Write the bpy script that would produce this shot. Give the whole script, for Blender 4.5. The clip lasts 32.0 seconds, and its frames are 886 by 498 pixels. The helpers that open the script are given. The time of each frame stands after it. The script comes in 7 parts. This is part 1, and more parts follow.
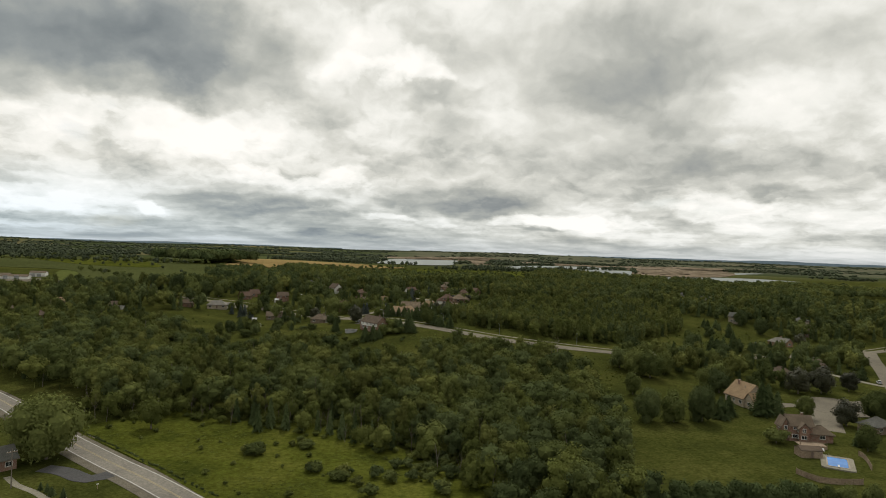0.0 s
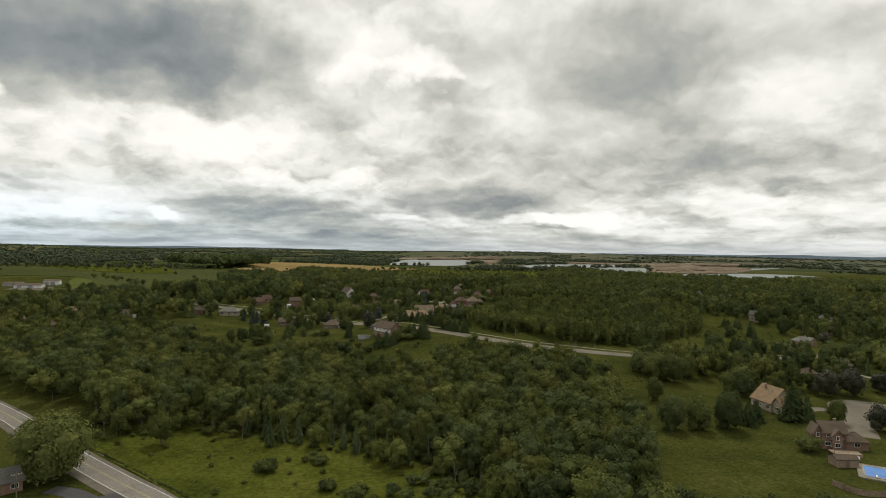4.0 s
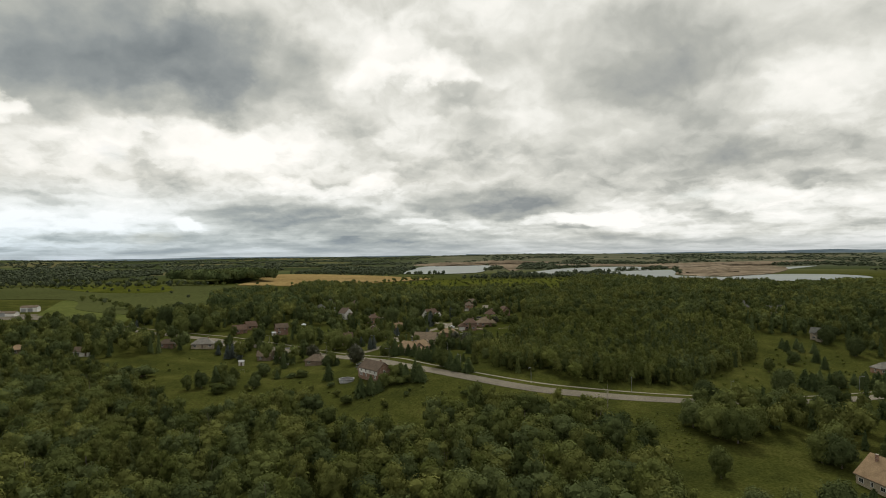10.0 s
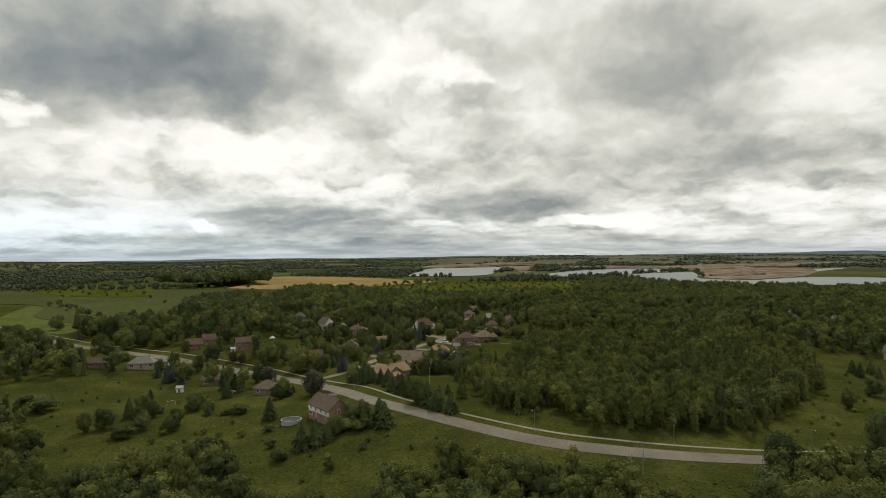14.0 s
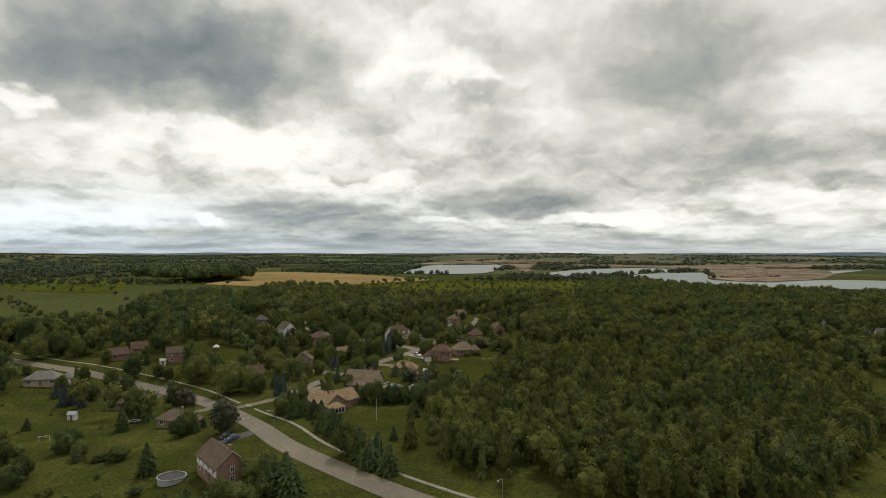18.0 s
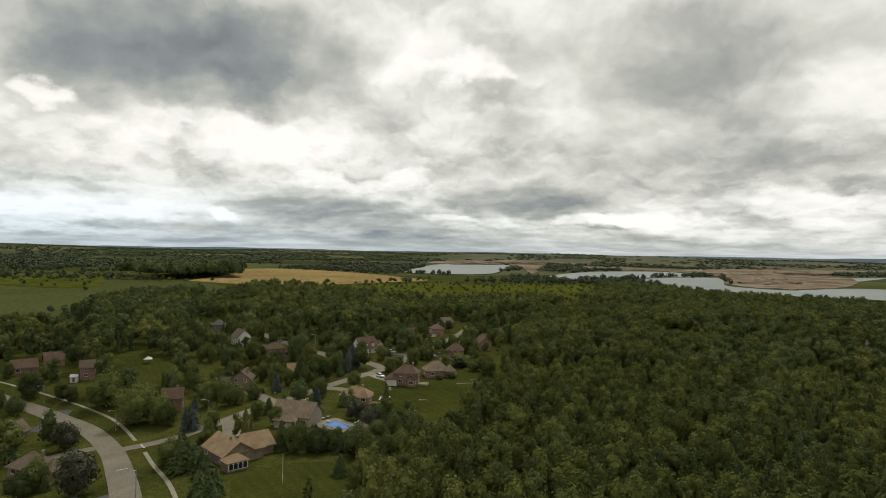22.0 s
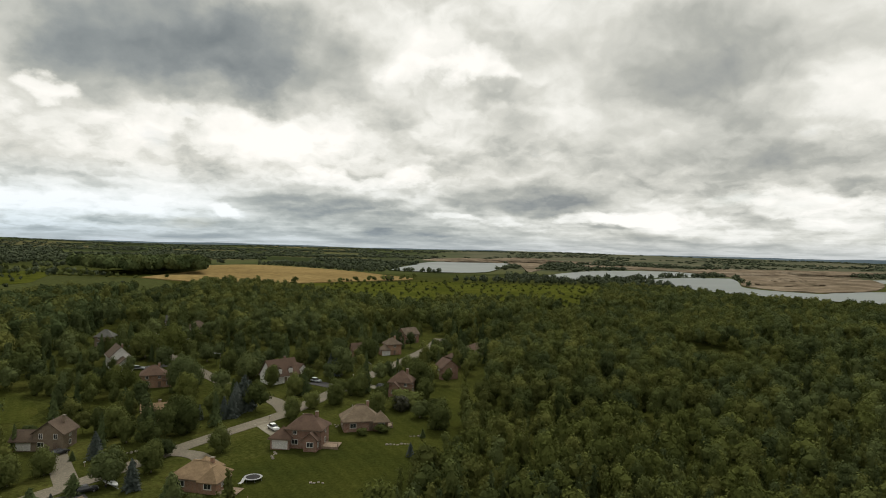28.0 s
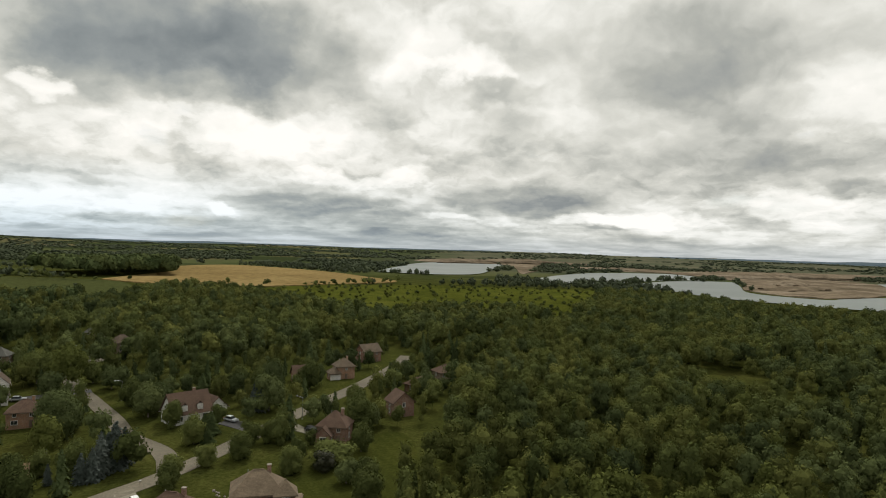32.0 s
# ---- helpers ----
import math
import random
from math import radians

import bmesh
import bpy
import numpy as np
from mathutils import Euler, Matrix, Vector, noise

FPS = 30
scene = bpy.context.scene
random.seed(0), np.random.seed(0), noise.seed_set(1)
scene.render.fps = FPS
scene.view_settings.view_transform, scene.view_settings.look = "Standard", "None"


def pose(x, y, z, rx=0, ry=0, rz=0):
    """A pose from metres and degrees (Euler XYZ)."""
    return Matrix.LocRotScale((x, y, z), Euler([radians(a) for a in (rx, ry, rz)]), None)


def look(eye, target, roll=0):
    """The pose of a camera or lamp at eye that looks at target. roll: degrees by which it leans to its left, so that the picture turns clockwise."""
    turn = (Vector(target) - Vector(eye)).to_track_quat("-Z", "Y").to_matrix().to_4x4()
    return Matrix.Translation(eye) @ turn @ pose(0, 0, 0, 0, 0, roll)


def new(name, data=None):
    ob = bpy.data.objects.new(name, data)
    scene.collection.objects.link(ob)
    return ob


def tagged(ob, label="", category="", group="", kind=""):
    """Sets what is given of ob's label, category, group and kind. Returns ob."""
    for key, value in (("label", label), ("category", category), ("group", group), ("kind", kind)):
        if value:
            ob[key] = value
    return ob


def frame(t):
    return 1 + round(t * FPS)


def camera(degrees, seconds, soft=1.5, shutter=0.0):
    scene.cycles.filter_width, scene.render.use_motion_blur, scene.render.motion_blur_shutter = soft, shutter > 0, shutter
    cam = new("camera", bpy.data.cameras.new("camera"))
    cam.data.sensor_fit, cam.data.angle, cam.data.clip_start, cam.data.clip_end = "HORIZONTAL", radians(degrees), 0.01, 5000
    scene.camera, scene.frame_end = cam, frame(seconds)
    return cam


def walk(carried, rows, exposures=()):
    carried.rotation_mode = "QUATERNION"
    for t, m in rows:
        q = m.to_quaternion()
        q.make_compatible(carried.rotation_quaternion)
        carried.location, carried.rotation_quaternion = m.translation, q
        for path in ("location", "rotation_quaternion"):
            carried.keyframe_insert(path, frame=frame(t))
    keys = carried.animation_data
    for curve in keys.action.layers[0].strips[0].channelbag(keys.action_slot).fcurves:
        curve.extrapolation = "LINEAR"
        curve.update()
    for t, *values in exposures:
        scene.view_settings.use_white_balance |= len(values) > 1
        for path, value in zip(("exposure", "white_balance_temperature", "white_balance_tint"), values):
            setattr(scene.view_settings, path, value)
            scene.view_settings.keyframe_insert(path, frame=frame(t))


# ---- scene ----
# the camera and its walk: seconds, place, then turn to the left, tilt up and lean in degrees
ROWS = [
    (0, 0.31, -0.30, 51.30, -3.91, 0.17, 1.95), (0.5, 0.33, -0.88, 51.27, -3.96, 0.20, 1.99), (1, 0.39, -1.73, 51.33, -2.98, 0.07, 2.20),
    (1.5, 0.28, -1.77, 51.48, -2.60, 0.12, 2.12), (2, 0.09, -0.97, 51.68, -2.80, 0.16, 2.07), (2.5, -0.14, 0.29, 51.90, -3.26, 0.12, 1.89),
    (3, -0.30, 1.89, 52.19, -3.93, 0.09, 1.62), (3.5, -0.19, 3.74, 52.67, -3.21, 0.11, 1.38), (5.5, 1.37, 16.12, 55.51, -2.51, 0.09, 0.30),
    (6, 2.03, 20.06, 56.38, -2.04, 0.14, -0.04), (6.5, 2.83, 24.72, 57.31, -2.10, 0.14, -0.30), (7, 3.83, 29.78, 58.23, -1.95, 0.13, -0.40),
    (7.5, 4.95, 35.11, 59.12, -2.34, 0.17, -0.62), (8, 6.67, 40.24, 59.90, -0.83, 0.25, -0.67), (8.5, 8.52, 46.28, 60.49, -0.48, 0.32, -0.70),
    (9, 10.31, 53.36, 60.91, -0.78, 0.30, -0.68), (9.5, 12.27, 60.81, 61.22, -1.36, 0.35, -0.72), (10, 14.11, 68.51, 61.41, -0.93, 0.40, -0.67),
    (10.5, 15.72, 77.44, 61.44, -0.75, 0.49, -0.74), (11, 17.34, 86.64, 61.38, -0.97, 0.50, -0.78), (11.5, 18.93, 95.72, 61.28, 0.20, 0.57, -0.79),
    (12, 20.86, 104.45, 61.17, 0.34, 0.64, -0.80), (12.5, 22.78, 112.95, 61.09, 0.10, 0.66, -0.85), (13, 24.66, 121.46, 61.02, 0.88, 0.66, -0.92),
    (13.5, 26.40, 129.84, 60.95, 1.36, 0.66, -0.65), (14, 27.86, 137.92, 60.85, 0.26, 0.55, -0.66), (14.5, 29.35, 145.72, 60.76, 0.07, 0.49, -0.48),
    (16.5, 37.15, 175.95, 60.49, 0.36, 0.39, -0.30), (17, 39.30, 183.74, 60.52, 1.83, 0.38, -0.16), (17.5, 41.26, 191.01, 60.70, 1.41, 0.35, 0.15),
    (18, 43.27, 197.69, 61.01, 0.71, 0.23, 0.06), (18.5, 45.40, 203.96, 61.45, 0.63, 0.16, 0.13), (19, 47.55, 209.99, 61.94, -0.09, 0.15, 0.37),
    (19.5, 49.78, 216.06, 62.35, 0.05, 0.02, 0.20), (20, 52.10, 222.39, 62.60, 1.11, 0.04, 0.61), (20.5, 53.95, 228.26, 62.70, 0.71, 0.11, 0.88),
    (21, 55.58, 234.43, 62.68, 1.37, 0.06, 1.00), (21.5, 57.31, 241.55, 62.55, 1.94, 0.15, 1.35), (22, 59.42, 250.39, 62.23, 1.77, 0.08, 1.13),
    (22.5, 61.34, 259.30, 61.80, 1.91, -0.00, 1.06), (23, 62.72, 267.63, 61.37, 1.65, 0.03, 1.41), (23.5, 64.14, 275.27, 61.01, 1.33, 0.01, 1.29),
    (24, 65.68, 282.50, 60.81, 2.18, -0.13, 1.30), (24.5, 67.22, 289.47, 60.70, 2.08, -0.07, 1.51), (25, 68.64, 296.61, 60.65, 0.95, -0.03, 1.51),
    (25.5, 69.87, 304.10, 60.51, 1.48, -0.15, 1.60), (27.5, 75.16, 334.85, 59.43, 1.78, -0.18, 1.35), (28, 76.50, 341.26, 59.40, 1.96, -0.10, 1.60),
    (28.5, 77.86, 346.68, 59.50, 1.42, -0.11, 1.41), (29, 79.24, 352.10, 59.64, 0.77, -0.10, 1.48), (29.5, 80.87, 358.33, 59.75, 1.45, -0.18, 1.52),
    (30, 82.58, 364.51, 59.84, 2.15, -0.16, 1.59), (30.5, 84.13, 370.38, 60.03, 1.99, -0.08, 1.69), (31, 85.31, 376.09, 60.35, 1.34, -0.15, 1.61),
    (31.5, 86.64, 382.52, 60.73, 1.22, -0.13, 1.65), (32, 87.65, 388.87, 61.03, 1.63, -0.10, 1.91),
]
cam = camera(70, 32.0, soft=0.95)


def stand(x, y, z, yaw, tilt, lean):
    return pose(x, y, z, 0, 0, yaw) @ pose(0, 0, 0, 90 + tilt) @ pose(0, 0, 0, 0, 0, lean)


walk(cam, [(t, stand(*rest)) for t, *rest in ROWS])

# ---- light: a broken overcast sky and a weak, wide sun ahead ----
SUN_AZ, SUN_EL = radians(8), radians(54)


class Nodes:
    """Short forms for building node trees."""

    def __init__(self, tree):
        self.tree = tree
        tree.nodes.clear()

    def add(self, kind, **values):
        node = self.tree.nodes.new(kind)
        for key, value in values.items():
            if key == "noise_dimensions":
                node.noise_dimensions = value
            elif key == "operation":
                node.operation = value
            elif key == "blend_type":
                node.blend_type = value
            elif key == "data_type":
                node.data_type = value
            elif key == "sky_type":
                node.sky_type = value
        return node

    def link(self, a, b):
        self.tree.links.new(a, b)

    def put(self, socket, value):
        if hasattr(value, "links"):
            self.link(value, socket)
        else:
            socket.default_value = value

    def math(self, op, a, b=0.0, c=None, clamp=False):
        n = self.add("ShaderNodeMath", operation=op)
        n.use_clamp = clamp
        self.put(n.inputs[0], a)
        self.put(n.inputs[1], b)
        if c is not None:
            self.put(n.inputs[2], c)
        return n.outputs[0]

    def vec(self, op, a, b=(0, 0, 0)):
        n = self.add("ShaderNodeVectorMath", operation=op)
        self.put(n.inputs[0], a)
        self.put(n.inputs[1], b)
        return n.outputs["Value"] if op in ("LENGTH", "DOT_PRODUCT") else n.outputs[0]

    def noise(self, vector, scale, detail=4.0, rough=0.55, color=False, distort=0.0):
        n = self.add("ShaderNodeTexNoise")
        self.put(n.inputs["Vector"], vector)
        n.inputs["Scale"].default_value = scale
        n.inputs["Detail"].default_value = detail
        n.inputs["Roughness"].default_value = rough
        n.inputs["Distortion"].default_value = distort
        return n.outputs["Color" if color else "Fac"]

    def ramp(self, fac, stops):
        n = self.add("ShaderNodeValToRGB")
        el = n.color_ramp.elements
        while len(el) < len(stops):
            el.new(0.5)
        for e, (p, c) in zip(el, stops):
            e.position, e.color = p, (*c, 1) if len(c) == 3 else c
        self.put(n.inputs[0], fac)
        return n.outputs[0]

    def mix(self, fac, a, b, blend="MIX"):
        n = self.add("ShaderNodeMix", data_type="RGBA")
        n.blend_type = blend
        self.put(n.inputs[0], fac)
        self.put(n.inputs[6], a if hasattr(a, "links") else (*a, 1))
        self.put(n.inputs[7], b if hasattr(b, "links") else (*b, 1))
        return n.outputs[2]

    def ease(self, v, a, b):
        n = self.add("ShaderNodeMapRange")
        n.interpolation_type = "SMOOTHSTEP"
        for i, q in enumerate((v, a, b)):
            self.put(n.inputs[i], q)
        return n.outputs[0]

    def span(self, v, a, b, c=0.0, d=1.0):
        n = self.add("ShaderNodeMapRange")
        for i, q in enumerate((v, a, b, c, d)):
            self.put(n.inputs[i], q)
        return n.outputs[0]


world = bpy.data.worlds.new("sky")
scene.world = world
world.use_nodes = True
N = Nodes(world.node_tree)
way = N.add("ShaderNodeTexCoord").outputs["Generated"]
sep = N.add("ShaderNodeSeparateXYZ")
N.link(way, sep.inputs[0])
sx, sy, sz = sep.outputs
up = N.math("MAXIMUM", sz, 0.0)
deck = N.math("DIVIDE", 1.0, N.math("ADD", up, 0.30))
plane = N.add("ShaderNodeCombineXYZ")
N.link(N.math("MULTIPLY", sx, deck), plane.inputs[0])
N.link(N.math("MULTIPLY", sy, deck), plane.inputs[1])
flat = plane.outputs[0]
# bearings in degrees from +y, with ragged edges from noise
bear = N.math("MULTIPLY", N.math("ARCTAN2", sx, sy), 57.2958)
elev = N.math("MULTIPLY", N.math("ARCSINE", sz), 57.2958)
pos = N.add("ShaderNodeCombineXYZ")
N.link(bear, pos.inputs[0])
# towards the horizon the clouds are seen edge on, so that they crowd together
N.link(N.math("MULTIPLY", N.math("POWER", N.math("MAXIMUM", elev, 0.01), 0.62), 3.6), pos.inputs[1])
warp = N.noise(N.vec("MULTIPLY", pos.outputs[0], (0.12, 0.20, 1)), 1.0, 3.0, 0.5, color=True)
fine_warp = N.noise(N.vec("MULTIPLY", pos.outputs[0], (0.42, 0.70, 1)), 1.0, 4.0, 0.55, color=True)
real = N.add("ShaderNodeCombineXYZ")
N.link(bear, real.inputs[0])
N.link(elev, real.inputs[1])
rag = N.span(elev, 0.0, 12.0, 0.22, 1.0)
offs = N.vec("MULTIPLY", N.vec("SUBTRACT", warp, (0.5, 0.5, 0.5)), (9.0, 6.0, 0))
offs = N.vec("ADD", offs, N.vec("MULTIPLY", N.vec("SUBTRACT", fine_warp, (0.5, 0.5, 0.5)), (4.0, 3.0, 0)))
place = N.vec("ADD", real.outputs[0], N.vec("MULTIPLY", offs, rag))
# soft billows of several sizes, lit from above: their crests are bright, their feet grey
def heaps(kx, ky, detail, rough, bend, rise):
    base = N.vec("ADD", N.vec("MULTIPLY", pos.outputs[0], (kx, ky, 1)), N.vec("MULTIPLY", bend, (0.9, 0.9, 0)))
    a = N.noise(base, 1.0, detail, rough)
    return a, N.math("SUBTRACT", a, N.noise(N.vec("ADD", base, (0, rise, 0)), 1.0, detail, rough))


billow, crest = heaps(0.10, 0.16, 7.0, 0.46, warp, 0.26)
puff, small_crest = heaps(0.27, 0.44, 6.0, 0.50, fine_warp, 0.24)
streak = N.noise(N.vec("MULTIPLY", pos.outputs[0], (0.16, 0.85, 1)), 1.0, 6.0, 0.55)
low = N.span(elev, 2.0, 8.0, 1.0, 0.0)
light = N.math("ADD", 0.93, N.math("MULTIPLY", N.math("SUBTRACT", billow, 0.5), 0.55))
light = N.math("ADD", light, N.math("MULTIPLY", crest, N.span(elev, 4.0, 16.0, 0.60, 0.40)))
light = N.math("ADD", light, N.math("MULTIPLY", N.math("SUBTRACT", puff, 0.5), N.span(elev, 4.0, 15.0, 0.30, 0.15)))
light = N.math("ADD", light, N.math("MULTIPLY", small_crest, N.span(elev, 4.0, 16.0, 0.50, 0.18)))
light = N.math("ADD", light, N.math("MULTIPLY", N.math("SUBTRACT", streak, 0.52), N.math("MULTIPLY", low, 0.42)))
edge = N.math("ADD", N.math("MULTIPLY", N.math("SUBTRACT", billow, 0.5), 1.3), N.math("MULTIPLY", N.math("SUBTRACT", puff, 0.5), 1.0))
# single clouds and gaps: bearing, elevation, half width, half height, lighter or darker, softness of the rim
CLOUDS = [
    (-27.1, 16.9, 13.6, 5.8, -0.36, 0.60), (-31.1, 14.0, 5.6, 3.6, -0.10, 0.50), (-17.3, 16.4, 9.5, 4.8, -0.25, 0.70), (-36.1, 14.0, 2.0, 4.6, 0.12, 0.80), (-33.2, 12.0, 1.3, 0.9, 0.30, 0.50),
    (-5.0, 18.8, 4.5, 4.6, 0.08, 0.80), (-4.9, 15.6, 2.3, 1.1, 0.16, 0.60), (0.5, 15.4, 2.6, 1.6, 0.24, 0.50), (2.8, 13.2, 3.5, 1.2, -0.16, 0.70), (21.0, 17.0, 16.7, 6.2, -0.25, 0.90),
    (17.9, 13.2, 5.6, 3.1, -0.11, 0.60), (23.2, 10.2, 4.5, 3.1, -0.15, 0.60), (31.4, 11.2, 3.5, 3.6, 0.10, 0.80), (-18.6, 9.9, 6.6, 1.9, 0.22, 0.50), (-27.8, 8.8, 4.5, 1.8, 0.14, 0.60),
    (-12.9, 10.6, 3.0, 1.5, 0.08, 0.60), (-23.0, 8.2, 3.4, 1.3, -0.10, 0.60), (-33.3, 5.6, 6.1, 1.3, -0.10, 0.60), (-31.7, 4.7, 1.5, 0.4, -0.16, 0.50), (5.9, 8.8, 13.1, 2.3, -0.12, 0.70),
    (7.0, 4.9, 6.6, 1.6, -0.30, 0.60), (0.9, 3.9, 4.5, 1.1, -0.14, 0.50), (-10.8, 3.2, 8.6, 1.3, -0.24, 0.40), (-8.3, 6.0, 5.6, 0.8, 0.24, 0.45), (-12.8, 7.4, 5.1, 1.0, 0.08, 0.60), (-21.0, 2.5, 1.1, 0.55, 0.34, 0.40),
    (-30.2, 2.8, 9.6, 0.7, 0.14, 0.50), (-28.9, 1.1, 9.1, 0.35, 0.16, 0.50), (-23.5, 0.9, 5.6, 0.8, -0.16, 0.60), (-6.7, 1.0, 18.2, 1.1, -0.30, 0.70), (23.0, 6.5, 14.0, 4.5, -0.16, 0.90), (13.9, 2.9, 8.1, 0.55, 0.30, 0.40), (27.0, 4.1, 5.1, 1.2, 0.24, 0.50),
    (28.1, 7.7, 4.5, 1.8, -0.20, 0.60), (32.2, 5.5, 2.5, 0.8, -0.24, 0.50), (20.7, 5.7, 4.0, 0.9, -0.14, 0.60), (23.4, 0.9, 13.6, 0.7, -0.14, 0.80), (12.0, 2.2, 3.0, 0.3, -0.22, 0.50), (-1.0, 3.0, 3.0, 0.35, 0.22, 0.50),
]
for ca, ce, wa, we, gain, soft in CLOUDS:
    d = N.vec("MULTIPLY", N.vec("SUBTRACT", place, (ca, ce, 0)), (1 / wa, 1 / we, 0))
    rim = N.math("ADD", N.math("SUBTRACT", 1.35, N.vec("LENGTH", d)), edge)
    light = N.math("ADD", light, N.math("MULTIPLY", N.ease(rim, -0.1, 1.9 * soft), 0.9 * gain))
light = N.math("ADD", 0.132, N.math("MULTIPLY", light, 0.84))
tone = N.ramp(N.math("MULTIPLY", light, 0.9), [(0.42, (0.175, 0.195, 0.205)), (0.54, (0.30, 0.315, 0.31)), (0.65, (0.455, 0.46, 0.42)), (0.765, (0.69, 0.685, 0.625)), (0.855, (0.89, 0.88, 0.82)), (0.97, (1.05, 1.02, 0.96))])
nishita = N.add("ShaderNodeTexSky", sky_type="NISHITA")
nishita.sun_disc, nishita.sun_elevation, nishita.sun_rotation = False, SUN_EL, SUN_AZ
blue = N.vec("MULTIPLY", nishita.outputs[0], (0.1, 0.1, 0.1))
# cooler cloud low down and to one side, thin gaps of blue sky
aside_left = N.span(bear, -34, 14, 1.0, 0.15)
tone = N.mix(N.math("MULTIPLY", N.span(light, 0.85, 0.6, 0.0, 0.8), aside_left), tone, (0.95, 1.0, 1.03), "MULTIPLY")
tone = N.mix(N.math("MULTIPLY", N.span(elev, 0.5, 6.5, 1.0, 0.0), aside_left), tone, (0.83, 0.96, 1.10), "MULTIPLY")
gap = N.math("MULTIPLY", N.span(N.noise(flat, 1.3, 5.0), 0.62, 0.72), 0.5)
col = N.mix(gap, tone, N.mix(0.5, tone, blue))
haze = N.math("MULTIPLY", N.span(elev, -0.2, 1.5, 1.0, 0.0), 0.6)
col = N.mix(haze, col, (0.37, 0.415, 0.45))
back = N.add("ShaderNodeBackground")
N.link(col, back.inputs[0])
back.inputs[1].default_value = 1.0
N.link(back.outputs[0], N.add("ShaderNodeOutputWorld").inputs[0])

sun = new("sun", bpy.data.lights.new("sun", "SUN"))
sun.data.energy, sun.data.angle, sun.data.color = 2.1, radians(12), (1.0, 0.95, 0.86)
sun.matrix_world = look((0, 0, 100), (-math.sin(SUN_AZ) * 100, -math.cos(SUN_AZ) * 100, 100 - 100 * math.tan(SUN_EL)))

# ---- materials ----


def surface(name, build, rough=0.85, spec=0.25, metal=0.0, bump=None, trans=0.0):
    """A material whose colour comes from build(nodes, place); bump: (scale, strength, depth)."""
    m = bpy.data.materials.new(name)
    m.use_nodes = True
    n = Nodes(m.node_tree)
    out, sh = n.add("ShaderNodeOutputMaterial"), n.add("ShaderNodeBsdfPrincipled")
    where = n.add("ShaderNodeNewGeometry").outputs["Position"]
    n.put(sh.inputs["Base Color"], build(n, where))
    n.put(sh.inputs["Roughness"], rough)
    sh.inputs["Specular IOR Level"].default_value, sh.inputs["Metallic"].default_value = spec, metal
    if bump:
        b = n.add("ShaderNodeBump")
        b.inputs["Strength"].default_value, b.inputs["Distance"].default_value = bump[1], bump[2]
        n.link(n.noise(where, bump[0], 5.0, 0.65), b.inputs["Height"])
        n.link(b.outputs[0], sh.inputs["Normal"])
    last = sh.outputs[0]
    if trans:
        t, add = n.add("ShaderNodeBsdfTranslucent"), n.add("ShaderNodeMixShader")
        n.put(t.inputs[0], build(n, where))
        add.inputs[0].default_value = trans
        n.link(last, add.inputs[1])
        n.link(t.outputs[0], add.inputs[2])
        last = add.outputs[0]
    n.link(last, out.inputs[0])
    return m


def mottled(*stops, scale=0.1, detail=6.0, fine=None, rough=0.6):
    """Colour by noise over the place, with finer grain on top."""
    def build(n, where):
        col = n.ramp(n.noise(where, scale, detail, rough), stops)
        col = n.vec("MULTIPLY", col, n.span(n.noise(where, scale * 0.22, 3.0, 0.5), 0.3, 0.7, 0.82, 1.18))
        if fine:
            f = n.span(n.noise(where, fine, 6.0, 0.75), 0.3, 0.7, 0.6, 1.4)
            col = n.vec("MULTIPLY", col, f)
        return col
    return build


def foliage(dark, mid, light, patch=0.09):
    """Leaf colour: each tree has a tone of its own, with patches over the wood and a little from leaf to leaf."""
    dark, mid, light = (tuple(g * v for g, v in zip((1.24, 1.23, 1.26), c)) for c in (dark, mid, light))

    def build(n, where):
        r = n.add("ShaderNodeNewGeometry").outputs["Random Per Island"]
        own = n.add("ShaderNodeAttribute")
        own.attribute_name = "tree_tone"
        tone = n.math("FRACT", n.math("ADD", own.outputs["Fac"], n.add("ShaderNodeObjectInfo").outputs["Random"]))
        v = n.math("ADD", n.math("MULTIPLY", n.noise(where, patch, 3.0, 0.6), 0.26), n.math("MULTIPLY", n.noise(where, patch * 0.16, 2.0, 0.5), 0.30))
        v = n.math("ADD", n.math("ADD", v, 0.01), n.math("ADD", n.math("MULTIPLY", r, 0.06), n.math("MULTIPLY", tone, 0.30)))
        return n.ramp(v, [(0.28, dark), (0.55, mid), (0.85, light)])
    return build


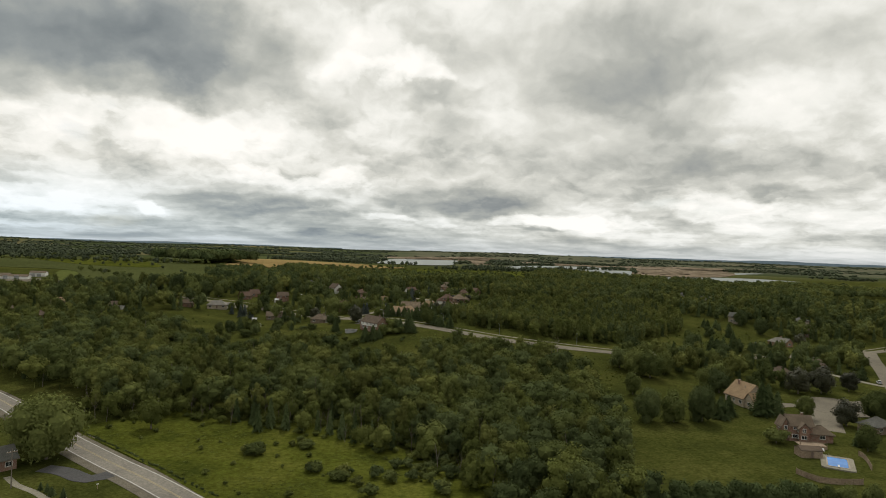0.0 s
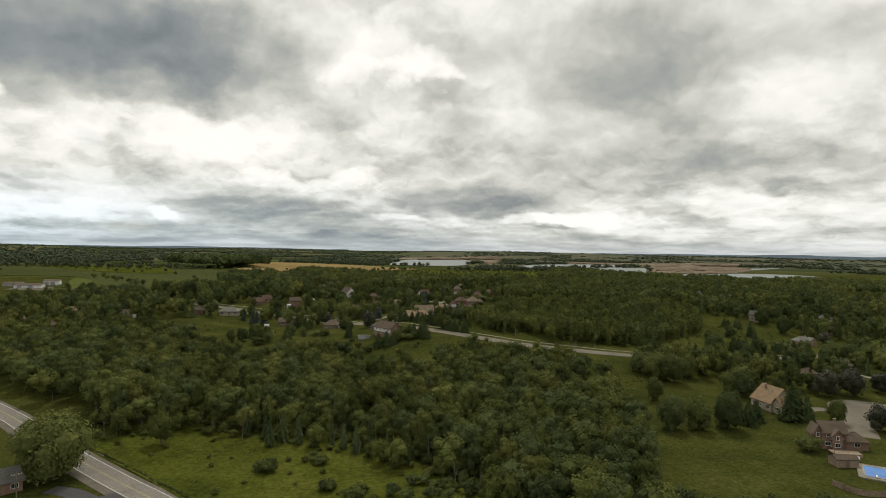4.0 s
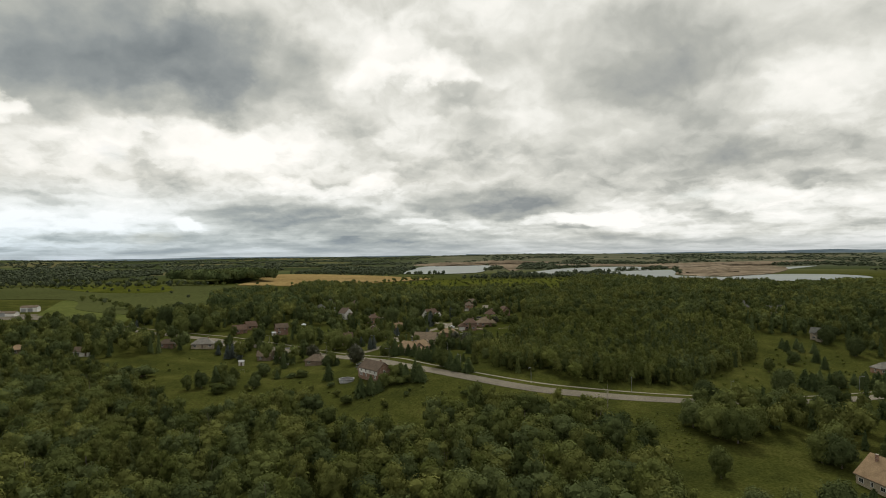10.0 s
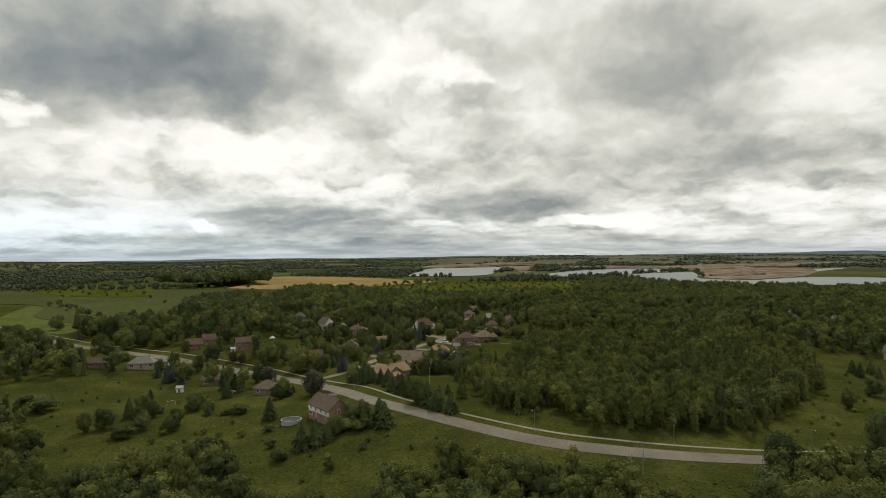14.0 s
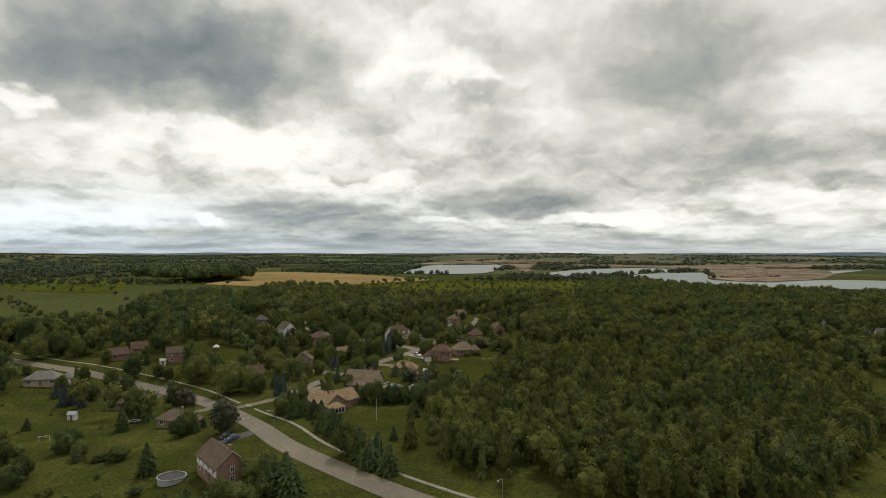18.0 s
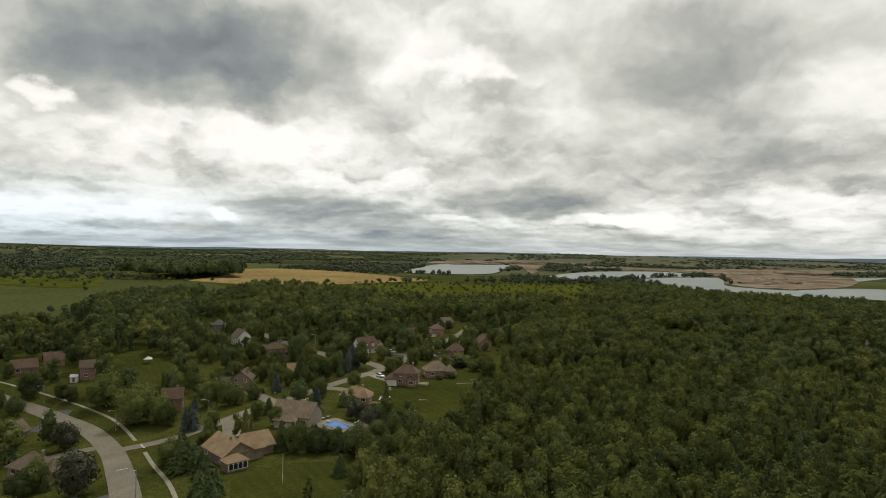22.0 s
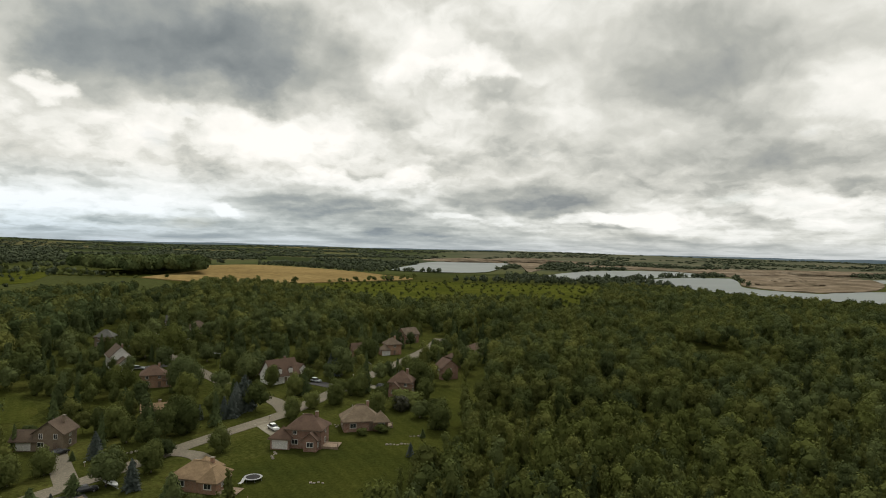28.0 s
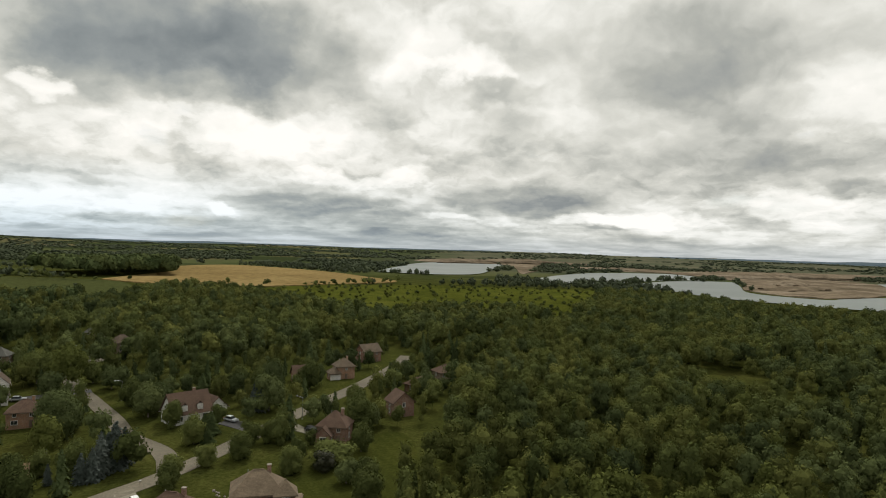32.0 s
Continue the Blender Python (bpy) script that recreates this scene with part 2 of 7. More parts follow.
def ground_build(n, where):
    sepp = n.add("ShaderNodeSeparateXYZ")
    n.link(where, sepp.inputs[0])
    near = n.ramp(n.noise(where, 0.045, 8.0, 0.68), [(0.3, (0.0250, 0.0300, 0.0082)), (0.5, (0.0405, 0.0455, 0.0110)), (0.68, (0.0660, 0.0670, 0.0180))])
    tuft = n.span(n.noise(where, 1.1, 6.0, 0.75), 0.32, 0.68, 0.5, 1.5)
    near = n.vec("MULTIPLY", near, tuft)
    cell = n.add("ShaderNodeTexVoronoi")
    n.put(cell.inputs["Vector"], n.vec("ADD", where, n.vec("MULTIPLY", n.noise(where, 0.004, 3.0, 0.5, color=True), (160, 160, 0))))
    cell.inputs["Scale"].default_value = 0.0035
    tint = n.add("ShaderNodeSeparateXYZ")
    n.link(cell.outputs["Color"], tint.inputs[0])
    # distant fields, their colours blued to hold the haze of distance
    far = n.ramp(tint.outputs[0], [(0.0, (0.0294, 0.0385, 0.0170)), (0.45, (0.0380, 0.0490, 0.0210)), (0.7, (0.0560, 0.0700, 0.0280)), (0.88, (0.1200, 0.1050, 0.0540)), (1.0, (0.0480, 0.0620, 0.0260))])
    away = n.math("MULTIPLY", n.span(sepp.outputs[1], 1150, 1500), 0.9)
    # quarry land to the east, its tones paled in place of haze
    hazy_waste = n.ramp(n.noise(where, 0.004, 6.0, 0.6), [(0.3, (0.058, 0.072, 0.045)), (0.5, (0.09, 0.093, 0.064)), (0.7, (0.13, 0.118, 0.083))])
    east = n.math("MULTIPLY", n.span(sepp.outputs[1], 1500, 1900), n.span(sepp.outputs[0], -250, 150))
    return n.mix(away, near, n.mix(n.math("MULTIPLY", east, 0.85), far, hazy_waste))


M = {}
M["ground"] = surface("grassland", ground_build, 0.95, 0.0, bump=(0.8, 0.7, 0.35))
def lawn_build(n, where):
    """Short grass with the faint stripes of the mower."""
    col = mottled((0.3, (0.0250, 0.0310, 0.0075)), (0.6, (0.0390, 0.0435, 0.0095)), (0.8, (0.0580, 0.0570, 0.0150)), scale=0.06, fine=1.6)(n, where)
    bands = n.math("SINE", n.vec("DOT_PRODUCT", where, (1.75, 1.1, 0)))
    return n.vec("MULTIPLY", col, n.span(bands, -0.5, 0.5, 0.95, 1.05))


M["lawn"] = surface("mown_lawn", lawn_build, 0.95, 0.0, bump=(2.5, 0.5, 0.1))
M["meadow"] = surface("rough_meadow", mottled((0.3, (0.0320, 0.0400, 0.0080)), (0.5, (0.0560, 0.0640, 0.0105)), (0.75, (0.0860, 0.0880, 0.0180)), scale=0.05, fine=0.8, rough=0.7), 0.95, 0.0, bump=(0.9, 0.9, 0.5))
M["crop"] = surface("green_crop", mottled((0.3, (0.044, 0.0515, 0.0185)), (0.7, (0.061, 0.069, 0.0245)), scale=0.008, fine=0.25), 0.95, 0.0, bump=(0.5880, 0.3440, 0.2800))
M["wheat"] = surface("ripe_wheat", mottled((0.3, (0.165, 0.117, 0.048)), (0.7, (0.228, 0.168, 0.073)), scale=0.012, fine=0.12), 0.95, 0.0, bump=(0.5160, 0.3600, 0.3600))
M["stubble"] = surface("hay_plot", mottled((0.3, (0.048, 0.060, 0.016)), (0.7, (0.076, 0.086, 0.026)), scale=0.02, fine=0.3), 0.95, 0.0)
M["asphalt"] = surface("old_asphalt", mottled((0.3, (0.106, 0.093, 0.068)), (0.7, (0.146, 0.129, 0.096)), scale=0.12, fine=2.0), 0.9, 0.2, bump=(6, 0.3, 0.02))
M["tarmac"] = surface("dark_tarmac", mottled((0.3, (0.036, 0.036, 0.037)), (0.7, (0.058, 0.056, 0.054)), scale=0.15, fine=2.0), 0.85, 0.25, bump=(6, 0.3, 0.02))
M["highway"] = surface("worn_highway", mottled((0.3, (0.122, 0.111, 0.092)), (0.7, (0.160, 0.146, 0.120)), scale=0.1, fine=1.5), 0.85, 0.25, bump=(6, 0.3, 0.02))
M["gravel"] = surface("gravel_shoulder", mottled((0.3, (0.0880, 0.0798, 0.0630)), (0.7, (0.1360, 0.1216, 0.0945)), scale=0.3, fine=3.0), 0.95, 0.0, bump=(5, 0.6, 0.04))
M["concrete"] = surface("pale_concrete", mottled((0.3, (0.30, 0.29, 0.25)), (0.7, (0.42, 0.40, 0.35)), scale=0.3, fine=3.0), 0.9, 0.2)
M["path"] = surface("weathered_concrete", mottled((0.3, (0.155, 0.145, 0.108)), (0.7, (0.215, 0.20, 0.155)), scale=0.3, fine=3.0), 0.9, 0.1)
M["paint"] = surface("road_paint", mottled((0.3, (0.27, 0.27, 0.245)), (0.7, (0.38, 0.38, 0.35)), scale=1.5), 0.7, 0.3)
M["yellow"] = surface("yellow_road_paint", mottled((0.3, (0.21, 0.175, 0.095)), (0.7, (0.26, 0.22, 0.12)), scale=1.5), 0.7, 0.3)
M["sand"] = surface("quarry_sand", mottled((0.3, (0.074, 0.062, 0.041)), (0.5, (0.142, 0.113, 0.080)), (0.7, (0.215, 0.180, 0.134)), scale=0.012, fine=0.06), 0.95, 0.0)
M["water"] = surface("lake_water", mottled((0.3, (0.085, 0.105, 0.098)), (0.7, (0.125, 0.145, 0.135)), scale=0.01), 0.5, 0.2, bump=(0.2, 0.15, 0.12))
M["leaf"] = surface("broad_leaves", foliage((0.0366, 0.0463, 0.0156), (0.0781, 0.0915, 0.0288), (0.1525, 0.1638, 0.0480)), 0.8, 0.0, trans=0.2)
M["leaf_cool"] = surface("blue_green_leaves", foliage((0.0317, 0.0418, 0.0168), (0.0671, 0.0825, 0.0312), (0.1293, 0.1446, 0.0504)), 0.8, 0.0, trans=0.18)
M["leaf_olive"] = surface("olive_leaves", foliage((0.0439, 0.0508, 0.0156), (0.0915, 0.0994, 0.0288), (0.1708, 0.1718, 0.0480)), 0.8, 0.0, trans=0.2)
M["leaf_light"] = surface("pale_leaves", foliage((0.0440, 0.0530, 0.0150), (0.0820, 0.0940, 0.0255), (0.1400, 0.1470, 0.0410)), 0.8, 0.0, trans=0.2)
M["leaf_dark"] = surface("purple_dark_leaves", foliage((0.0200, 0.0215, 0.0105), (0.0380, 0.0395, 0.0185), (0.0640, 0.0640, 0.0300)), 0.6, 0.25, trans=0.08)
M["needle"] = surface("spruce_needles", foliage((0.0310, 0.0430, 0.0165), (0.0580, 0.0755, 0.0295), (0.1060, 0.1270, 0.0500)), 0.85, 0.0, trans=0.05)
M["needle_blue"] = surface("blue_spruce_needles", foliage((0.0263, 0.0356, 0.0289), (0.0506, 0.0634, 0.0524), (0.0860, 0.0990, 0.0831)), 0.7, 0.2, trans=0.05)
# leaves of the far trees, with pale grey-blue haze mixed into the green
M["leaf_hazed"] = surface("hazed_distant_leaves", foliage((0.031, 0.039, 0.023), (0.051, 0.063, 0.034), (0.084, 0.099, 0.050), patch=0.02), 0.9, 0.05)
# the ridge emits its own colour, blue haze included, instead of being lit
M["ridge"] = bpy.data.materials.new("glowing_haze_ridge")
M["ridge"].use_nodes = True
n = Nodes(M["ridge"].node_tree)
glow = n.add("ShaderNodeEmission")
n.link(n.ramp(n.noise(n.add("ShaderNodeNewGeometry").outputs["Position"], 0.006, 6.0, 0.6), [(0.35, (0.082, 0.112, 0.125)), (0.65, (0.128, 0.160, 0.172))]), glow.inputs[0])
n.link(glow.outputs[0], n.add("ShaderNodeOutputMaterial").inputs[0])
M["bark"] = surface("grey_bark", mottled((0.3, (0.0900, 0.0750, 0.0580)), (0.7, (0.1950, 0.1725, 0.1450)), scale=1.0, fine=8), 0.95, 0.0)

# ---- building helpers ----


def smooth(a, b, v):
    u = np.clip((v - a) / (b - a), 0.0, 1.0)
    return u * u * (3 - 2 * u)


HILLS = [(10, 372, 45, 60, 6.0), (62, 335, 55, 45, 6.5), (-88, 440, 60, 55, -7.0), (-32, 530, 40, 55, -5.0), (250, 405, 80, 60, -6.0)]


def gz(x, y):
    """Height of the ground."""
    x, y = np.asarray(x, float), np.asarray(y, float)
    z = 17.0 * smooth(170, 560, y) - 6.0 + 6.0 * smooth(700, 1100, y)
    for hx, hy, rx, ry, high in HILLS:
        z = z + high * np.exp(-(((x - hx) / rx) ** 2) - ((y - hy) / ry) ** 2)
    r, az = np.hypot(x - 60, y - 250), np.arctan2(x - 60, y - 250)
    roll = 1.0 + 0.22 * np.sin(7 * az + 0.6) + 0.12 * np.sin(17 * az + r / 700) + 0.08 * np.sin(41 * az + r / 300)
    return z + 24.0 * smooth(2300, 4700, r) * roll + 5.0 * smooth(1900, 2600, r) * np.sin(x / 310 + 1.3) * np.sin(r / 260)


def mesh_of(name, verts, faces, mat, smooth_shade=False):
    me = bpy.data.meshes.new(name)
    me.from_pydata([tuple(map(float, v)) for v in verts], [], faces)
    me.materials.append(mat)
    if smooth_shade:
        me.polygons.foreach_set("use_smooth", [True] * len(me.polygons))
    me.update()
    return me


def soup(name, tris, mat, slots=None, tones=None):
    """A mesh from an array of triangles (n, 3, 3), of one material or of several by slot; tones: each tree's own shade of green."""
    me = bpy.data.meshes.new(name)
    n = len(tris)
    me.vertices.add(3 * n)
    me.vertices.foreach_set("co", np.ascontiguousarray(tris, np.float32).ravel())
    me.loops.add(3 * n)
    me.loops.foreach_set("vertex_index", np.arange(3 * n, dtype=np.int32))
    me.polygons.add(n)
    me.polygons.foreach_set("loop_start", np.arange(0, 3 * n, 3, dtype=np.int32))
    for m in mat if slots is not None else [mat]:
        me.materials.append(m)
    if slots is not None:
        me.polygons.foreach_set("material_index", np.ascontiguousarray(slots, np.int32))
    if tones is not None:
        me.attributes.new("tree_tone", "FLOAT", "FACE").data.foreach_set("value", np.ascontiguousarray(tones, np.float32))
    me.update()
    me.validate()
    return me


def inside(px, py, poly):
    """Which of the places lie in the polygon."""
    px, py = np.asarray(px, float), np.asarray(py, float)
    hit = np.zeros(px.shape, bool)
    for (x0, y0), (x1, y1) in zip(poly, poly[1:] + poly[:1]):
        if y0 != y1:
            hit ^= ((y0 > py) != (y1 > py)) & (px < (x1 - x0) * (py - y0) / (y1 - y0) + x0)
    return hit


def curve(points, step=4.0):
    """A smooth line through the points, in short steps."""
    p = np.array([points[0], *points, points[-1]], float)
    out = []
    for i in range(1, len(p) - 2):
        a, b, c, d = p[i - 1 : i + 3]
        k = max(2, int(np.linalg.norm(c - b) / step))
        for u in np.arange(k) / k:
            out.append(0.5 * (2 * b + (c - a) * u + (2 * a - 5 * b + 4 * c - d) * u**2 + (3 * b - a - 3 * c + d) * u**3))
    return np.array(out + [p[-1]])


def aside(line, off):
    d = np.gradient(line, axis=0)
    d /= np.linalg.norm(d, axis=1, keepdims=True)
    return line + np.stack([-d[:, 1], d[:, 0]], 1) * off


def ribbon(name, line, left, right, lift, mat, thick=0.3):
    """A strip of paving along a line, with sides that go into the ground."""
    a, b = aside(line, left), aside(line, -right)
    n = len(line)
    za, zb = gz(*a.T) + lift, gz(*b.T) + lift
    v = [(*p, z) for p, z in zip(a, za)] + [(*p, z) for p, z in zip(b, zb)]
    v += [(x, y, z - thick) for x, y, z in v]
    f = []
    for i in range(n - 1):
        f += [(i, n + i, n + i + 1, i + 1), (2 * n + i, i, i + 1, 2 * n + i + 1), (n + i, 3 * n + i, 3 * n + i + 1, n + i + 1)]
    f += [(0, 2 * n, 3 * n, n), (n - 1, 2 * n - 1, 4 * n - 1, 3 * n - 1)]
    return new(name, mesh_of(name, v, f, mat))


def sheet(name, poly, lift, mat, cell=8.0, rough=0.0, seed=0, edge=0.35):
    """A patch of ground cover laid over the ground, with a raised, uneven surface and sides that go into the ground."""
    p = curve(poly + poly[:1], cell)[:-1]
    bm = bmesh.new()
    vs = [bm.verts.new((x, y, 0)) for x, y in p]
    face = bm.faces.new(vs)
    bmesh.ops.triangulate(bm, faces=[face])
    long = max(p[:, 1].max() - p[:, 1].min(), p[:, 0].max() - p[:, 0].min())
    for axis, normal in ((0, (1, 0, 0)), (1, (0, 1, 0))):
        lo, hi = p[:, axis].min(), p[:, axis].max()
        for c in np.arange(lo + cell, hi, max(cell, long / 60)):
            at = (c, 0, 0) if axis == 0 else (0, c, 0)
            bmesh.ops.bisect_plane(bm, geom=bm.verts[:] + bm.edges[:] + bm.faces[:], plane_co=at, plane_no=normal)
    rim = [e for e in bm.edges if e.is_boundary]
    for v in bm.verts:
        v.co.z = float(gz(v.co.x, v.co.y)) + lift + rough * noise.noise(Vector((v.co.x * 0.05, v.co.y * 0.05, seed)))
    ext = bmesh.ops.extrude_edge_only(bm, edges=rim)
    for v in ext["geom"]:
        if isinstance(v, bmesh.types.BMVert):
            v.co.z -= lift + edge
    bmesh.ops.recalc_face_normals(bm, faces=bm.faces[:])
    me = bpy.data.meshes.new(name)
    bm.to_mesh(me)
    bm.free()
    me.materials.append(mat)
    if sum(q.normal.z for q in me.polygons) < 0:
        me.flip_normals()
    return new(name, me)


# ---- ground ----
rings = np.concatenate([np.arange(0, 900, 6.0), np.geomspace(900, 6500, 110)])
turns = np.linspace(0, 2 * np.pi, 321)[:-1]
gx = 60 + np.outer(rings[1:], np.sin(turns))
gy = 250 + np.outer(rings[1:], np.cos(turns))
verts = np.stack([gx, gy, gz(gx, gy)], -1).reshape(-1, 3)
nt = len(turns)
idx = np.arange(len(verts)).reshape(-1, nt)
a, b = idx[:-1], idx[1:]
quads = np.stack([a, b, np.roll(b, -1, 1), np.roll(a, -1, 1)], -1).reshape(-1, 4)
verts = np.vstack([verts, [(60, 250, float(gz(60, 250)))]])
fan = [(len(verts) - 1, int(idx[0, i]), int(idx[0, (i + 1) % nt])) for i in range(nt)]
me = mesh_of("ground", verts, quads.tolist() + fan, M["ground"], True)
if me.polygons[0].normal.z < 0:
    me.flip_normals()
ground = tagged(new("ground", me), "rolling green countryside with rough grass and distant fields", "ground", kind="structure")

# ---- roads, fields and water ----
STREET = [(-321, 626), (-239, 549), (-185, 508), (-147, 491), (-125, 485), (-97, 474.5), (-81, 467), (-58.5, 452.5), (-37, 428), (-16, 395.8), (1.8, 367.3), (22, 346), (42, 331), (59, 323), (76, 320), (93, 319.5), (115, 321), (146, 324), (177, 327), (213, 337), (289, 364), (345, 390)]
LANE = [(-36, 426), (-25, 432), (-17, 446), (-10, 463), (-2, 476), (9, 497), (17, 510), (25, 523), (32, 542), (38, 563), (45, 587), (53, 614), (61, 649), (64, 678)]
COURT = [(26, 527), (19, 539), (3, 553), (-9, 568), (-26, 586), (-43, 603), (-58, 622), (-65, 636)]
HIGHWAY = [(-414, 459), (-265, 334), (-180, 264), (-135, 227), (-111, 204), (-92, 186), (-71, 167), (-53, 151), (-11, 110), (46, 54), (165, -48)]
CRESCENT = [(284, 362), (260, 327), (243, 300), (228, 277), (215, 258), (196, 245), (174, 238)]
street, lane, court, highway, crescent = (curve(p) for p in (STREET, LANE, COURT, HIGHWAY, CRESCENT))
tagged(ribbon("road", street, 0.5, 5.6, 0.12, M["asphalt"]), "pale worn asphalt street curving past the houses", "road", kind="structure")
tagged(ribbon("road", lane, 2.5, 3.2, 0.10, M["asphalt"]), "pale asphalt residential lane between gardens", "road", kind="structure")
tagged(ribbon("road", court, 3.7, 1.2, 0.08, M["asphalt"]), "pale asphalt side road to a turning circle", "road", kind="structure")
tagged(ribbon("road", crescent, 3.3, 3.3, 0.10, M["asphalt"]), "pale asphalt crescent by brick houses", "road", kind="structure")
tagged(ribbon("road", highway, 3.7, 3.7, 0.14, M["highway"]), "grey two-lane highway with white edge lines", "road", kind="structure")
tagged(ribbon("shoulder", highway, 4.9, 6.0, 0.08, M["gravel"]), "grey gravel shoulders along the highway", "road shoulder", kind="structure")
for off, w, mat in ((3.35, 0.13, "paint"), (-3.35, 0.13, "paint"), (0.16, 0.09, "yellow"), (-0.16, 0.09, "yellow")):
    tagged(ribbon("lane_marking", aside(highway, off), w, w, 0.15, M[mat], 0.02), "painted line along the highway", "road marking", kind="structure")


def disc(name, x, y, r, lift, mat, n=40):
    a = np.linspace(0, 2 * np.pi, n + 1)[:-1]
    v = [(x + r * np.cos(t), y + r * np.sin(t), float(gz(x + r * np.cos(t), y + r * np.sin(t))) + lift) for t in a]
    v += [(p, q, z - 0.3) for p, q, z in v]
    f = [tuple(range(n))] + [(i, n + i, n + (i + 1) % n, (i + 1) % n) for i in range(n)]
    return new(name, mesh_of(name, v, f, mat))


tagged(disc("turning_circle", -65, 642, 10.5, 0.11, M["asphalt"]), "round asphalt turning circle at the road's end", "turning circle", kind="structure")
tagged(disc("turning_circle", 174, 237, 14, 0.13, M["asphalt"]), "round asphalt turning circle beside brick houses", "turning circle", kind="structure")
walk_line = aside(street, (4.6 + 3.2 * (1 - smooth(-80, -35, street[:, 0])) + 1.8 * np.exp(-(((street[:, 0] + 6) / 11) ** 2)))[:, None])
keep = np.hypot(walk_line[:, 0] + 29, walk_line[:, 1] - 428) > 5.5
cut = int(np.argmin(keep))
tagged(ribbon("pavement", walk_line[:cut], 0.5, 0.5, 0.10, M["path"]), "narrow pale concrete footpath beside the street", "pavement", kind="structure")
tagged(ribbon("pavement", walk_line[cut + 3 :], 0.5, 0.5, 0.10, M["path"]), "narrow pale concrete footpath beside the street", "pavement", kind="structure")

FIELDS = [
    ("wheat_field", [(-283, 1033), (-304, 1247), (-365, 1392), (-316, 1523), (-144, 1402), (-35, 1248), (9, 1161), (-65, 1059), (-121, 1008), (-194, 996)], 0.9, "wheat", "ripe golden wheat field beyond the woods"),
    ("crop_field", [(-687, 1052), (-458, 1023), (-285, 1024), (-215, 967), (-181, 883), (-199, 802), (-208, 735), (-198, 684), (-192, 646), (-226, 612), (-326, 681), (-414, 813), (-601, 850)], 0.5, "crop", "large flat dark green crop field"),
    ("crop_field", [(-721, 1114), (-468, 1057), (-342, 1054), (-429, 1145), (-562, 1218), (-690, 1212)], 0.5, "crop", "distant green crop field with scattered bushes"),
    ("hay_field", [(-335, 631), (-410, 804), (-329, 721), (-257, 634), (-226, 558), (-270, 584)], 0.2, "stubble", "light green hay plot beside farm buildings"),
    ("meadow", [(-114, 950), (-70, 1097), (-22, 1080), (52, 1124), (145, 1125), (247, 1130), (206, 970), (172, 867), (124, 838), (83, 842), (47, 804), (-1, 820), (-19, 862)], 0.12, "meadow", "rough bright green old field with scattered scrub"),
    ("meadow", [(-96, 197), (-70, 219), (-53, 207), (-25, 205), (-6, 192), (6, 178), (25, 163), (26, 135), (30, 91), (-25, 130), (-60, 164)], 0.12, "meadow", "rough bright green meadow beside the highway"),
    ("lawn", [(80, 201), (93, 221), (118, 220), (128, 211), (122, 192), (130, 170), (139, 157), (122, 134), (72, 127), (65, 159)], 0.06, "", "wide mown lawn behind brick houses"),
    ("lawn", [(94, 242), (98, 277), (114, 289), (134, 278), (139, 259), (125, 246)], 0.06, "", "mown grass clearing among trees"),
    ("lawn", [(-73, 310), (-94, 326), (-127, 365), (-147, 398), (-122, 446), (-89, 432), (-57, 401), (-26, 355), (-5, 337), (23, 326), (50, 312), (66, 305), (41, 304), (14, 297), (8, 276), (-5, 276), (-16, 298), (-36, 319)], 0.06, "", "open grass slope below the houses"),
    ("lawn", [(126, 339), (162, 380), (188, 404), (221, 453), (250, 453), (249, 417), (241, 380), (206, 346), (157, 334)], 0.06, "", "rough grass field beside the street"),
    ("lawn", [(46, 478), (57, 484), (70, 503), (79, 525), (77, 553), (69, 559), (62, 544), (56, 529), (49, 513), (34, 493), (21, 475), (31, 463)], 0.06, "lawn", "striped mown back lawn of brick houses"),
    ("lawn", [(8, 393), (20, 404), (30, 406), (36, 398), (38, 384), (37, 370), (30, 365), (20, 367), (13, 378)], 0.06, "lawn", "mown garden lawn beside a bungalow"),
    ("lawn", [(31, 466), (38, 453), (44, 444), (52, 441), (61, 449), (66, 469), (72, 482), (78, 502), (71, 522), (60, 512), (46, 501), (37, 487)], 0.06, "lawn", "long open lawn sloping below the brick houses"),
    ("lawn", [(-65, 504), (-77, 520), (-95, 533), (-76, 543), (-56, 534), (-49, 520)], 0.06, "lawn", "striped garden lawn"),
    ("meadow", [(-600, 1062), (-430, 1078), (-350, 958), (-338, 920), (-352, 898), (-430, 915), (-520, 985)], 0.8, "meadow", "rough grass strip with bushes between crop fields"),
]
fields = []
for name, poly, lift, mat, label in FIELDS:
    fields.append(poly)
    if not mat:
        continue
    tagged(sheet(name, poly, lift, M[mat], cell=10.0, rough=0.15 if mat == "meadow" else 0.0, seed=len(fields)), label, name.replace("_", " "), kind="structure")

LAKES = [
    ([(-53, 1437), (-46, 1693), (-7, 2156), (167, 2366), (208, 2082), (152, 1688), (112, 1461), (39, 1400)], "pale quarry lake below a sandy bank"),
    ([(188, 1325), (272, 1568), (390, 1780), (565, 1867), (585, 1712), (527, 1557), (448, 1503), (318, 1332), (232, 1263)], "long pale quarry lake beyond the woods"),
    ([(320, 1276), (433, 1455), (564, 1523), (513, 1362), (450, 1186), (492, 1102), (539, 1138), (640, 1190), (705, 1150), (700, 1050), (600, 930), (500, 945), (439, 978), (401, 1016), (361, 1082), (340, 1213)], "wide pale quarry lake with a sandy spit"),
    ([(615, 1388), (655, 1317), (870, 1540), (1029, 1727), (869, 1632), (722, 1536)], "narrow far quarry pond"),
]
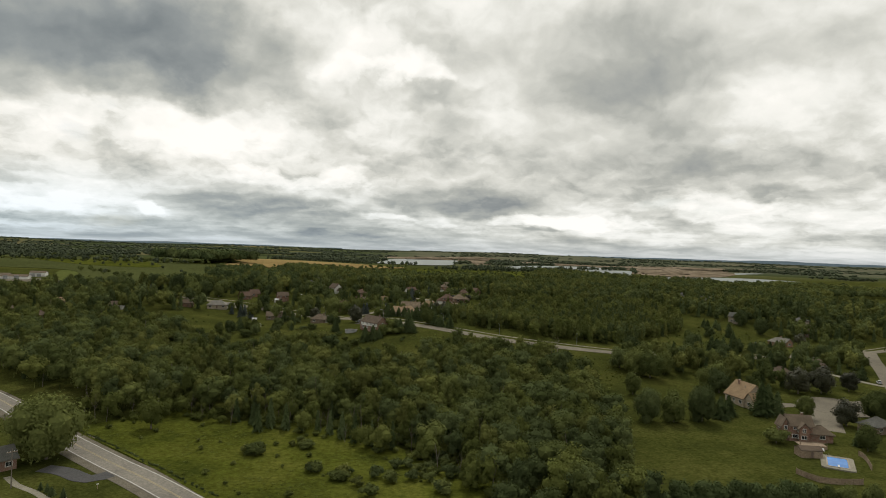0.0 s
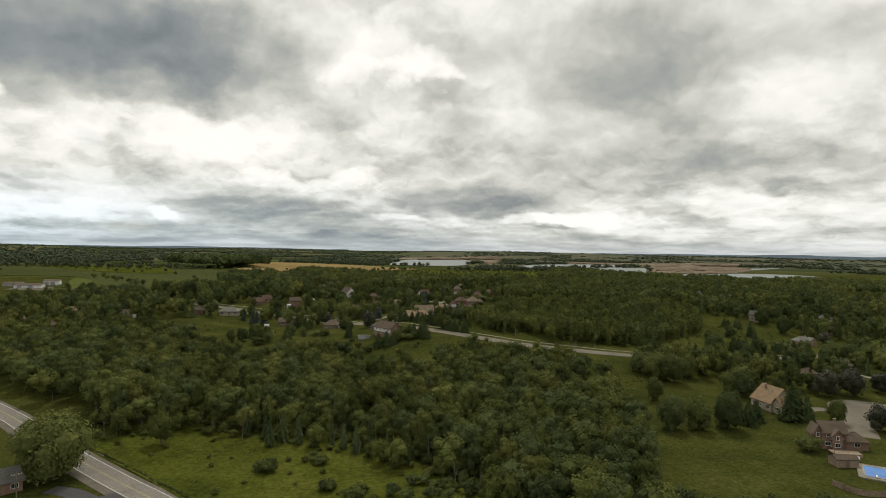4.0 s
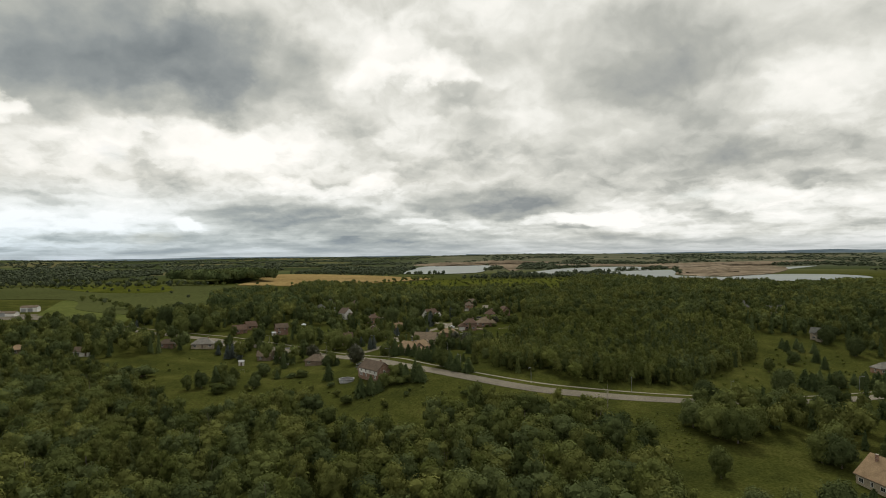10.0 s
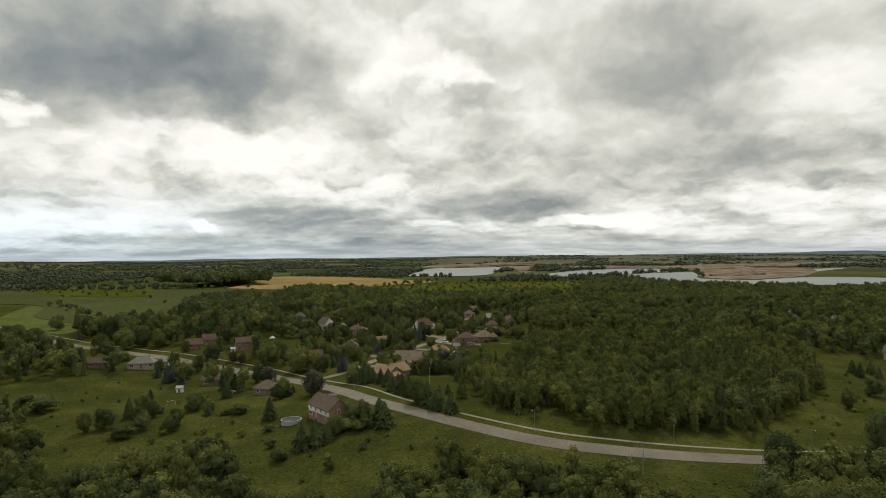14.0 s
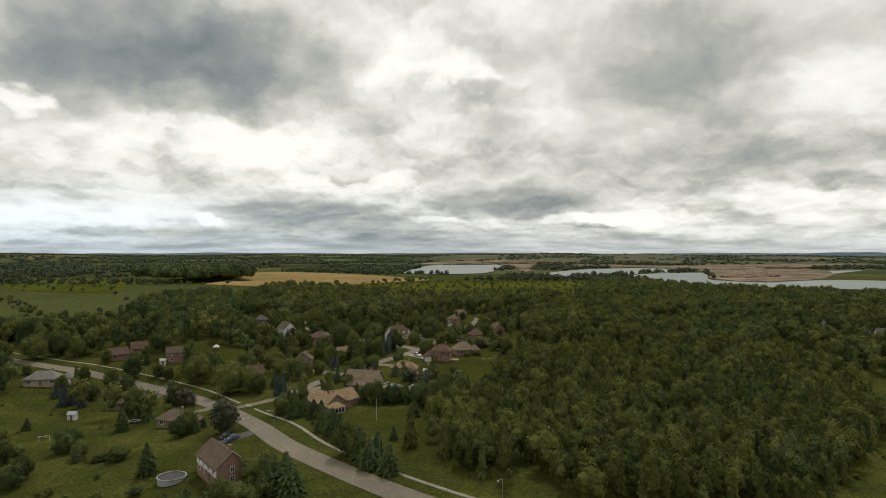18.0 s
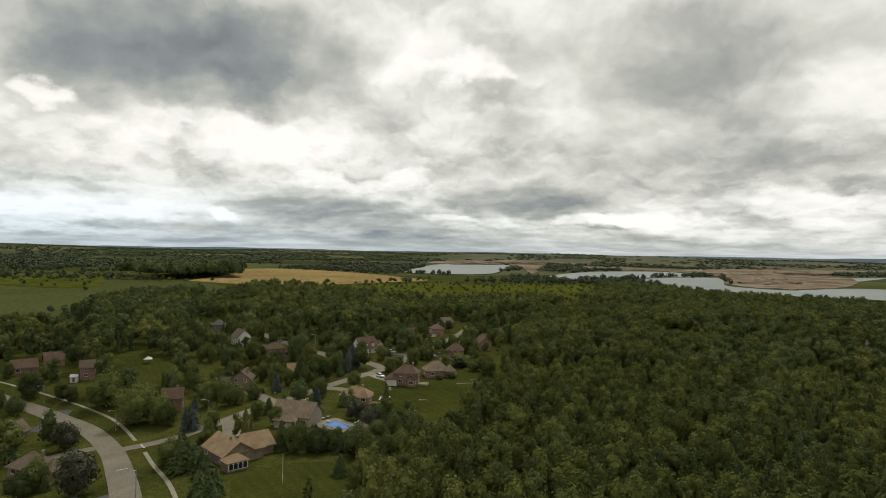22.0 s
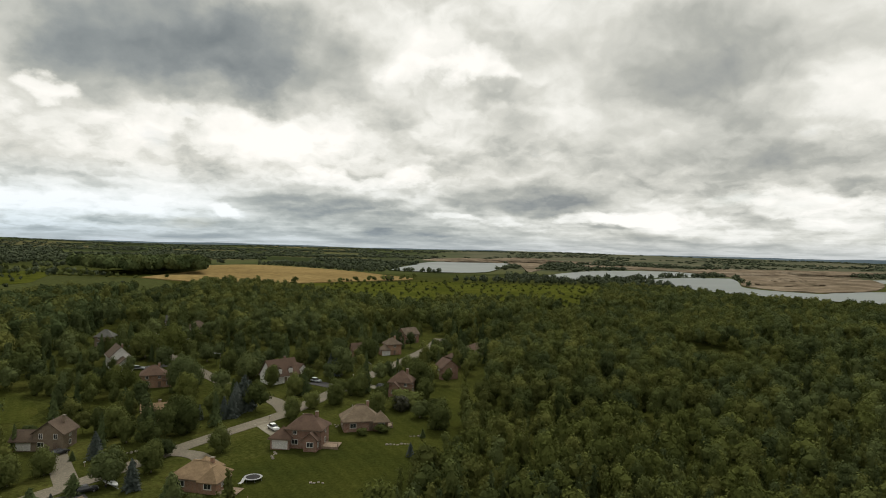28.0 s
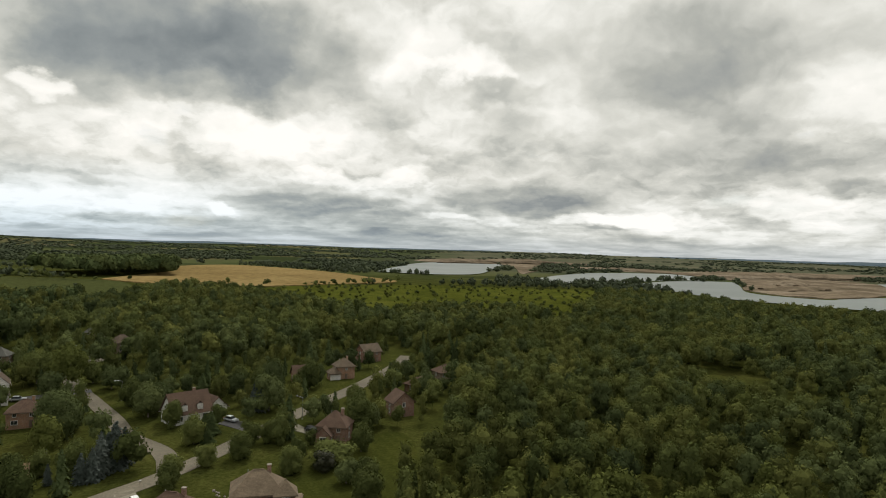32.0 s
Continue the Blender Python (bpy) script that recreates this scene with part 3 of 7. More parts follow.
QUARRY = [[(-55, 2511), (309, 3320), (431, 2885), (212, 1595), (208, 2192)], [(345, 1953), (583, 2351), (722, 1871), (903, 1745), (830, 1513), (644, 1231), (504, 1123), (472, 1250), (591, 1541), (580, 1912)], [(-59, 2372), (52, 2270), (208, 2455), (235, 2222), (301, 2291), (586, 2718), (357, 3083), (44, 3103)], [(614, 1959), (746, 1937), (952, 1826), (1275, 2145), (1436, 2382), (948, 2392)]]
for n, poly in enumerate(QUARRY):
    tagged(sheet("quarry_floor", poly, 1.2, M["sand"], cell=30.0, rough=2.2, seed=40 + n, edge=3.0), "bare tan sand and gravel of a quarry", "quarry", kind="structure")
for poly, label in LAKES:
    p = curve(poly + poly[:1], 15)[:-1]
    level = float(np.max(gz(*p.T))) + 0.5
    me = mesh_of("water", [(x, y, level) for x, y in p] + [(x, y, level - 6) for x, y in p], [tuple(range(len(p)))] + [(i, len(p) + i, len(p) + (i + 1) % len(p), (i + 1) % len(p)) for i in range(len(p))], M["water"])
    if me.polygons[0].normal.z < 0:
        me.flip_normals()
    me.materials.append(M["ground"])
    me.polygons.foreach_set("material_index", [0] + [1] * len(p))
    tagged(new("water", me), label, "lake", kind="structure")

# ---- trees ----
rng = np.random.default_rng(7)


def ball(n):
    """Even directions on a sphere."""
    i = np.arange(n) + 0.5
    t, z = np.pi * (1 + 5**0.5) * i, 1 - 2 * i / n
    r = np.sqrt(1 - z * z)
    return np.stack([r * np.cos(t), r * np.sin(t), z], 1)


def leaves(centers, normals, size, spread=0.5):
    """Small leaf clumps, one triangle each, facing roughly outwards."""
    n = len(centers)
    nor = normals + rng.normal(0, spread, (n, 3)) * 0.6
    nor /= np.linalg.norm(nor, axis=1, keepdims=True)
    u = np.cross(nor, rng.normal(0, 1, (n, 3)))
    u /= np.linalg.norm(u, axis=1, keepdims=True)
    v = np.cross(nor, u)
    s = size * rng.uniform(0.65, 1.35, (n, 1))
    cs = [centers + s * (u * np.cos(a) + v * np.sin(a)) for a in (0.3, 2.3, 4.4)]
    return np.stack(cs, 1)


ico = bmesh.new()
bmesh.ops.create_icosphere(ico, subdivisions=1, radius=1.0)
ICO_V = np.array([v.co[:] for v in ico.verts])
ICO_F = np.array([[v.index for v in f.verts] for f in ico.faces])
ico.free()


def broad_crown(height, width, lobes, per, size, base=0.22):
    """A broadleaf crown: leafy lobes of unequal size that bulge from an egg-shaped body."""
    out = []
    mid = height * (base + 1) / 2
    tall = height * (1 - base) / 2
    ways = ball(max(lobes - 1, 1)) + rng.normal(0, 0.16, (max(lobes - 1, 1), 3))
    spin = rng.uniform(0, 6.3)
    for k in range(lobes):
        if k == 0:
            c, r = np.array([0, 0, mid]), np.array([width * 0.34, width * 0.34, tall * 0.80])
        else:
            x, y, z = ways[k - 1]
            g = rng.uniform(0.20, 0.29)
            high = min(1.25, 2 * tall / width)
            q = np.array([x * math.cos(spin) - y * math.sin(spin), x * math.sin(spin) + y * math.cos(spin), z])
            c = np.array([0, 0, mid]) + q * np.array([width * (0.53 - g), width * (0.53 - g), tall - width * g * high * 0.92])
            r = np.array([width * g, width * g, width * g * high])
        core = c + ICO_V * r * 0.76 * (1 + rng.normal(0, 0.06, (len(ICO_V), 1)))
        out.append(core[ICO_F])
        d = ball(int((per * 2 if k == 0 else per) * 1.3))
        d = d[d[:, 2] > -0.55]
        d = d + rng.normal(0, 0.10, d.shape)
        pts = c + d * r * (rng.uniform(0.80, 1.08, (len(d), 1)) + 0.22 * rng.uniform(0, 1, (len(d), 1)) ** 4)
        out.append(leaves(pts, d / r * r.mean(), size))
    return np.concatenate(out)


def tuft(blades, size):
    """A clump of tall grass or weeds."""
    a = np.arange(blades) * 2.4 + rng.uniform(0, 1, blades)
    r, h = size * rng.uniform(0.5, 1.0, blades), size * rng.uniform(0.25, 0.55, blades)
    foot = np.stack([0.25 * r * np.cos(a), 0.25 * r * np.sin(a), 0 * a - 0.05], 1)
    side = np.stack([-np.sin(a), np.cos(a), 0 * a], 1) * size * 0.22
    tip = np.stack([r * np.cos(a), r * np.sin(a), h], 1)
    return np.stack([foot - side, foot + side, tip], 1)


def spruce_crown(height, width, tiers, per, size):
    """A conifer: drooping, uneven boughs with many twigs that narrow to the tip."""
    out = []
    for k in range(tiers):
        f = k / (tiers - 1)
        z0 = height * (0.05 + 0.88 * f)
        r = width / 2 * (1 - f) ** 0.66 * rng.uniform(0.88, 1.1) + 0.12
        n = max(5, int(per * (1 - 0.75 * f)))
        a = np.arange(n) * 2 * np.pi / n + rng.uniform(0, 6.3) + rng.normal(0, 0.12, n)
        rr = r * rng.uniform(0.62, 1.14, n)
        tip = np.stack([rr * np.cos(a), rr * np.sin(a), z0 - 0.16 * rr + rng.normal(0, 0.14, n)], 1)
        half = (1.9 * np.pi * r / n * 0.5 + size * 0.15) * rng.uniform(0.7, 1.2, (n, 1))
        side = np.stack([-np.sin(a), np.cos(a), 0 * a], 1) * half
        top = np.stack([0 * a, 0 * a, np.full(n, z0 + height / tiers * 1.7)], 1)
        inner = 0.45 * tip + 0.55 * top
        out += [np.stack([top, tip * 0.9 + top * 0.1 - side * 0.4, tip * 0.9 + top * 0.1 + side * 0.4], 1),
                np.stack([inner - side, tip + [0, 0, -0.12], inner + side], 1)]
        m = n * 6
        q = rng.uniform(0.3, 1.06, (m, 1)) ** 0.8
        j = rng.integers(0, n, m)
        pts = top[j] * (1 - q) + tip[j] * q + rng.normal(0, size * 0.3, (m, 3))
        nor = np.stack([np.cos(a[j]), np.sin(a[j]), np.full(m, 0.6)], 1)
        out.append(leaves(pts, nor, size * 0.5, 1.0))
    tip_h = np.array([[0, 0, height]])
    out.append(np.stack([tip_h + [0, 0, 0.3], tip_h + [0.15, 0, -0.8], tip_h + [-0.1, 0.12, -0.8]], 1))
    return np.concatenate(out)


def stem(height, r0, r1, n=7, bend=0.25):
    """A tapered, slightly bent trunk as triangles."""
    zs = np.linspace(-0.3, height, 5)
    off = np.cumsum(rng.normal(0, bend * 0.4, (5, 2)), 0) * np.linspace(0, 1, 5)[:, None]
    a = np.arange(n) * 2 * np.pi / n
    rr = np.linspace(r0, r1, 5)
    ringv = np.stack([np.stack([off[i, 0] + rr[i] * np.cos(a), off[i, 1] + rr[i] * np.sin(a), np.full(n, zs[i])], 1) for i in range(5)])
    tri = []
    for i in range(4):
        p, q = ringv[i], ringv[i + 1]
        tri += [np.stack([p, np.roll(p, -1, 0), q], 1), np.stack([np.roll(p, -1, 0), np.roll(q, -1, 0), q], 1)]
    return np.concatenate(tri)


def limbs(height, width, count):
    """A trunk with spreading limbs."""
    out = [stem(height * 0.62, 0.028 * height, 0.010 * height)]
    for k in range(count):
        a, z = k * 2.4, height * rng.uniform(0.22, 0.5)
        s = stem(1.0, 0.011 * height, 0.004 * height, 5, 0.05)
        e = np.array([math.cos(a) * width * 0.3, math.sin(a) * width * 0.3, height * 0.25])
        t = s.copy()
        t[..., 0], t[..., 1] = s[..., 0] + e[0] * s[..., 2], s[..., 1] + e[1] * s[..., 2]
        t[..., 2] = z + e[2] * s[..., 2]
        out.append(t)
    return np.concatenate(out)


def put_many(name, kinds, xs, ys, pick, scale, turn, mat, label, category, squash=None):
    """Many trees or bushes of a wood in one mesh; mat: a list gives the trees several kinds of leaf, in loose groups."""
    out, slots, tones = [], [], []
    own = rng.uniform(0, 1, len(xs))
    if isinstance(mat, list):
        v = np.array([0.5 + 0.45 * noise.noise(Vector((a * 0.03, b * 0.03, 5.5))) for a, b in zip(xs, ys)]) + rng.normal(0, 0.28, len(xs))
        leafy = np.clip((v * len(mat)).astype(int), 0, len(mat) - 1)
    zs = gz(xs, ys)
    for k, proto in enumerate(kinds):
        at = np.nonzero(pick == k)[0]
        if not len(at):
            continue
        c, s = np.cos(turn[at])[:, None, None], np.sin(turn[at])[:, None, None]
        g = scale[at][:, None, None]
        h = g if squash is None else g * squash[at][:, None, None]
        x = g * (c * proto[None, ..., 0] - s * proto[None, ..., 1]) + xs[at][:, None, None]
        y = g * (s * proto[None, ..., 0] + c * proto[None, ..., 1]) + ys[at][:, None, None]
        z = h * proto[None, ..., 2] + zs[at][:, None, None]
        out.append(np.stack([x, y, z], -1).reshape(-1, 3, 3))
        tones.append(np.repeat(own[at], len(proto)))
        if isinstance(mat, list):
            slots.append(np.repeat(leafy[at], len(proto)))
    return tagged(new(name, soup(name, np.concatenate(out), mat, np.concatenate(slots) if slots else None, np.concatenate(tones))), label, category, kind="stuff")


def scatter(poly, gap, jitter=0.45):
    """Places on a loose grid inside a polygon."""
    p = np.array(poly, float)
    x, y = np.meshgrid(np.arange(p[:, 0].min(), p[:, 0].max(), gap), np.arange(p[:, 1].min(), p[:, 1].max(), gap))
    x[1::2] += gap / 2
    x = (x + rng.uniform(-jitter, jitter, x.shape) * gap).ravel()
    y = (y + rng.uniform(-jitter, jitter, y.shape) * gap).ravel()
    ok = inside(x, y, poly)
    return x[ok], y[ok]


def with_stem(crown, h, r):
    return np.concatenate([crown, stem(h, r, r * 0.5, 4, 0.1)[:16]])


WOOD_KINDS = [with_stem(broad_crown(11.5, rng.uniform(8.2, 11.0), 9, 62, 0.40), 4, 0.16) for _ in range(7)] + [with_stem(broad_crown(13.5, w, 9, 44, 0.38, 0.14), 5, 0.14) for w in (5.8, 6.8, 5.0, 6.2)]
YOUNG_KINDS = [with_stem(broad_crown(10, w, 7, 48, 0.42, 0.1), 4, 0.12) for w in (7.0, 8.2, 6.4)] + [with_stem(broad_crown(11.5, w, 5, 50, 0.40, 0.08), 4, 0.12) for w in (5.2, 4.6)]
SMALL_KINDS = [broad_crown(8, w, 4, 26, 0.34, 0.05) for w in (3.6, 4.2, 3.2, 4.6)] + [spruce_crown(8.5, w, 6, 6, 0.8) for w in (2.6, 3.2)]
CANOPY_KINDS = [broad_crown(12.5, w, 6, 26, 0.62) for w in (8.0, 8.8, 7.2, 8.4)] + [broad_crown(14, 6.4, 5, 26, 0.60, 0.12) for _ in range(2)]
GREENS = [M["leaf_cool"], M["leaf"], M["leaf_olive"]]
DEEP_KINDS = [broad_crown(12, w, 8, 50, 0.40) for w in (7.6, 8.6, 6.8)] + [broad_crown(13, w, 7, 46, 0.40, 0.1) for w in (5.6, 6.2)]
FAR_KINDS = [broad_crown(10, 8.5, 3, 16, 1.2) for _ in range(5)]
FIR_KINDS = [spruce_crown(12, w, 9, 9, 0.8) for w in (5.2, 6.0, 4.6, 5.6)]
BUSH_KINDS = [broad_crown(3.0, 4.0, 5, 26, 0.32, 0.0) for _ in range(4)]
SPOT_KINDS = [broad_crown(9, 10, 1, 7, 2.2, 0.0) for _ in range(4)]


def wood(name, poly, gap, kinds, mat, label, low=0.75, high=1.25, keep_off=(), thin=0.0):
    x, y = scatter(poly, gap)
    ok = np.ones(len(x), bool)
    for line, d in keep_off:
        step = line[:: max(1, len(line) // 80)]
        ok &= np.min(np.hypot(x[:, None] - step[:, 0], y[:, None] - step[:, 1]), 1) > d
    if thin:
        ok &= np.array([noise.noise(Vector((a * 0.02, b * 0.02, 3))) for a, b in zip(x, y)]) > -thin
    for field in FIELDS:
        if field[3] == "lawn":
            ok &= ~inside(x, y, field[1])
    x, y = x[ok], y[ok]
    n = len(x)
    big = np.array([0.5 + 0.5 * noise.noise(Vector((a * 0.012, b * 0.012, 9))) for a, b in zip(x, y)])
    size = (low + (high - low) * np.clip(0.55 * big + 0.55 * rng.uniform(0, 1, n), 0, 1))
    return put_many(name, kinds, x, y, rng.integers(0, len(kinds), n), size, rng.uniform(0, 6.3, n), mat, label, "woodland")


WOOD_EDGE = [(-197, 421), (-152, 389), (-134, 377), (-106, 346), (-90, 316), (-70, 300), (-92, 296), (-120, 330), (-161, 367), (-200, 362), (-220, 380)]
WOOD_NEAR = [(-242, 358), (-206, 309), (-138, 246), (-113, 231), (-91, 211), (-70, 220), (-53, 208), (-25, 206), (-6, 193), (6, 179), (24, 166), (23, 137), (26, 105), (60, 104), (58, 147), (67, 179), (75, 212), (80, 247), (81, 276), (74, 293), (55, 299), (30, 299), (14, 293), (11, 266), (-6, 278), (-22, 290), (-33, 309), (-58, 310), (-70, 300), (-86, 306), (-110, 334), (-131, 362), (-159, 373), (-201, 366)]
WOOD_MID = [(40, 358), (43, 345), (55, 339), (63, 353), (71, 329), (88, 326), (118, 333), (142, 358), (170, 389), (188, 405), (216, 471), (205, 513), (219, 551), (194, 585), (172, 625), (182, 676), (231, 685), (227, 766), (192, 807), (161, 803), (116, 748), (88, 670), (93, 626), (88, 586), (82, 534), (70, 495), (61, 463), (50, 419)]
WOOD_FAR = [(161, 803), (192, 807), (227, 766), (231, 685), (290, 675), (400, 720), (425, 850), (400, 872), (335, 892), (290, 968), (226, 1003)]
WOOD_BACK = [(-111, 662), (-154, 744), (-160, 835), (-159, 917), (-118, 934), (-22, 849), (-1, 817), (47, 799), (82, 836), (124, 834), (153, 808), (111, 751), (82, 688), (63, 701), (37, 688), (24, 678), (11, 656), (-20, 629), (-39, 634), (-48, 661), (-70, 671)]
PLANTATION = [(-96, 599), (-146, 603), (-186, 632), (-202, 684), (-222, 749), (-224, 812), (-190, 845), (-166, 797), (-154, 741), (-111, 660)]
wood("woodland", WOOD_NEAR, 7.3, WOOD_KINDS, GREENS, "dense mixed broadleaf wood between meadow and street", 0.55, 1.2, [(highway, 11)])
wood("woodland", WOOD_EDGE, 5.4, YOUNG_KINDS, GREENS, "dense young trees spreading onto the grass slope", 0.4, 0.85)
MID_NEAR = [(40, 358), (43, 345), (55, 339), (63, 353), (71, 329), (88, 326), (118, 333), (142, 358), (170, 389), (188, 405), (216, 471), (205, 513), (76, 512), (61, 463), (50, 419)]
MID_DEEP = [(76, 512), (205, 513), (219, 551), (194, 585), (172, 625), (182, 676), (231, 685), (227, 766), (192, 807), (161, 803), (116, 748), (88, 670), (93, 626), (88, 586), (82, 534)]
wood("woodland", MID_NEAR, 7.6, YOUNG_KINDS, GREENS, "green broadleaf trees standing above the young wood", 0.55, 1.0, [(street, 14.5)])
wood("young_woodland", MID_NEAR, 4.1, SMALL_KINDS, GREENS + [M["leaf_light"]], "dense young wood of slender trees across the street", 0.6, 1.05, [(street, 14.5)])
wood("woodland", MID_DEEP, 7.4, DEEP_KINDS, GREENS, "dense canopy of broadleaf wood behind the back gardens", 0.65, 1.15)
wood("woodland", WOOD_FAR, 8.4, CANOPY_KINDS, GREENS, "broad canopy of woods reaching to the lakes", 0.85, 1.25)
wood("woodland", WOOD_BACK, 8.4, CANOPY_KINDS, GREENS, "tall broadleaf wood behind the houses", 0.75, 1.2, [(court, 16)])
wood("woodland", PLANTATION, 8.0, CANOPY_KINDS, [M["leaf_cool"], M["needle"], M["leaf_olive"]], "tall mixed wood beside the crop field", 0.8, 1.35)
wood("conifer_wood", PLANTATION, 9.5, FIR_KINDS, M["needle"], "dark conifers mixed among the broadleaf trees", 0.7, 1.2)
wood("conifer_wood", [(127, 371), (163, 401), (185, 428), (198, 474), (161, 481), (129, 431), (111, 382)], 11.0, FIR_KINDS, M["leaf_cool"], "dark pointed conifers at the wood's edge", 0.6, 0.95)
wood("woodland", [(290, 675), (420, 640), (600, 720), (650, 840), (560, 890), (425, 850), (400, 720)], 9.0, FAR_KINDS, GREENS, "wide woods reaching to the far lake", 0.8, 1.3)
wood("woodland", [(184, 662), (220, 662), (240, 690), (236, 735), (214, 740), (186, 712)], 7.0, CANOPY_KINDS, GREENS, "broadleaf trees closing a gap in the wood", 0.7, 1.2)

# ---- houses ----


def plain(*stops, scale=0.6, fine=4.0, rough=0.85, spec=0.3, vary=0.25):
    """Mottled colour whose brightness differs a little from object to object."""
    def build(n, where):
        col = mottled(*stops, scale=scale, fine=fine)(n, where)
        r = n.add("ShaderNodeObjectInfo").outputs["Random"]
        return n.vec("MULTIPLY", col, n.span(r, 0, 1, 1 - vary / 2, 1 + vary / 2))
    return build


def shingle(c):
    def build(n, where):
        sepp = n.add("ShaderNodeSeparateXYZ")
        n.link(where, sepp.inputs[0])
        base = n.ramp(n.noise(where, 0.5, 5.0, 0.6), [(0.3, tuple(0.78 * v for v in c)), (0.7, tuple(1.2 * v for v in c))])
        course = n.span(n.math("FRACT", n.math("MULTIPLY", sepp.outputs[2], 5.5)), 0, 1, 0.82, 1.12)
        tab = n.span(n.noise(where, 3.5, 2.0, 0.5), 0.3, 0.7, 0.85, 1.15)
        return n.vec("MULTIPLY", base, n.math("MULTIPLY", course, tab))
    return build


def brick(c, mortar=(0.32, 0.29, 0.25)):
    def build(n, where):
        b = n.add("ShaderNodeTexBrick")
        sepp, comb = n.add("ShaderNodeSeparateXYZ"), n.add("ShaderNodeCombineXYZ")
        n.link(where, sepp.inputs[0])
        n.link(n.math("ADD", sepp.outputs[0], sepp.outputs[1]), comb.inputs[0])
        n.link(sepp.outputs[2], comb.inputs[1])
        n.link(comb.outputs[0], b.inputs["Vector"])
        b.inputs["Color1"].default_value, b.inputs["Color2"].default_value, b.inputs["Mortar"].default_value = (*c, 1), (*(0.8 * v for v in c), 1), (*mortar, 1)
        b.inputs["Scale"].default_value, b.inputs["Mortar Size"].default_value = 1.0, 0.012
        b.inputs["Brick Width"].default_value, b.inputs["Row Height"].default_value = 0.24, 0.08
        return n.vec("MULTIPLY", b.outputs[0], n.span(n.noise(where, 0.8, 5.0, 0.6), 0.3, 0.7, 0.8, 1.2))
    return build


ROOFS = {k: surface(k + "_shingles", shingle(c), 0.95, 0.15) for k, c in {
    "brown": (0.088, 0.066, 0.048), "tan": (0.205, 0.145, 0.086), "grey": (0.090, 0.090, 0.080), "red": (0.094, 0.062, 0.045), "pale": (0.150, 0.142, 0.124), "umber": (0.108, 0.084, 0.060), "fawn": (0.150, 0.116, 0.080)}.items()}
WALLS = {
    "red_brick": surface("red_brick", brick((0.200, 0.098, 0.066), (0.24, 0.2, 0.16)), 0.9, 0.2), "buff_brick": surface("buff_brick", brick((0.175, 0.130, 0.090), (0.2, 0.17, 0.13)), 0.9, 0.2),
    "orange_brick": surface("orange_brick", brick((0.27, 0.145, 0.085), (0.28, 0.22, 0.17)), 0.9, 0.2), "white": surface("white_siding", plain((0.3, (0.48, 0.47, 0.44)), (0.7, (0.60, 0.59, 0.56))), 0.7, 0.3),
    "beige": surface("beige_siding", plain((0.3, (0.25, 0.21, 0.155)), (0.7, (0.32, 0.275, 0.205))), 0.7, 0.3),
}
M["trim"] = surface("white_trim", plain((0.3, (0.46, 0.45, 0.42)), (0.7, (0.58, 0.57, 0.54)), vary=0.1), 0.5, 0.4)
M["brown_trim"] = surface("brown_trim", plain((0.3, (0.10, 0.07, 0.05)), (0.7, (0.15, 0.11, 0.08)), vary=0.1), 0.5, 0.4)
M["glass"] = surface("window_glass", mottled((0.3, (0.015, 0.018, 0.02)), (0.7, (0.035, 0.04, 0.042)), scale=0.7), 0.12, 0.6)
M["stone"] = surface("grey_stone", plain((0.3, (0.17, 0.15, 0.12)), (0.7, (0.27, 0.24, 0.20))), 0.9, 0.2)
M["wood"] = surface("weathered_wood", plain((0.3, (0.17, 0.125, 0.085)), (0.7, (0.27, 0.21, 0.15)), scale=1.5), 0.85, 0.2)
M["metal"] = surface("galvanised_metal", plain((0.3, (0.20, 0.205, 0.205)), (0.7, (0.28, 0.285, 0.285))), 0.45, 0.5, 0.6)
M["white_roof"] = surface("white_sheet_metal", plain((0.3, (0.23, 0.235, 0.235)), (0.7, (0.31, 0.315, 0.315))), 0.5, 0.4)
M["pool_water"] = surface("blue_pool_water", mottled((0.3, (0.03, 0.14, 0.40)), (0.7, (0.05, 0.20, 0.52)), scale=0.4), 0.15, 0.15, bump=(1.5, 0.1, 0.05))
M["pale_water"] = surface("covered_pool_water", mottled((0.3, (0.22, 0.27, 0.28)), (0.7, (0.32, 0.37, 0.38)), scale=0.4), 0.1, 0.5)
M["canvas"] = surface("white_canvas", plain((0.3, (0.40, 0.41, 0.40)), (0.7, (0.48, 0.49, 0.48))), 0.8, 0.2)
M["rubber"] = surface("black_rubber", plain((0.3, (0.014, 0.014, 0.014)), (0.7, (0.028, 0.028, 0.028))), 0.85, 0.2)
M["chrome"] = surface("wheel_metal", plain((0.3, (0.35, 0.35, 0.36)), (0.7, (0.5, 0.5, 0.5))), 0.3, 0.5, 0.8)
M["lamp"] = surface("headlamp_glass", plain((0.3, (0.55, 0.56, 0.56)), (0.7, (0.7, 0.7, 0.7))), 0.15, 0.6)
M["tail"] = surface("red_lamp_glass", plain((0.3, (0.30, 0.015, 0.012)), (0.7, (0.4, 0.02, 0.015))), 0.2, 0.6)
PAINTS = {k: surface(k + "_car_paint", plain((0.3, c), (0.7, tuple(1.1 * v for v in c)), vary=0.05), 0.3, 0.6) for k, c in {
    "white": (0.66, 0.67, 0.67), "silver": (0.36, 0.38, 0.40), "black": (0.02, 0.02, 0.022), "blue": (0.05, 0.08, 0.14), "red": (0.24, 0.025, 0.02)}.items()}


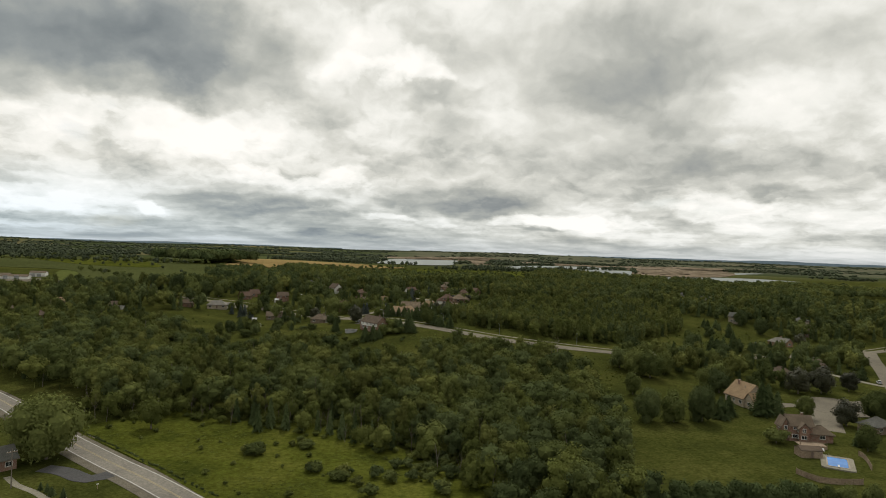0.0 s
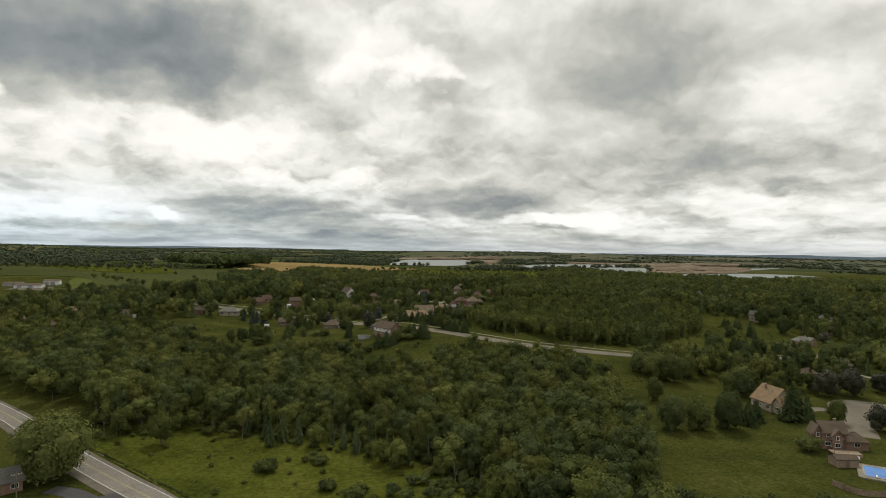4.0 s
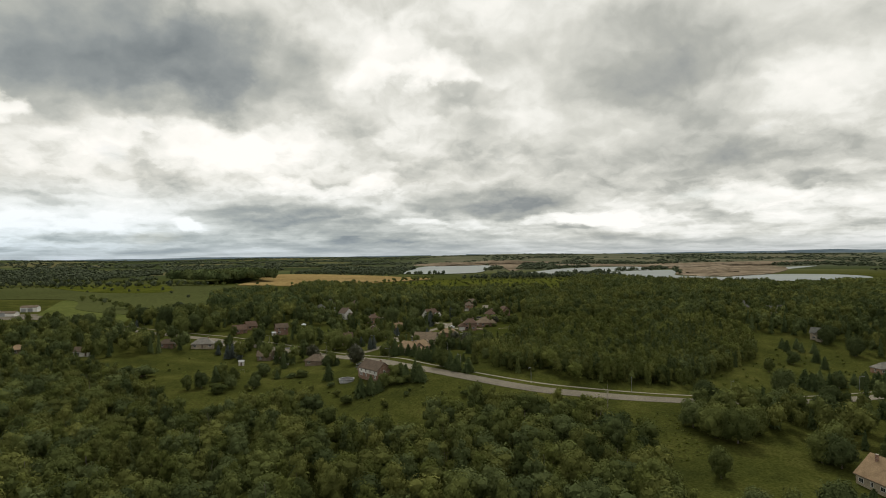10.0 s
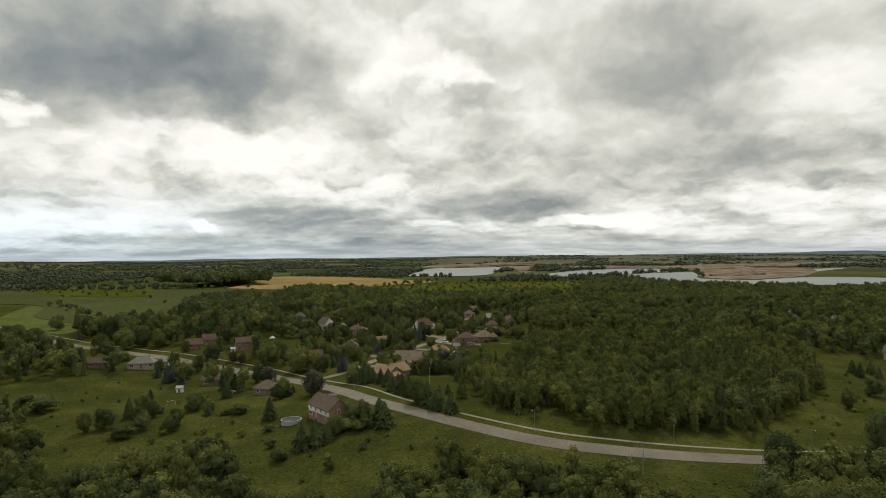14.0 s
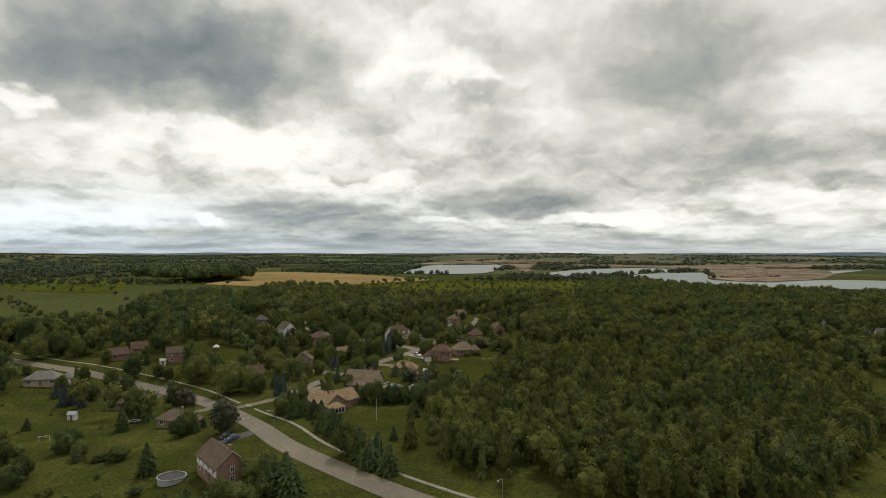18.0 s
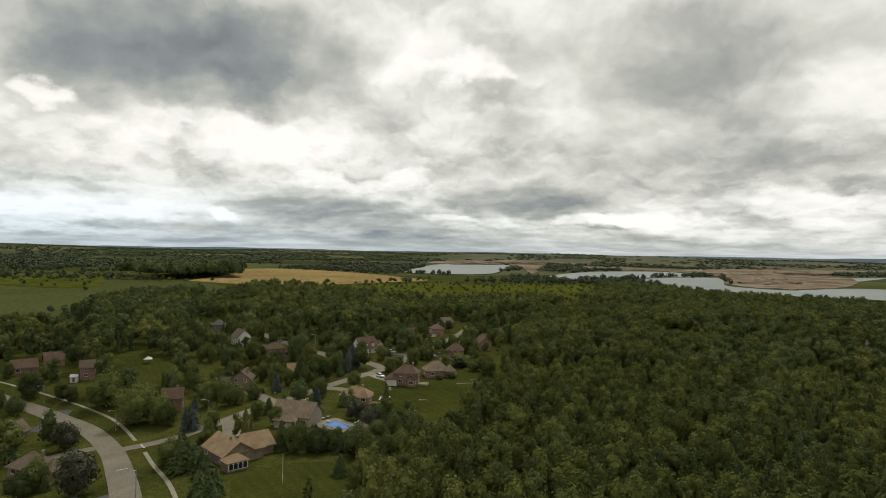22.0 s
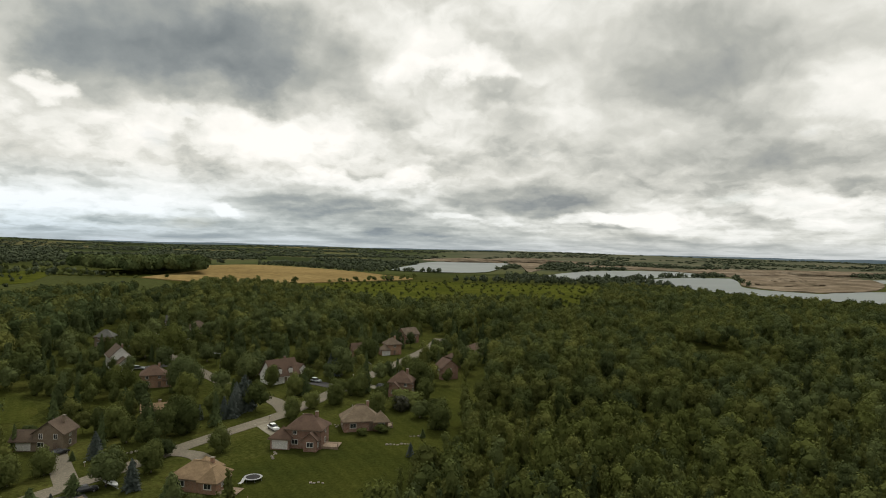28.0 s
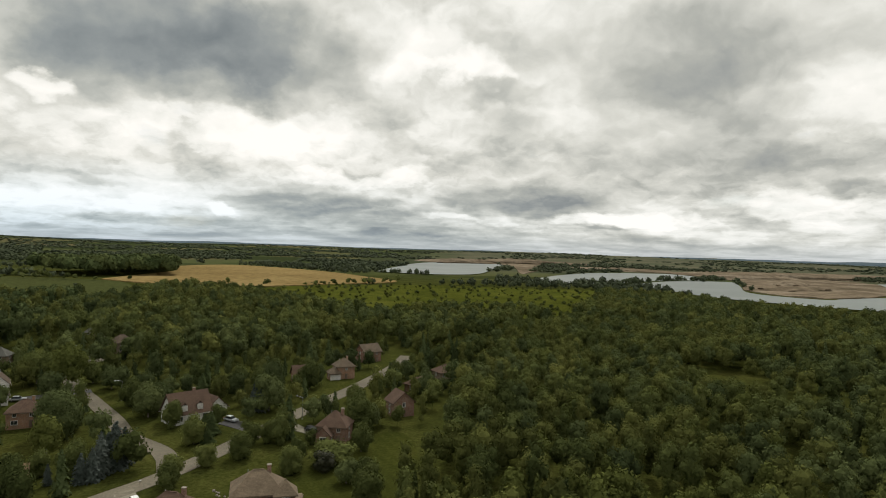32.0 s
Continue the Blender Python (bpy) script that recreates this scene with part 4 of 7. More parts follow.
def part(name, bm, mat, parent, label="", smooth_shade=False):
    me = bpy.data.meshes.new(name)
    bm.to_mesh(me)
    bm.free()
    me.materials.append(mat)
    if smooth_shade:
        me.polygons.foreach_set("use_smooth", [True] * len(me.polygons))
    ob = new(name, me)
    ob.parent = parent
    return tagged(ob, label)


def share(name, me, parent, m, label=""):
    ob = new(name, me)
    ob.parent = parent
    ob.matrix_basis = m
    return tagged(ob, label)


def box(bm, x, y, z, sx, sy, sz, bevel=0.0):
    """A box centred at x, y with its foot at z."""
    r = bmesh.ops.create_cube(bm, size=1.0, matrix=Matrix.Translation((x, y, z + sz / 2)) @ Matrix.Diagonal((sx, sy, sz, 1)))
    if bevel:
        es = list({e for v in r["verts"] for e in v.link_edges})
        bmesh.ops.bevel(bm, geom=es, offset=bevel, segments=2, affect="EDGES")
    return bm


def tube(bm, a, b, r0, r1=None, n=8):
    a, b = Vector(a), Vector(b)
    m = Matrix.Translation((a + b) / 2) @ (b - a).to_track_quat("Z", "Y").to_matrix().to_4x4()
    bmesh.ops.create_cone(bm, cap_ends=True, segments=n, radius1=r0, radius2=r0 if r1 is None else r1, depth=(b - a).length, matrix=m)
    return bm


def thing(name, x, y, ang, label, category, group="", lift=0.0):
    e = new(name)
    e.location, e.rotation_euler = (x, y, float(gz(x, y)) + lift), (0, 0, radians(ang))
    return tagged(e, label, category, group)


def poly_mesh(bm, verts, faces):
    vs = [bm.verts.new(v) for v in verts]
    for f in faces:
        bm.faces.new([vs[i] for i in f])
    return bm


def solid(bm, thick):
    """Gives the open sheet bm its thickness downwards."""
    r = bmesh.ops.extrude_face_region(bm, geom=bm.faces[:])
    for v in r["geom"]:
        if isinstance(v, bmesh.types.BMVert):
            v.co.z -= thick
    bmesh.ops.recalc_face_normals(bm, faces=bm.faces[:])
    return bm


def roof_block(bm, cx, cy, l, w, h, rise, kind, along, over=0.5):
    """A hipped or gabled roof over a block; along: the ridge's direction."""
    a, b = (l / 2 + over, w / 2 + over) if along == "x" else (w / 2 + over, l / 2 + over)
    drop = rise * over / (b - over)
    r = a if kind == "gable" else max(a - b * 1.0, 0.02)
    pts = [(-a, -b, h - drop), (a, -b, h - drop), (a, b, h - drop), (-a, b, h - drop), (-r, 0, h + rise), (r, 0, h + rise)]
    if along == "y":
        pts = [(-y, x, z) for x, y, z in pts]
    fs = [(0, 1, 5, 4), (2, 3, 4, 5)] + ([(1, 2, 5), (3, 0, 4)] if kind == "hip" else [])
    poly_mesh(bm, [(cx + x, cy + y, z + 0.16) for x, y, z in pts], fs)
    return solid(bm, 0.2)


def wall_block(bm, cx, cy, l, w, h, rise, kind, along):
    box(bm, cx, cy, -1.2, l, w, h + 1.2)
    if kind == "gable":
        a, b = (l / 2, w / 2) if along == "x" else (w / 2, l / 2)
        pts = [(-a, -b, h), (-a, b, h), (-a, 0, h + rise), (a, -b, h), (a, b, h), (a, 0, h + rise)]
        if along == "y":
            pts = [(-y, x, z) for x, y, z in pts]
        poly_mesh(bm, [(cx + x, cy + y, z) for x, y, z in pts], [(0, 2, 1), (3, 4, 5), (0, 1, 4, 3), (0, 3, 5, 2), (1, 2, 5, 4)])
    return bm


def fascia_block(bm, cx, cy, l, w, h, rise, along, side, over=0.52):
    z = h - rise * over / ((w if along == "x" else l) / 2) - 0.12
    if along == "x":
        return box(bm, cx, cy + side * (w / 2 + over), z, l + 2 * over, 0.06, 0.2)
    return box(bm, cx + side * (l / 2 + over), cy, z, 0.06, w + 2 * over, 0.2)


def ring_mesh(name, w, h, bar, depth, mat, cross=True):
    """A window frame standing in the x-z plane, facing -y."""
    bm = bmesh.new()
    for x, z, sx, sz in ((0, 0, w, bar), (0, h - bar, w, bar), (-w / 2 + bar / 2, 0, bar, h), (w / 2 - bar / 2, 0, bar, h)) + (((0, 0, bar * 0.6, h), ) if cross else ()):
        box(bm, x, 0, z, sx, depth, sz)
    me = bpy.data.meshes.new(name)
    bm.to_mesh(me)
    bm.free()
    me.materials.append(mat)
    return me


def slab_mesh(name, w, h, depth, mat, grooves=0):
    bm = bmesh.new()
    box(bm, 0, 0, 0, w, depth, h)
    for k in range(grooves):
        box(bm, 0, -depth / 2 - 0.01, h * (k + 0.12) / grooves, w * 0.94, 0.03, h / grooves * 0.76)
    me = bpy.data.meshes.new(name)
    bm.to_mesh(me)
    bm.free()
    me.materials.append(mat)
    return me


WINDOW = {"wide": (1.7, 1.25), "tall": (1.0, 1.35), "small": (0.8, 0.8)}
FRAMES = {k: ring_mesh("window_frame", w, h, 0.11, 0.12, M["trim"]) for k, (w, h) in WINDOW.items()}
PANES = {k: slab_mesh("pane", w - 0.15, h - 0.15, 0.05, M["glass"]) for k, (w, h) in WINDOW.items()}
SILLS = {k: slab_mesh("sill", w + 0.2, 0.08, 0.22, M["stone"]) for k, (w, h) in WINDOW.items()}
DOOR = slab_mesh("door", 1.0, 2.05, 0.08, M["brown_trim"])
KNOB = slab_mesh("door_handle", 0.06, 0.16, 0.08, M["chrome"])
GARAGE = slab_mesh("garage_door", 3.9, 2.2, 0.08, M["trim"], 4)


def add_window(home, kind, m):
    f = share("window", FRAMES[kind], home, m, "white framed window")
    share("pane", PANES[kind], f, pose(0, 0.0, 0.075), "dark reflecting glass")
    share("sill", SILLS[kind], f, pose(0, -0.06, -0.08))


def house(x, y, ang, blocks, wall, roof, label, chimney=True, doors=True, group="", upper=""):
    """blocks: along-house offset, across offset, length, depth, wall height, roof rise, hip or gable, ridge along x or y, garage."""
    home = thing("house", x, y, ang, label, "house", group)
    for n, (cx, cy, l, w, h, rise, kind, along, garage) in enumerate(blocks):
        rise *= 1.06
        cx, cy, l, w = cx * SLIM, cy * SLIM, l * SLIM, w * SLIM
        part("wall", wall_block(bmesh.new(), cx, cy, l, w, h, rise, kind, along), WALLS[wall], home)
        if upper and n == 0:
            for s in (-1, 1):
                part("siding", box(bmesh.new(), cx, cy + s * (w / 2 + 0.05), h * 0.52, l + 0.06, 0.12, h * 0.46), WALLS[upper], home, "white siding on the upper floor")
        part("roof", roof_block(bmesh.new(), cx, cy, l, w, h, rise, kind, along), ROOFS[roof], home)
        for side in (-1, 1):
            part("gutter", fascia_block(bmesh.new(), cx, cy, l, w, h, rise, along, side), M["trim" if wall == "white" else "brown_trim"], home, "white gutter board" if wall == "white" else "brown gutter board")
        if kind == "hip":
            part("ridge_cap", box(bmesh.new(), cx, cy, h + rise + 0.12, *((max(l - w, 0.4), 0.3) if along == "x" else (0.3, max(w - l, 0.4))), 0.1), ROOFS[roof], home)
        for s, turn in ((-1, 0), (1, 180)):
            count = max(1, int(l / 3.4))
            for level in range(2 if h > 4.2 else 1):
                for k in range(count):
                    px = cx + (k - (count - 1) / 2) * l / count
                    if garage and s < 0 and level == 0:
                        continue
                    if n == 0 and s < 0 and level == 0 and k == count // 2 and doors:
                        d = share("door", DOOR, home, pose(px, cy - w / 2 - 0.05, 0.05), "dark front door")
                        share("door_handle", KNOB, d, pose(0.38, -0.06, 0.95))
                        continue
                    big = "tall" if level else ("wide" if k % 2 == 0 else "tall")
                    add_window(home, big, pose(px, cy + s * (w / 2 + (0.12 if upper and n == 0 and level else 0.03)), 0.95 + min(2.7, h - 2.5) * level, 0, 0, turn))
            if garage and s < 0:
                share("garage_door", GARAGE, home, pose(cx, cy - w / 2 - 0.05, 0.02), "white panelled garage door")
        for s, turn in ((-1, -90), (1, 90)):
            for level in range(2 if h > 4.2 else 1):
                add_window(home, "tall", pose(cx + s * (l / 2 + 0.03), cy, 0.95 + min(2.7, h - 2.5) * level, 0, 0, turn))
    if chimney:
        cx, cy, l, w, h, rise = blocks[0][:6]
        rise *= 1.06
        cx, cy, l, w = cx * SLIM, cy * SLIM, l * SLIM, w * SLIM
        c = part("chimney", box(bmesh.new(), cx + l * 0.22, cy + w * 0.12, h - 0.5, 0.75, 0.55, rise + 1.2), WALLS["red_brick" if wall in ("white", "beige") else wall], home)
        part("chimney_cap", box(bmesh.new(), cx + l * 0.22, cy + w * 0.12, h + rise + 0.65, 0.9, 0.7, 0.12, 0.03), M["stone"], c)
        part("vent_pipe", tube(bmesh.new(), (cx - l * 0.2, cy + w * 0.2, h), (cx - l * 0.2, cy + w * 0.2, h + rise * 0.75 + 0.5), 0.08), M["metal"], home)
    return home


SLIM = 0.73


def simple(l, w, h=2.8, rise=2.0, kind="hip", along="x", garage=False):
    return (0, 0, l, w, h, rise, kind, along, garage)


HOUSES = [
    # beside the street
    (-12.1, 350.4, -52, [(0, 0, 20, 10, 4.6, 2.8, "gable", "x", False), (-12.5, 0.5, 5, 6.5, 2.8, 1.6, "gable", "x", False)], "red_brick", "brown", "two-storey red brick house with white siding and brown roof", "white"),
    (-49, 409, -20, [(0, 0, 13, 10, 2.8, 2.6, "hip", "x", False), (8.5, 1, 7, 7, 2.7, 1.8, "hip", "x", True)], "buff_brick", "umber", "buff brick bungalow with a broad brown hipped roof", ""),
    (-85, 442, 4, [(0, 0, 11, 9, 2.8, 2.3, "gable", "x", False), (8, 2, 7, 9, 2.9, 2.6, "gable", "y", False)], "buff_brick", "umber", "buff brick bungalow with brown gables behind spruces", ""),
    (-129, 464, 12, [(0, 0, 18, 11, 2.8, 2.6, "hip", "x", False), (12, 2, 7, 7, 2.6, 1.6, "hip", "x", True)], "beige", "pale", "long beige bungalow with a pale hipped roof", ""),
    (-149, 459, 0, [simple(12, 8)], "red_brick", "brown", "small red brick bungalow among trees", ""),
    (-118.8, 503.6, 42, [simple(12, 8, rise=2.6, kind="gable")], "red_brick", "red", "red brick bungalow with a rust-red roof and white gable", ""),
    (-184, 430, 10, [simple(11, 8, kind="gable")], "white", "brown", "white cottage with a brown gable roof", ""),
    (-222, 468, 100, [simple(13, 9)], "buff_brick", "tan", "buff brick bungalow with a tan roof", ""),
    (-238, 532, 50, [simple(13, 8)], "white", "grey", "white bungalow with a grey roof", ""),
    (-224, 436, 40, [simple(13, 9)], "buff_brick", "tan", "low buff house with a wide tan roof", ""),
    (-209, 384, 70, [simple(14, 9)], "red_brick", "brown", "brown-roofed brick bungalow by the wood", ""),
    (-232, 398, 60, [simple(13, 9)], "red_brick", "umber", "brick house with an umber roof", ""),
    # along the lane
    (2, 407, -45, [(0, 0, 16, 11, 2.8, 2.6, "gable", "x", False), (-1, 9.5, 11, 10, 2.7, 2.4, "gable", "y", True), (3, 4.5, 9, 9, 3.3, 2.6, "gable", "y", False)], "buff_brick", "tan", "low tan-roofed bungalow with arched sunroom windows", ""),
    (10.4, 443.5, -15, [(-1.2, 0, 17.5, 11, 3.2, 3.3, "gable", "x", False), (-2, -7, 9, 5, 2.5, 1.3, "hip", "x", False), (-4, 6.5, 9, 7, 2.8, 2.2, "gable", "y", True)], "beige", "fawn", "large buff brick house with a steep brown roof beside a pool", ""),
    (23.6, 470.3, -8, [(-0.5, 0, 13.4, 9, 2.9, 2.2, "hip", "x", False), (-2, 5, 6.5, 7, 2.8, 1.9, "hip", "y", False), (4.5, -1.5, 5, 7, 2.8, 1.8, "hip", "y", False)], "orange_brick", "tan", "orange brick bungalow with a wide tan roof", ""),
    (38.9, 497.0, -4, [(0, 0, 12, 9, 4.9, 2.4, "hip", "x", False), (-7.5, -3, 6.5, 6.5, 2.8, 1.8, "hip", "x", True), (3, -5.5, 4.5, 3, 3.0, 1.3, "gable", "y", False)], "red_brick", "red", "two-storey red brick house with a hipped brown roof", ""),
    (49.5, 511.5, 18, [(0, 0, 13, 10, 3.0, 3.0, "hip", "x", False), (7, -3.5, 5, 5, 2.9, 1.8, "hip", "y", False)], "red_brick", "fawn", "brick bungalow with a tall brown hipped roof", ""),
    (-40.8, 468.8, 20, [(0, 0, 9, 8, 4.8, 2.6, "gable", "x", False), (-7, -1, 6, 6, 2.7, 2.0, "gable", "x", True)], "red_brick", "red", "red brick house with a reddish gable roof", ""),
    (-27, 500, 4, [(0, 0, 10, 9, 4.6, 2.6, "gable", "y", False), (-8.5, -1.5, 8, 6, 2.7, 1.8, "gable", "x", True)], "buff_brick", "brown", "buff house with a brown roof and attached garage", ""),
    (-90, 503, 25, [simple(11, 8, 4.8, 2.2, "gable")], "red_brick", "brown", "two-storey brick house with a brown roof", ""),
    (-115, 517, 40, [simple(10, 8, rise=2.6, kind="gable")], "orange_brick", "red", "small orange brick house with a red-brown roof", ""),
    (-33, 563, 25, [(0, 0, 11, 9, 4.6, 2.4, "hip", "x", False), (7, -2, 5, 6, 2.8, 1.8, "hip", "x", False)], "orange_brick", "red", "orange brick house with hipped rust-brown roof", ""),
    (-11.6, 520.7, 30, [(0, 0, 9, 8, 2.9, 2.6, "gable", "x", False), (7, -1, 6, 5.5, 2.7, 1.8, "gable", "x", False)], "orange_brick", "tan", "small orange brick house with a tan roof among trees", ""),
    (-57, 583, -52, [(0, 0, 14, 10, 4.8, 3.4, "gable", "x", False), (10.5, 1, 8, 7, 2.7, 2.0, "gable", "x", True)], "white", "brown", "white two-storey house with a brown roof", ""),
    (-84, 621, 12, [simple(10, 8, 4.8, 2.4)], "buff_brick", "grey", "buff house with a grey hipped roof by the conifers", ""),
    (-59, 661, 60, [simple(11, 9, 4.8, 2.6)], "buff_brick", "brown", "two-storey house with a brown roof at the turning circle", ""),
    (-85, 685, 14, [simple(11, 8, 4.8, 2.4)], "buff_brick", "grey", "grey-roofed house deep among trees", ""),
    (11.5, 566, 48, [(0, 0, 15, 11, 3.0, 4.6, "gable", "x", False), (11.5, 1.5, 8, 8, 2.7, 2.6, "gable", "y", True)], "white", "red", "white gabled cottage with a red-brown dormer roof", ""),
    (57, 550, -6, [(0, 0, 10, 9, 4.6, 2.6, "hip", "x", False), (-2, -5.5, 5, 4, 2.9, 1.6, "gable", "y", False)], "red_brick", "red", "brick house with a dark brown hipped roof", ""),
    (71, 577, 30, [simple(9, 8, 4.4, 2.6, "gable", "y")], "red_brick", "red", "tall narrow brick house with a brown gable", ""),
    (75, 609, 48, [simple(12, 9)], "red_brick", "red", "red-roofed brick bungalow near the wood", ""),
    (84, 634, 34, [simple(14, 9)], "buff_brick", "red", "low brick house with a rust-red roof below tall trees", ""),
    (45, 626, 30, [(0, 0, 9, 8, 4.9, 2.2, "hip", "x", False), (-6, -2, 5, 6, 2.7, 1.6, "hip", "x", True)], "orange_brick", "umber", "two-storey orange brick house with a hipped roof", ""),
    (49, 662, 45, [simple(12, 9, 4.6, 2.6, "gable")], "red_brick", "umber", "two-storey brick house at the lane's end", ""),
    (31, 617, 28, [simple(8, 7, 3.0, 2.6, "gable")], "orange_brick", "red", "small red-roofed cottage among garden trees", ""),
    # round the crescent
    (131, 197, -10, [(0, 0, 10, 8, 5.2, 2.4, "gable", "x", False), (-6.2, -0.5, 3, 6, 5.0, 2.0, "gable", "y", False), (9, -0.5, 9, 7, 2.8, 1.8, "hip", "x", False), (0.5, -4.8, 4, 2.5, 4.6, 1.4, "gable", "y", False)], "red_brick", "umber", "two-storey red brick house with a deck and garage wing", ""),
    (138, 240, 98, [(0, 0, 15, 14, 3.3, 4.6, "gable", "x", False), (-10.5, 1.0, 8, 10, 2.7, 2.8, "gable", "y", True)], "beige", "tan", "beige house with tan gable roofs", ""),
    (180, 285, 6, [simple(11, 8)], "red_brick", "brown", "low brick house with a dark brown roof", ""),
    (207, 302, 20, [(0, 0, 15, 9, 2.8, 2.2, "gable", "x", False), (-6, -4, 5, 5, 2.8, 1.8, "gable", "y", False)], "buff_brick", "umber", "long buff bungalow with a skylit brown roof", ""),
    (165, 206, 20, [simple(12, 9)], "buff_brick", "grey", "house with a grey hipped roof among spruces", ""),
    (241, 384, 6, [(0, 0, 14, 9, 3.0, 2.2, "hip", "x", False), (5, -4, 6, 6, 2.9, 2.0, "gable", "y", False)], "orange_brick", "pale", "orange brick house with pale roof panels", ""),
    (253, 457, -50, [(0, 0, 12, 8, 4.6, 2.6, "gable", "x", False), (2, -5, 5, 5, 4.2, 2.2, "gable", "y", False)], "beige", "grey", "pale two-storey gabled house by conifers", ""),
    (272, 553, 16, [simple(14, 9, 4.8, 2.6)], "beige", "grey", "grey-roofed house half hidden in the woods", ""),
    (259, 563, -8, [simple(12, 9, 4.8, 2.8)], "buff_brick", "grey", "grey-roofed house at the edge of the woods", ""),
    (284, 553, -8, [simple(10, 8, 4.8, 2.6, "gable")], "white", "grey", "white house glimpsed between trees", ""),
    (252, 590, 10, [simple(9, 8, 4.8, 2.6, "gable")], "white", "grey", "white gabled house in a woodland clearing", ""),
    (278, 602, 10, [simple(11, 8, 4.8, 2.4)], "beige", "grey", "beige house in a woodland clearing", ""),
    (284, 418, 40, [simple(13, 9, 4.8, 2.4)], "red_brick", "brown", "brick house beside the far bend of the street", ""),
    (295, 444, 20, [simple(12, 9, 4.8, 2.4)], "beige", "grey", "beige house behind roadside trees", ""),
    (-98, 161, 50, [(0, 0, 14, 9, 2.9, 2.2, "gable", "x", False)], "red_brick", "grey", "brick bungalow with a grey-green roof by the highway", ""),
]
for x, y, ang, blocks, wall, roof, label, upper in HOUSES:
    house(x, y, ang, blocks, wall, roof, label, chimney=len(blocks) > 1, group="suburban houses", upper=upper)


def dormer(x, y, ang, px):
    d = thing("dormer", x, y, ang, "small white dormer on the red-brown roof", "dormer")
    part("cheek", box(bmesh.new(), px, -2.9, 3.4, 1.5, 1.8, 1.5), WALLS["white"], d)
    part("dormer_roof", roof_block(bmesh.new(), px, -2.6, 1.5, 1.7, 4.9, 0.7, "gable", "y", 0.15), ROOFS["red"], d)
    f = share("window", FRAMES["small"], d, pose(px, -3.43, 3.8), "white framed dormer window")
    share("pane", PANES["small"], f, pose(0, 0, 0.075))


for px in (-2.2, 2.2):
    dormer(11.5, 566, 48, px)

# sunroom glazing of the tan bungalow
sun_room = thing("sunroom", 7.9, 396.9, 45, "arched white sunroom built onto the tan bungalow", "sunroom")
part("frame_wall", box(bmesh.new(), 0, 1.7, -1, 5.2, 3.6, 3.2, 0.03), WALLS["buff_brick"], sun_room, "tan brick wall")
part("roof", roof_block(bmesh.new(), 0, 1.7, 5.2, 3.6, 2.2, 1.2, "hip", "x", 0.3), ROOFS["tan"], sun_room, "tan shingle roof")
part("frame", box(bmesh.new(), 0, -0.12, 0.35, 4.9, 0.08, 1.8), M["trim"], sun_room, "white window frame")
for k in range(4):
    bm = box(bmesh.new(), -1.74 + 1.16 * k, -0.18, 0.5, 0.92, 0.06, 0.95)
    tube(bm, (-1.74 + 1.16 * k, -0.21, 1.45), (-1.74 + 1.16 * k, -0.15, 1.45), 0.46, n=16)
    part("pane", bm, M["glass"], sun_room, "dark arched glass")

# ---- farm ----
for x, y, ang, l, w, h, label in ((-366, 672, 14, 14, 10, 4.2, "pale steel farm shed with a shallow roof"), (-363, 628, 8, 24, 9, 2.6, "long low grey farm shed"), (-388, 646, 10, 18, 9, 2.6, "low tan farm building")):
    barn = thing("farm_shed", x, y, ang, label, "farm building", "farm buildings")
    part("wall", wall_block(bmesh.new(), 0, 0, l, w, h, 1.6, "gable", "x"), WALLS["beige" if "tan" in label else "white"], barn)
    part("roof", roof_block(bmesh.new(), 0, 0, l, w, h, 1.6, "gable", "x", 0.3), ROOFS["umber"] if "low" in label else M["white_roof"], barn, "weathered brown roof" if "low" in label else "sheet metal roof")
    for k in (-0.3, 0.1):
        part("sliding_door", box(bmesh.new(), k * l, -w / 2 - 0.06, 0, 4, 0.1, 3.4), M["metal"], barn, "large grey sliding door")
tagged(sheet("farm_yard", [(-370, 600), (-310, 592), (-300, 612), (-330, 640), (-372, 640)], 0.08, M["gravel"], cell=8), "pale gravel farm yard", "yard", kind="structure")

# ---- garden trees ----
SOUTH_SLOPE = [(-129, 382, 5.9, "k"), (-141, 391, 3.7, "k"), (-97, 355, 7.1, "b"), (-92, 359, 7.4, "b"), (-90, 372, 10.3, "s"), (-84, 368, 5.6, "b"), (-83, 381, 2.8, "k"), (-70, 382, 6.4, "b"), (-67, 355, 5.8, "b"), (-81, 349, 4.2, "k"), (-100, 410, 5.6, "s"), (-146, 458, 7.5, "s"), (-143, 474, 4.5, "b"), (-170, 467, 8.5, "s"), (-168, 471, 5.5, "s"), (-246, 581, 10.7, "b"), (-201, 531, 5.7, "u"), (-61, 373, 5.8, "s"), (-49, 372, 3.5, "k"), (-55, 372, 1.8, "k"), (-34, 358, 10.7, "s"), (-39, 395, 7.5, "b"), (-66, 407, 11.4, "s"), (-69, 427, 9.3, "s"), (-46, 336, 2.9, "k"), (-49, 336, 3.3, "k"), (-58, 336, 2.7, "k"), (-62, 376, 5.2, "b"), (-71, 388, 6.0, "b"), (-82, 374, 6.7, "b"), (-91, 384, 7.1, "b"), (-78, 357, 5.8, "b"), (-68, 361, 6.2, "b")]
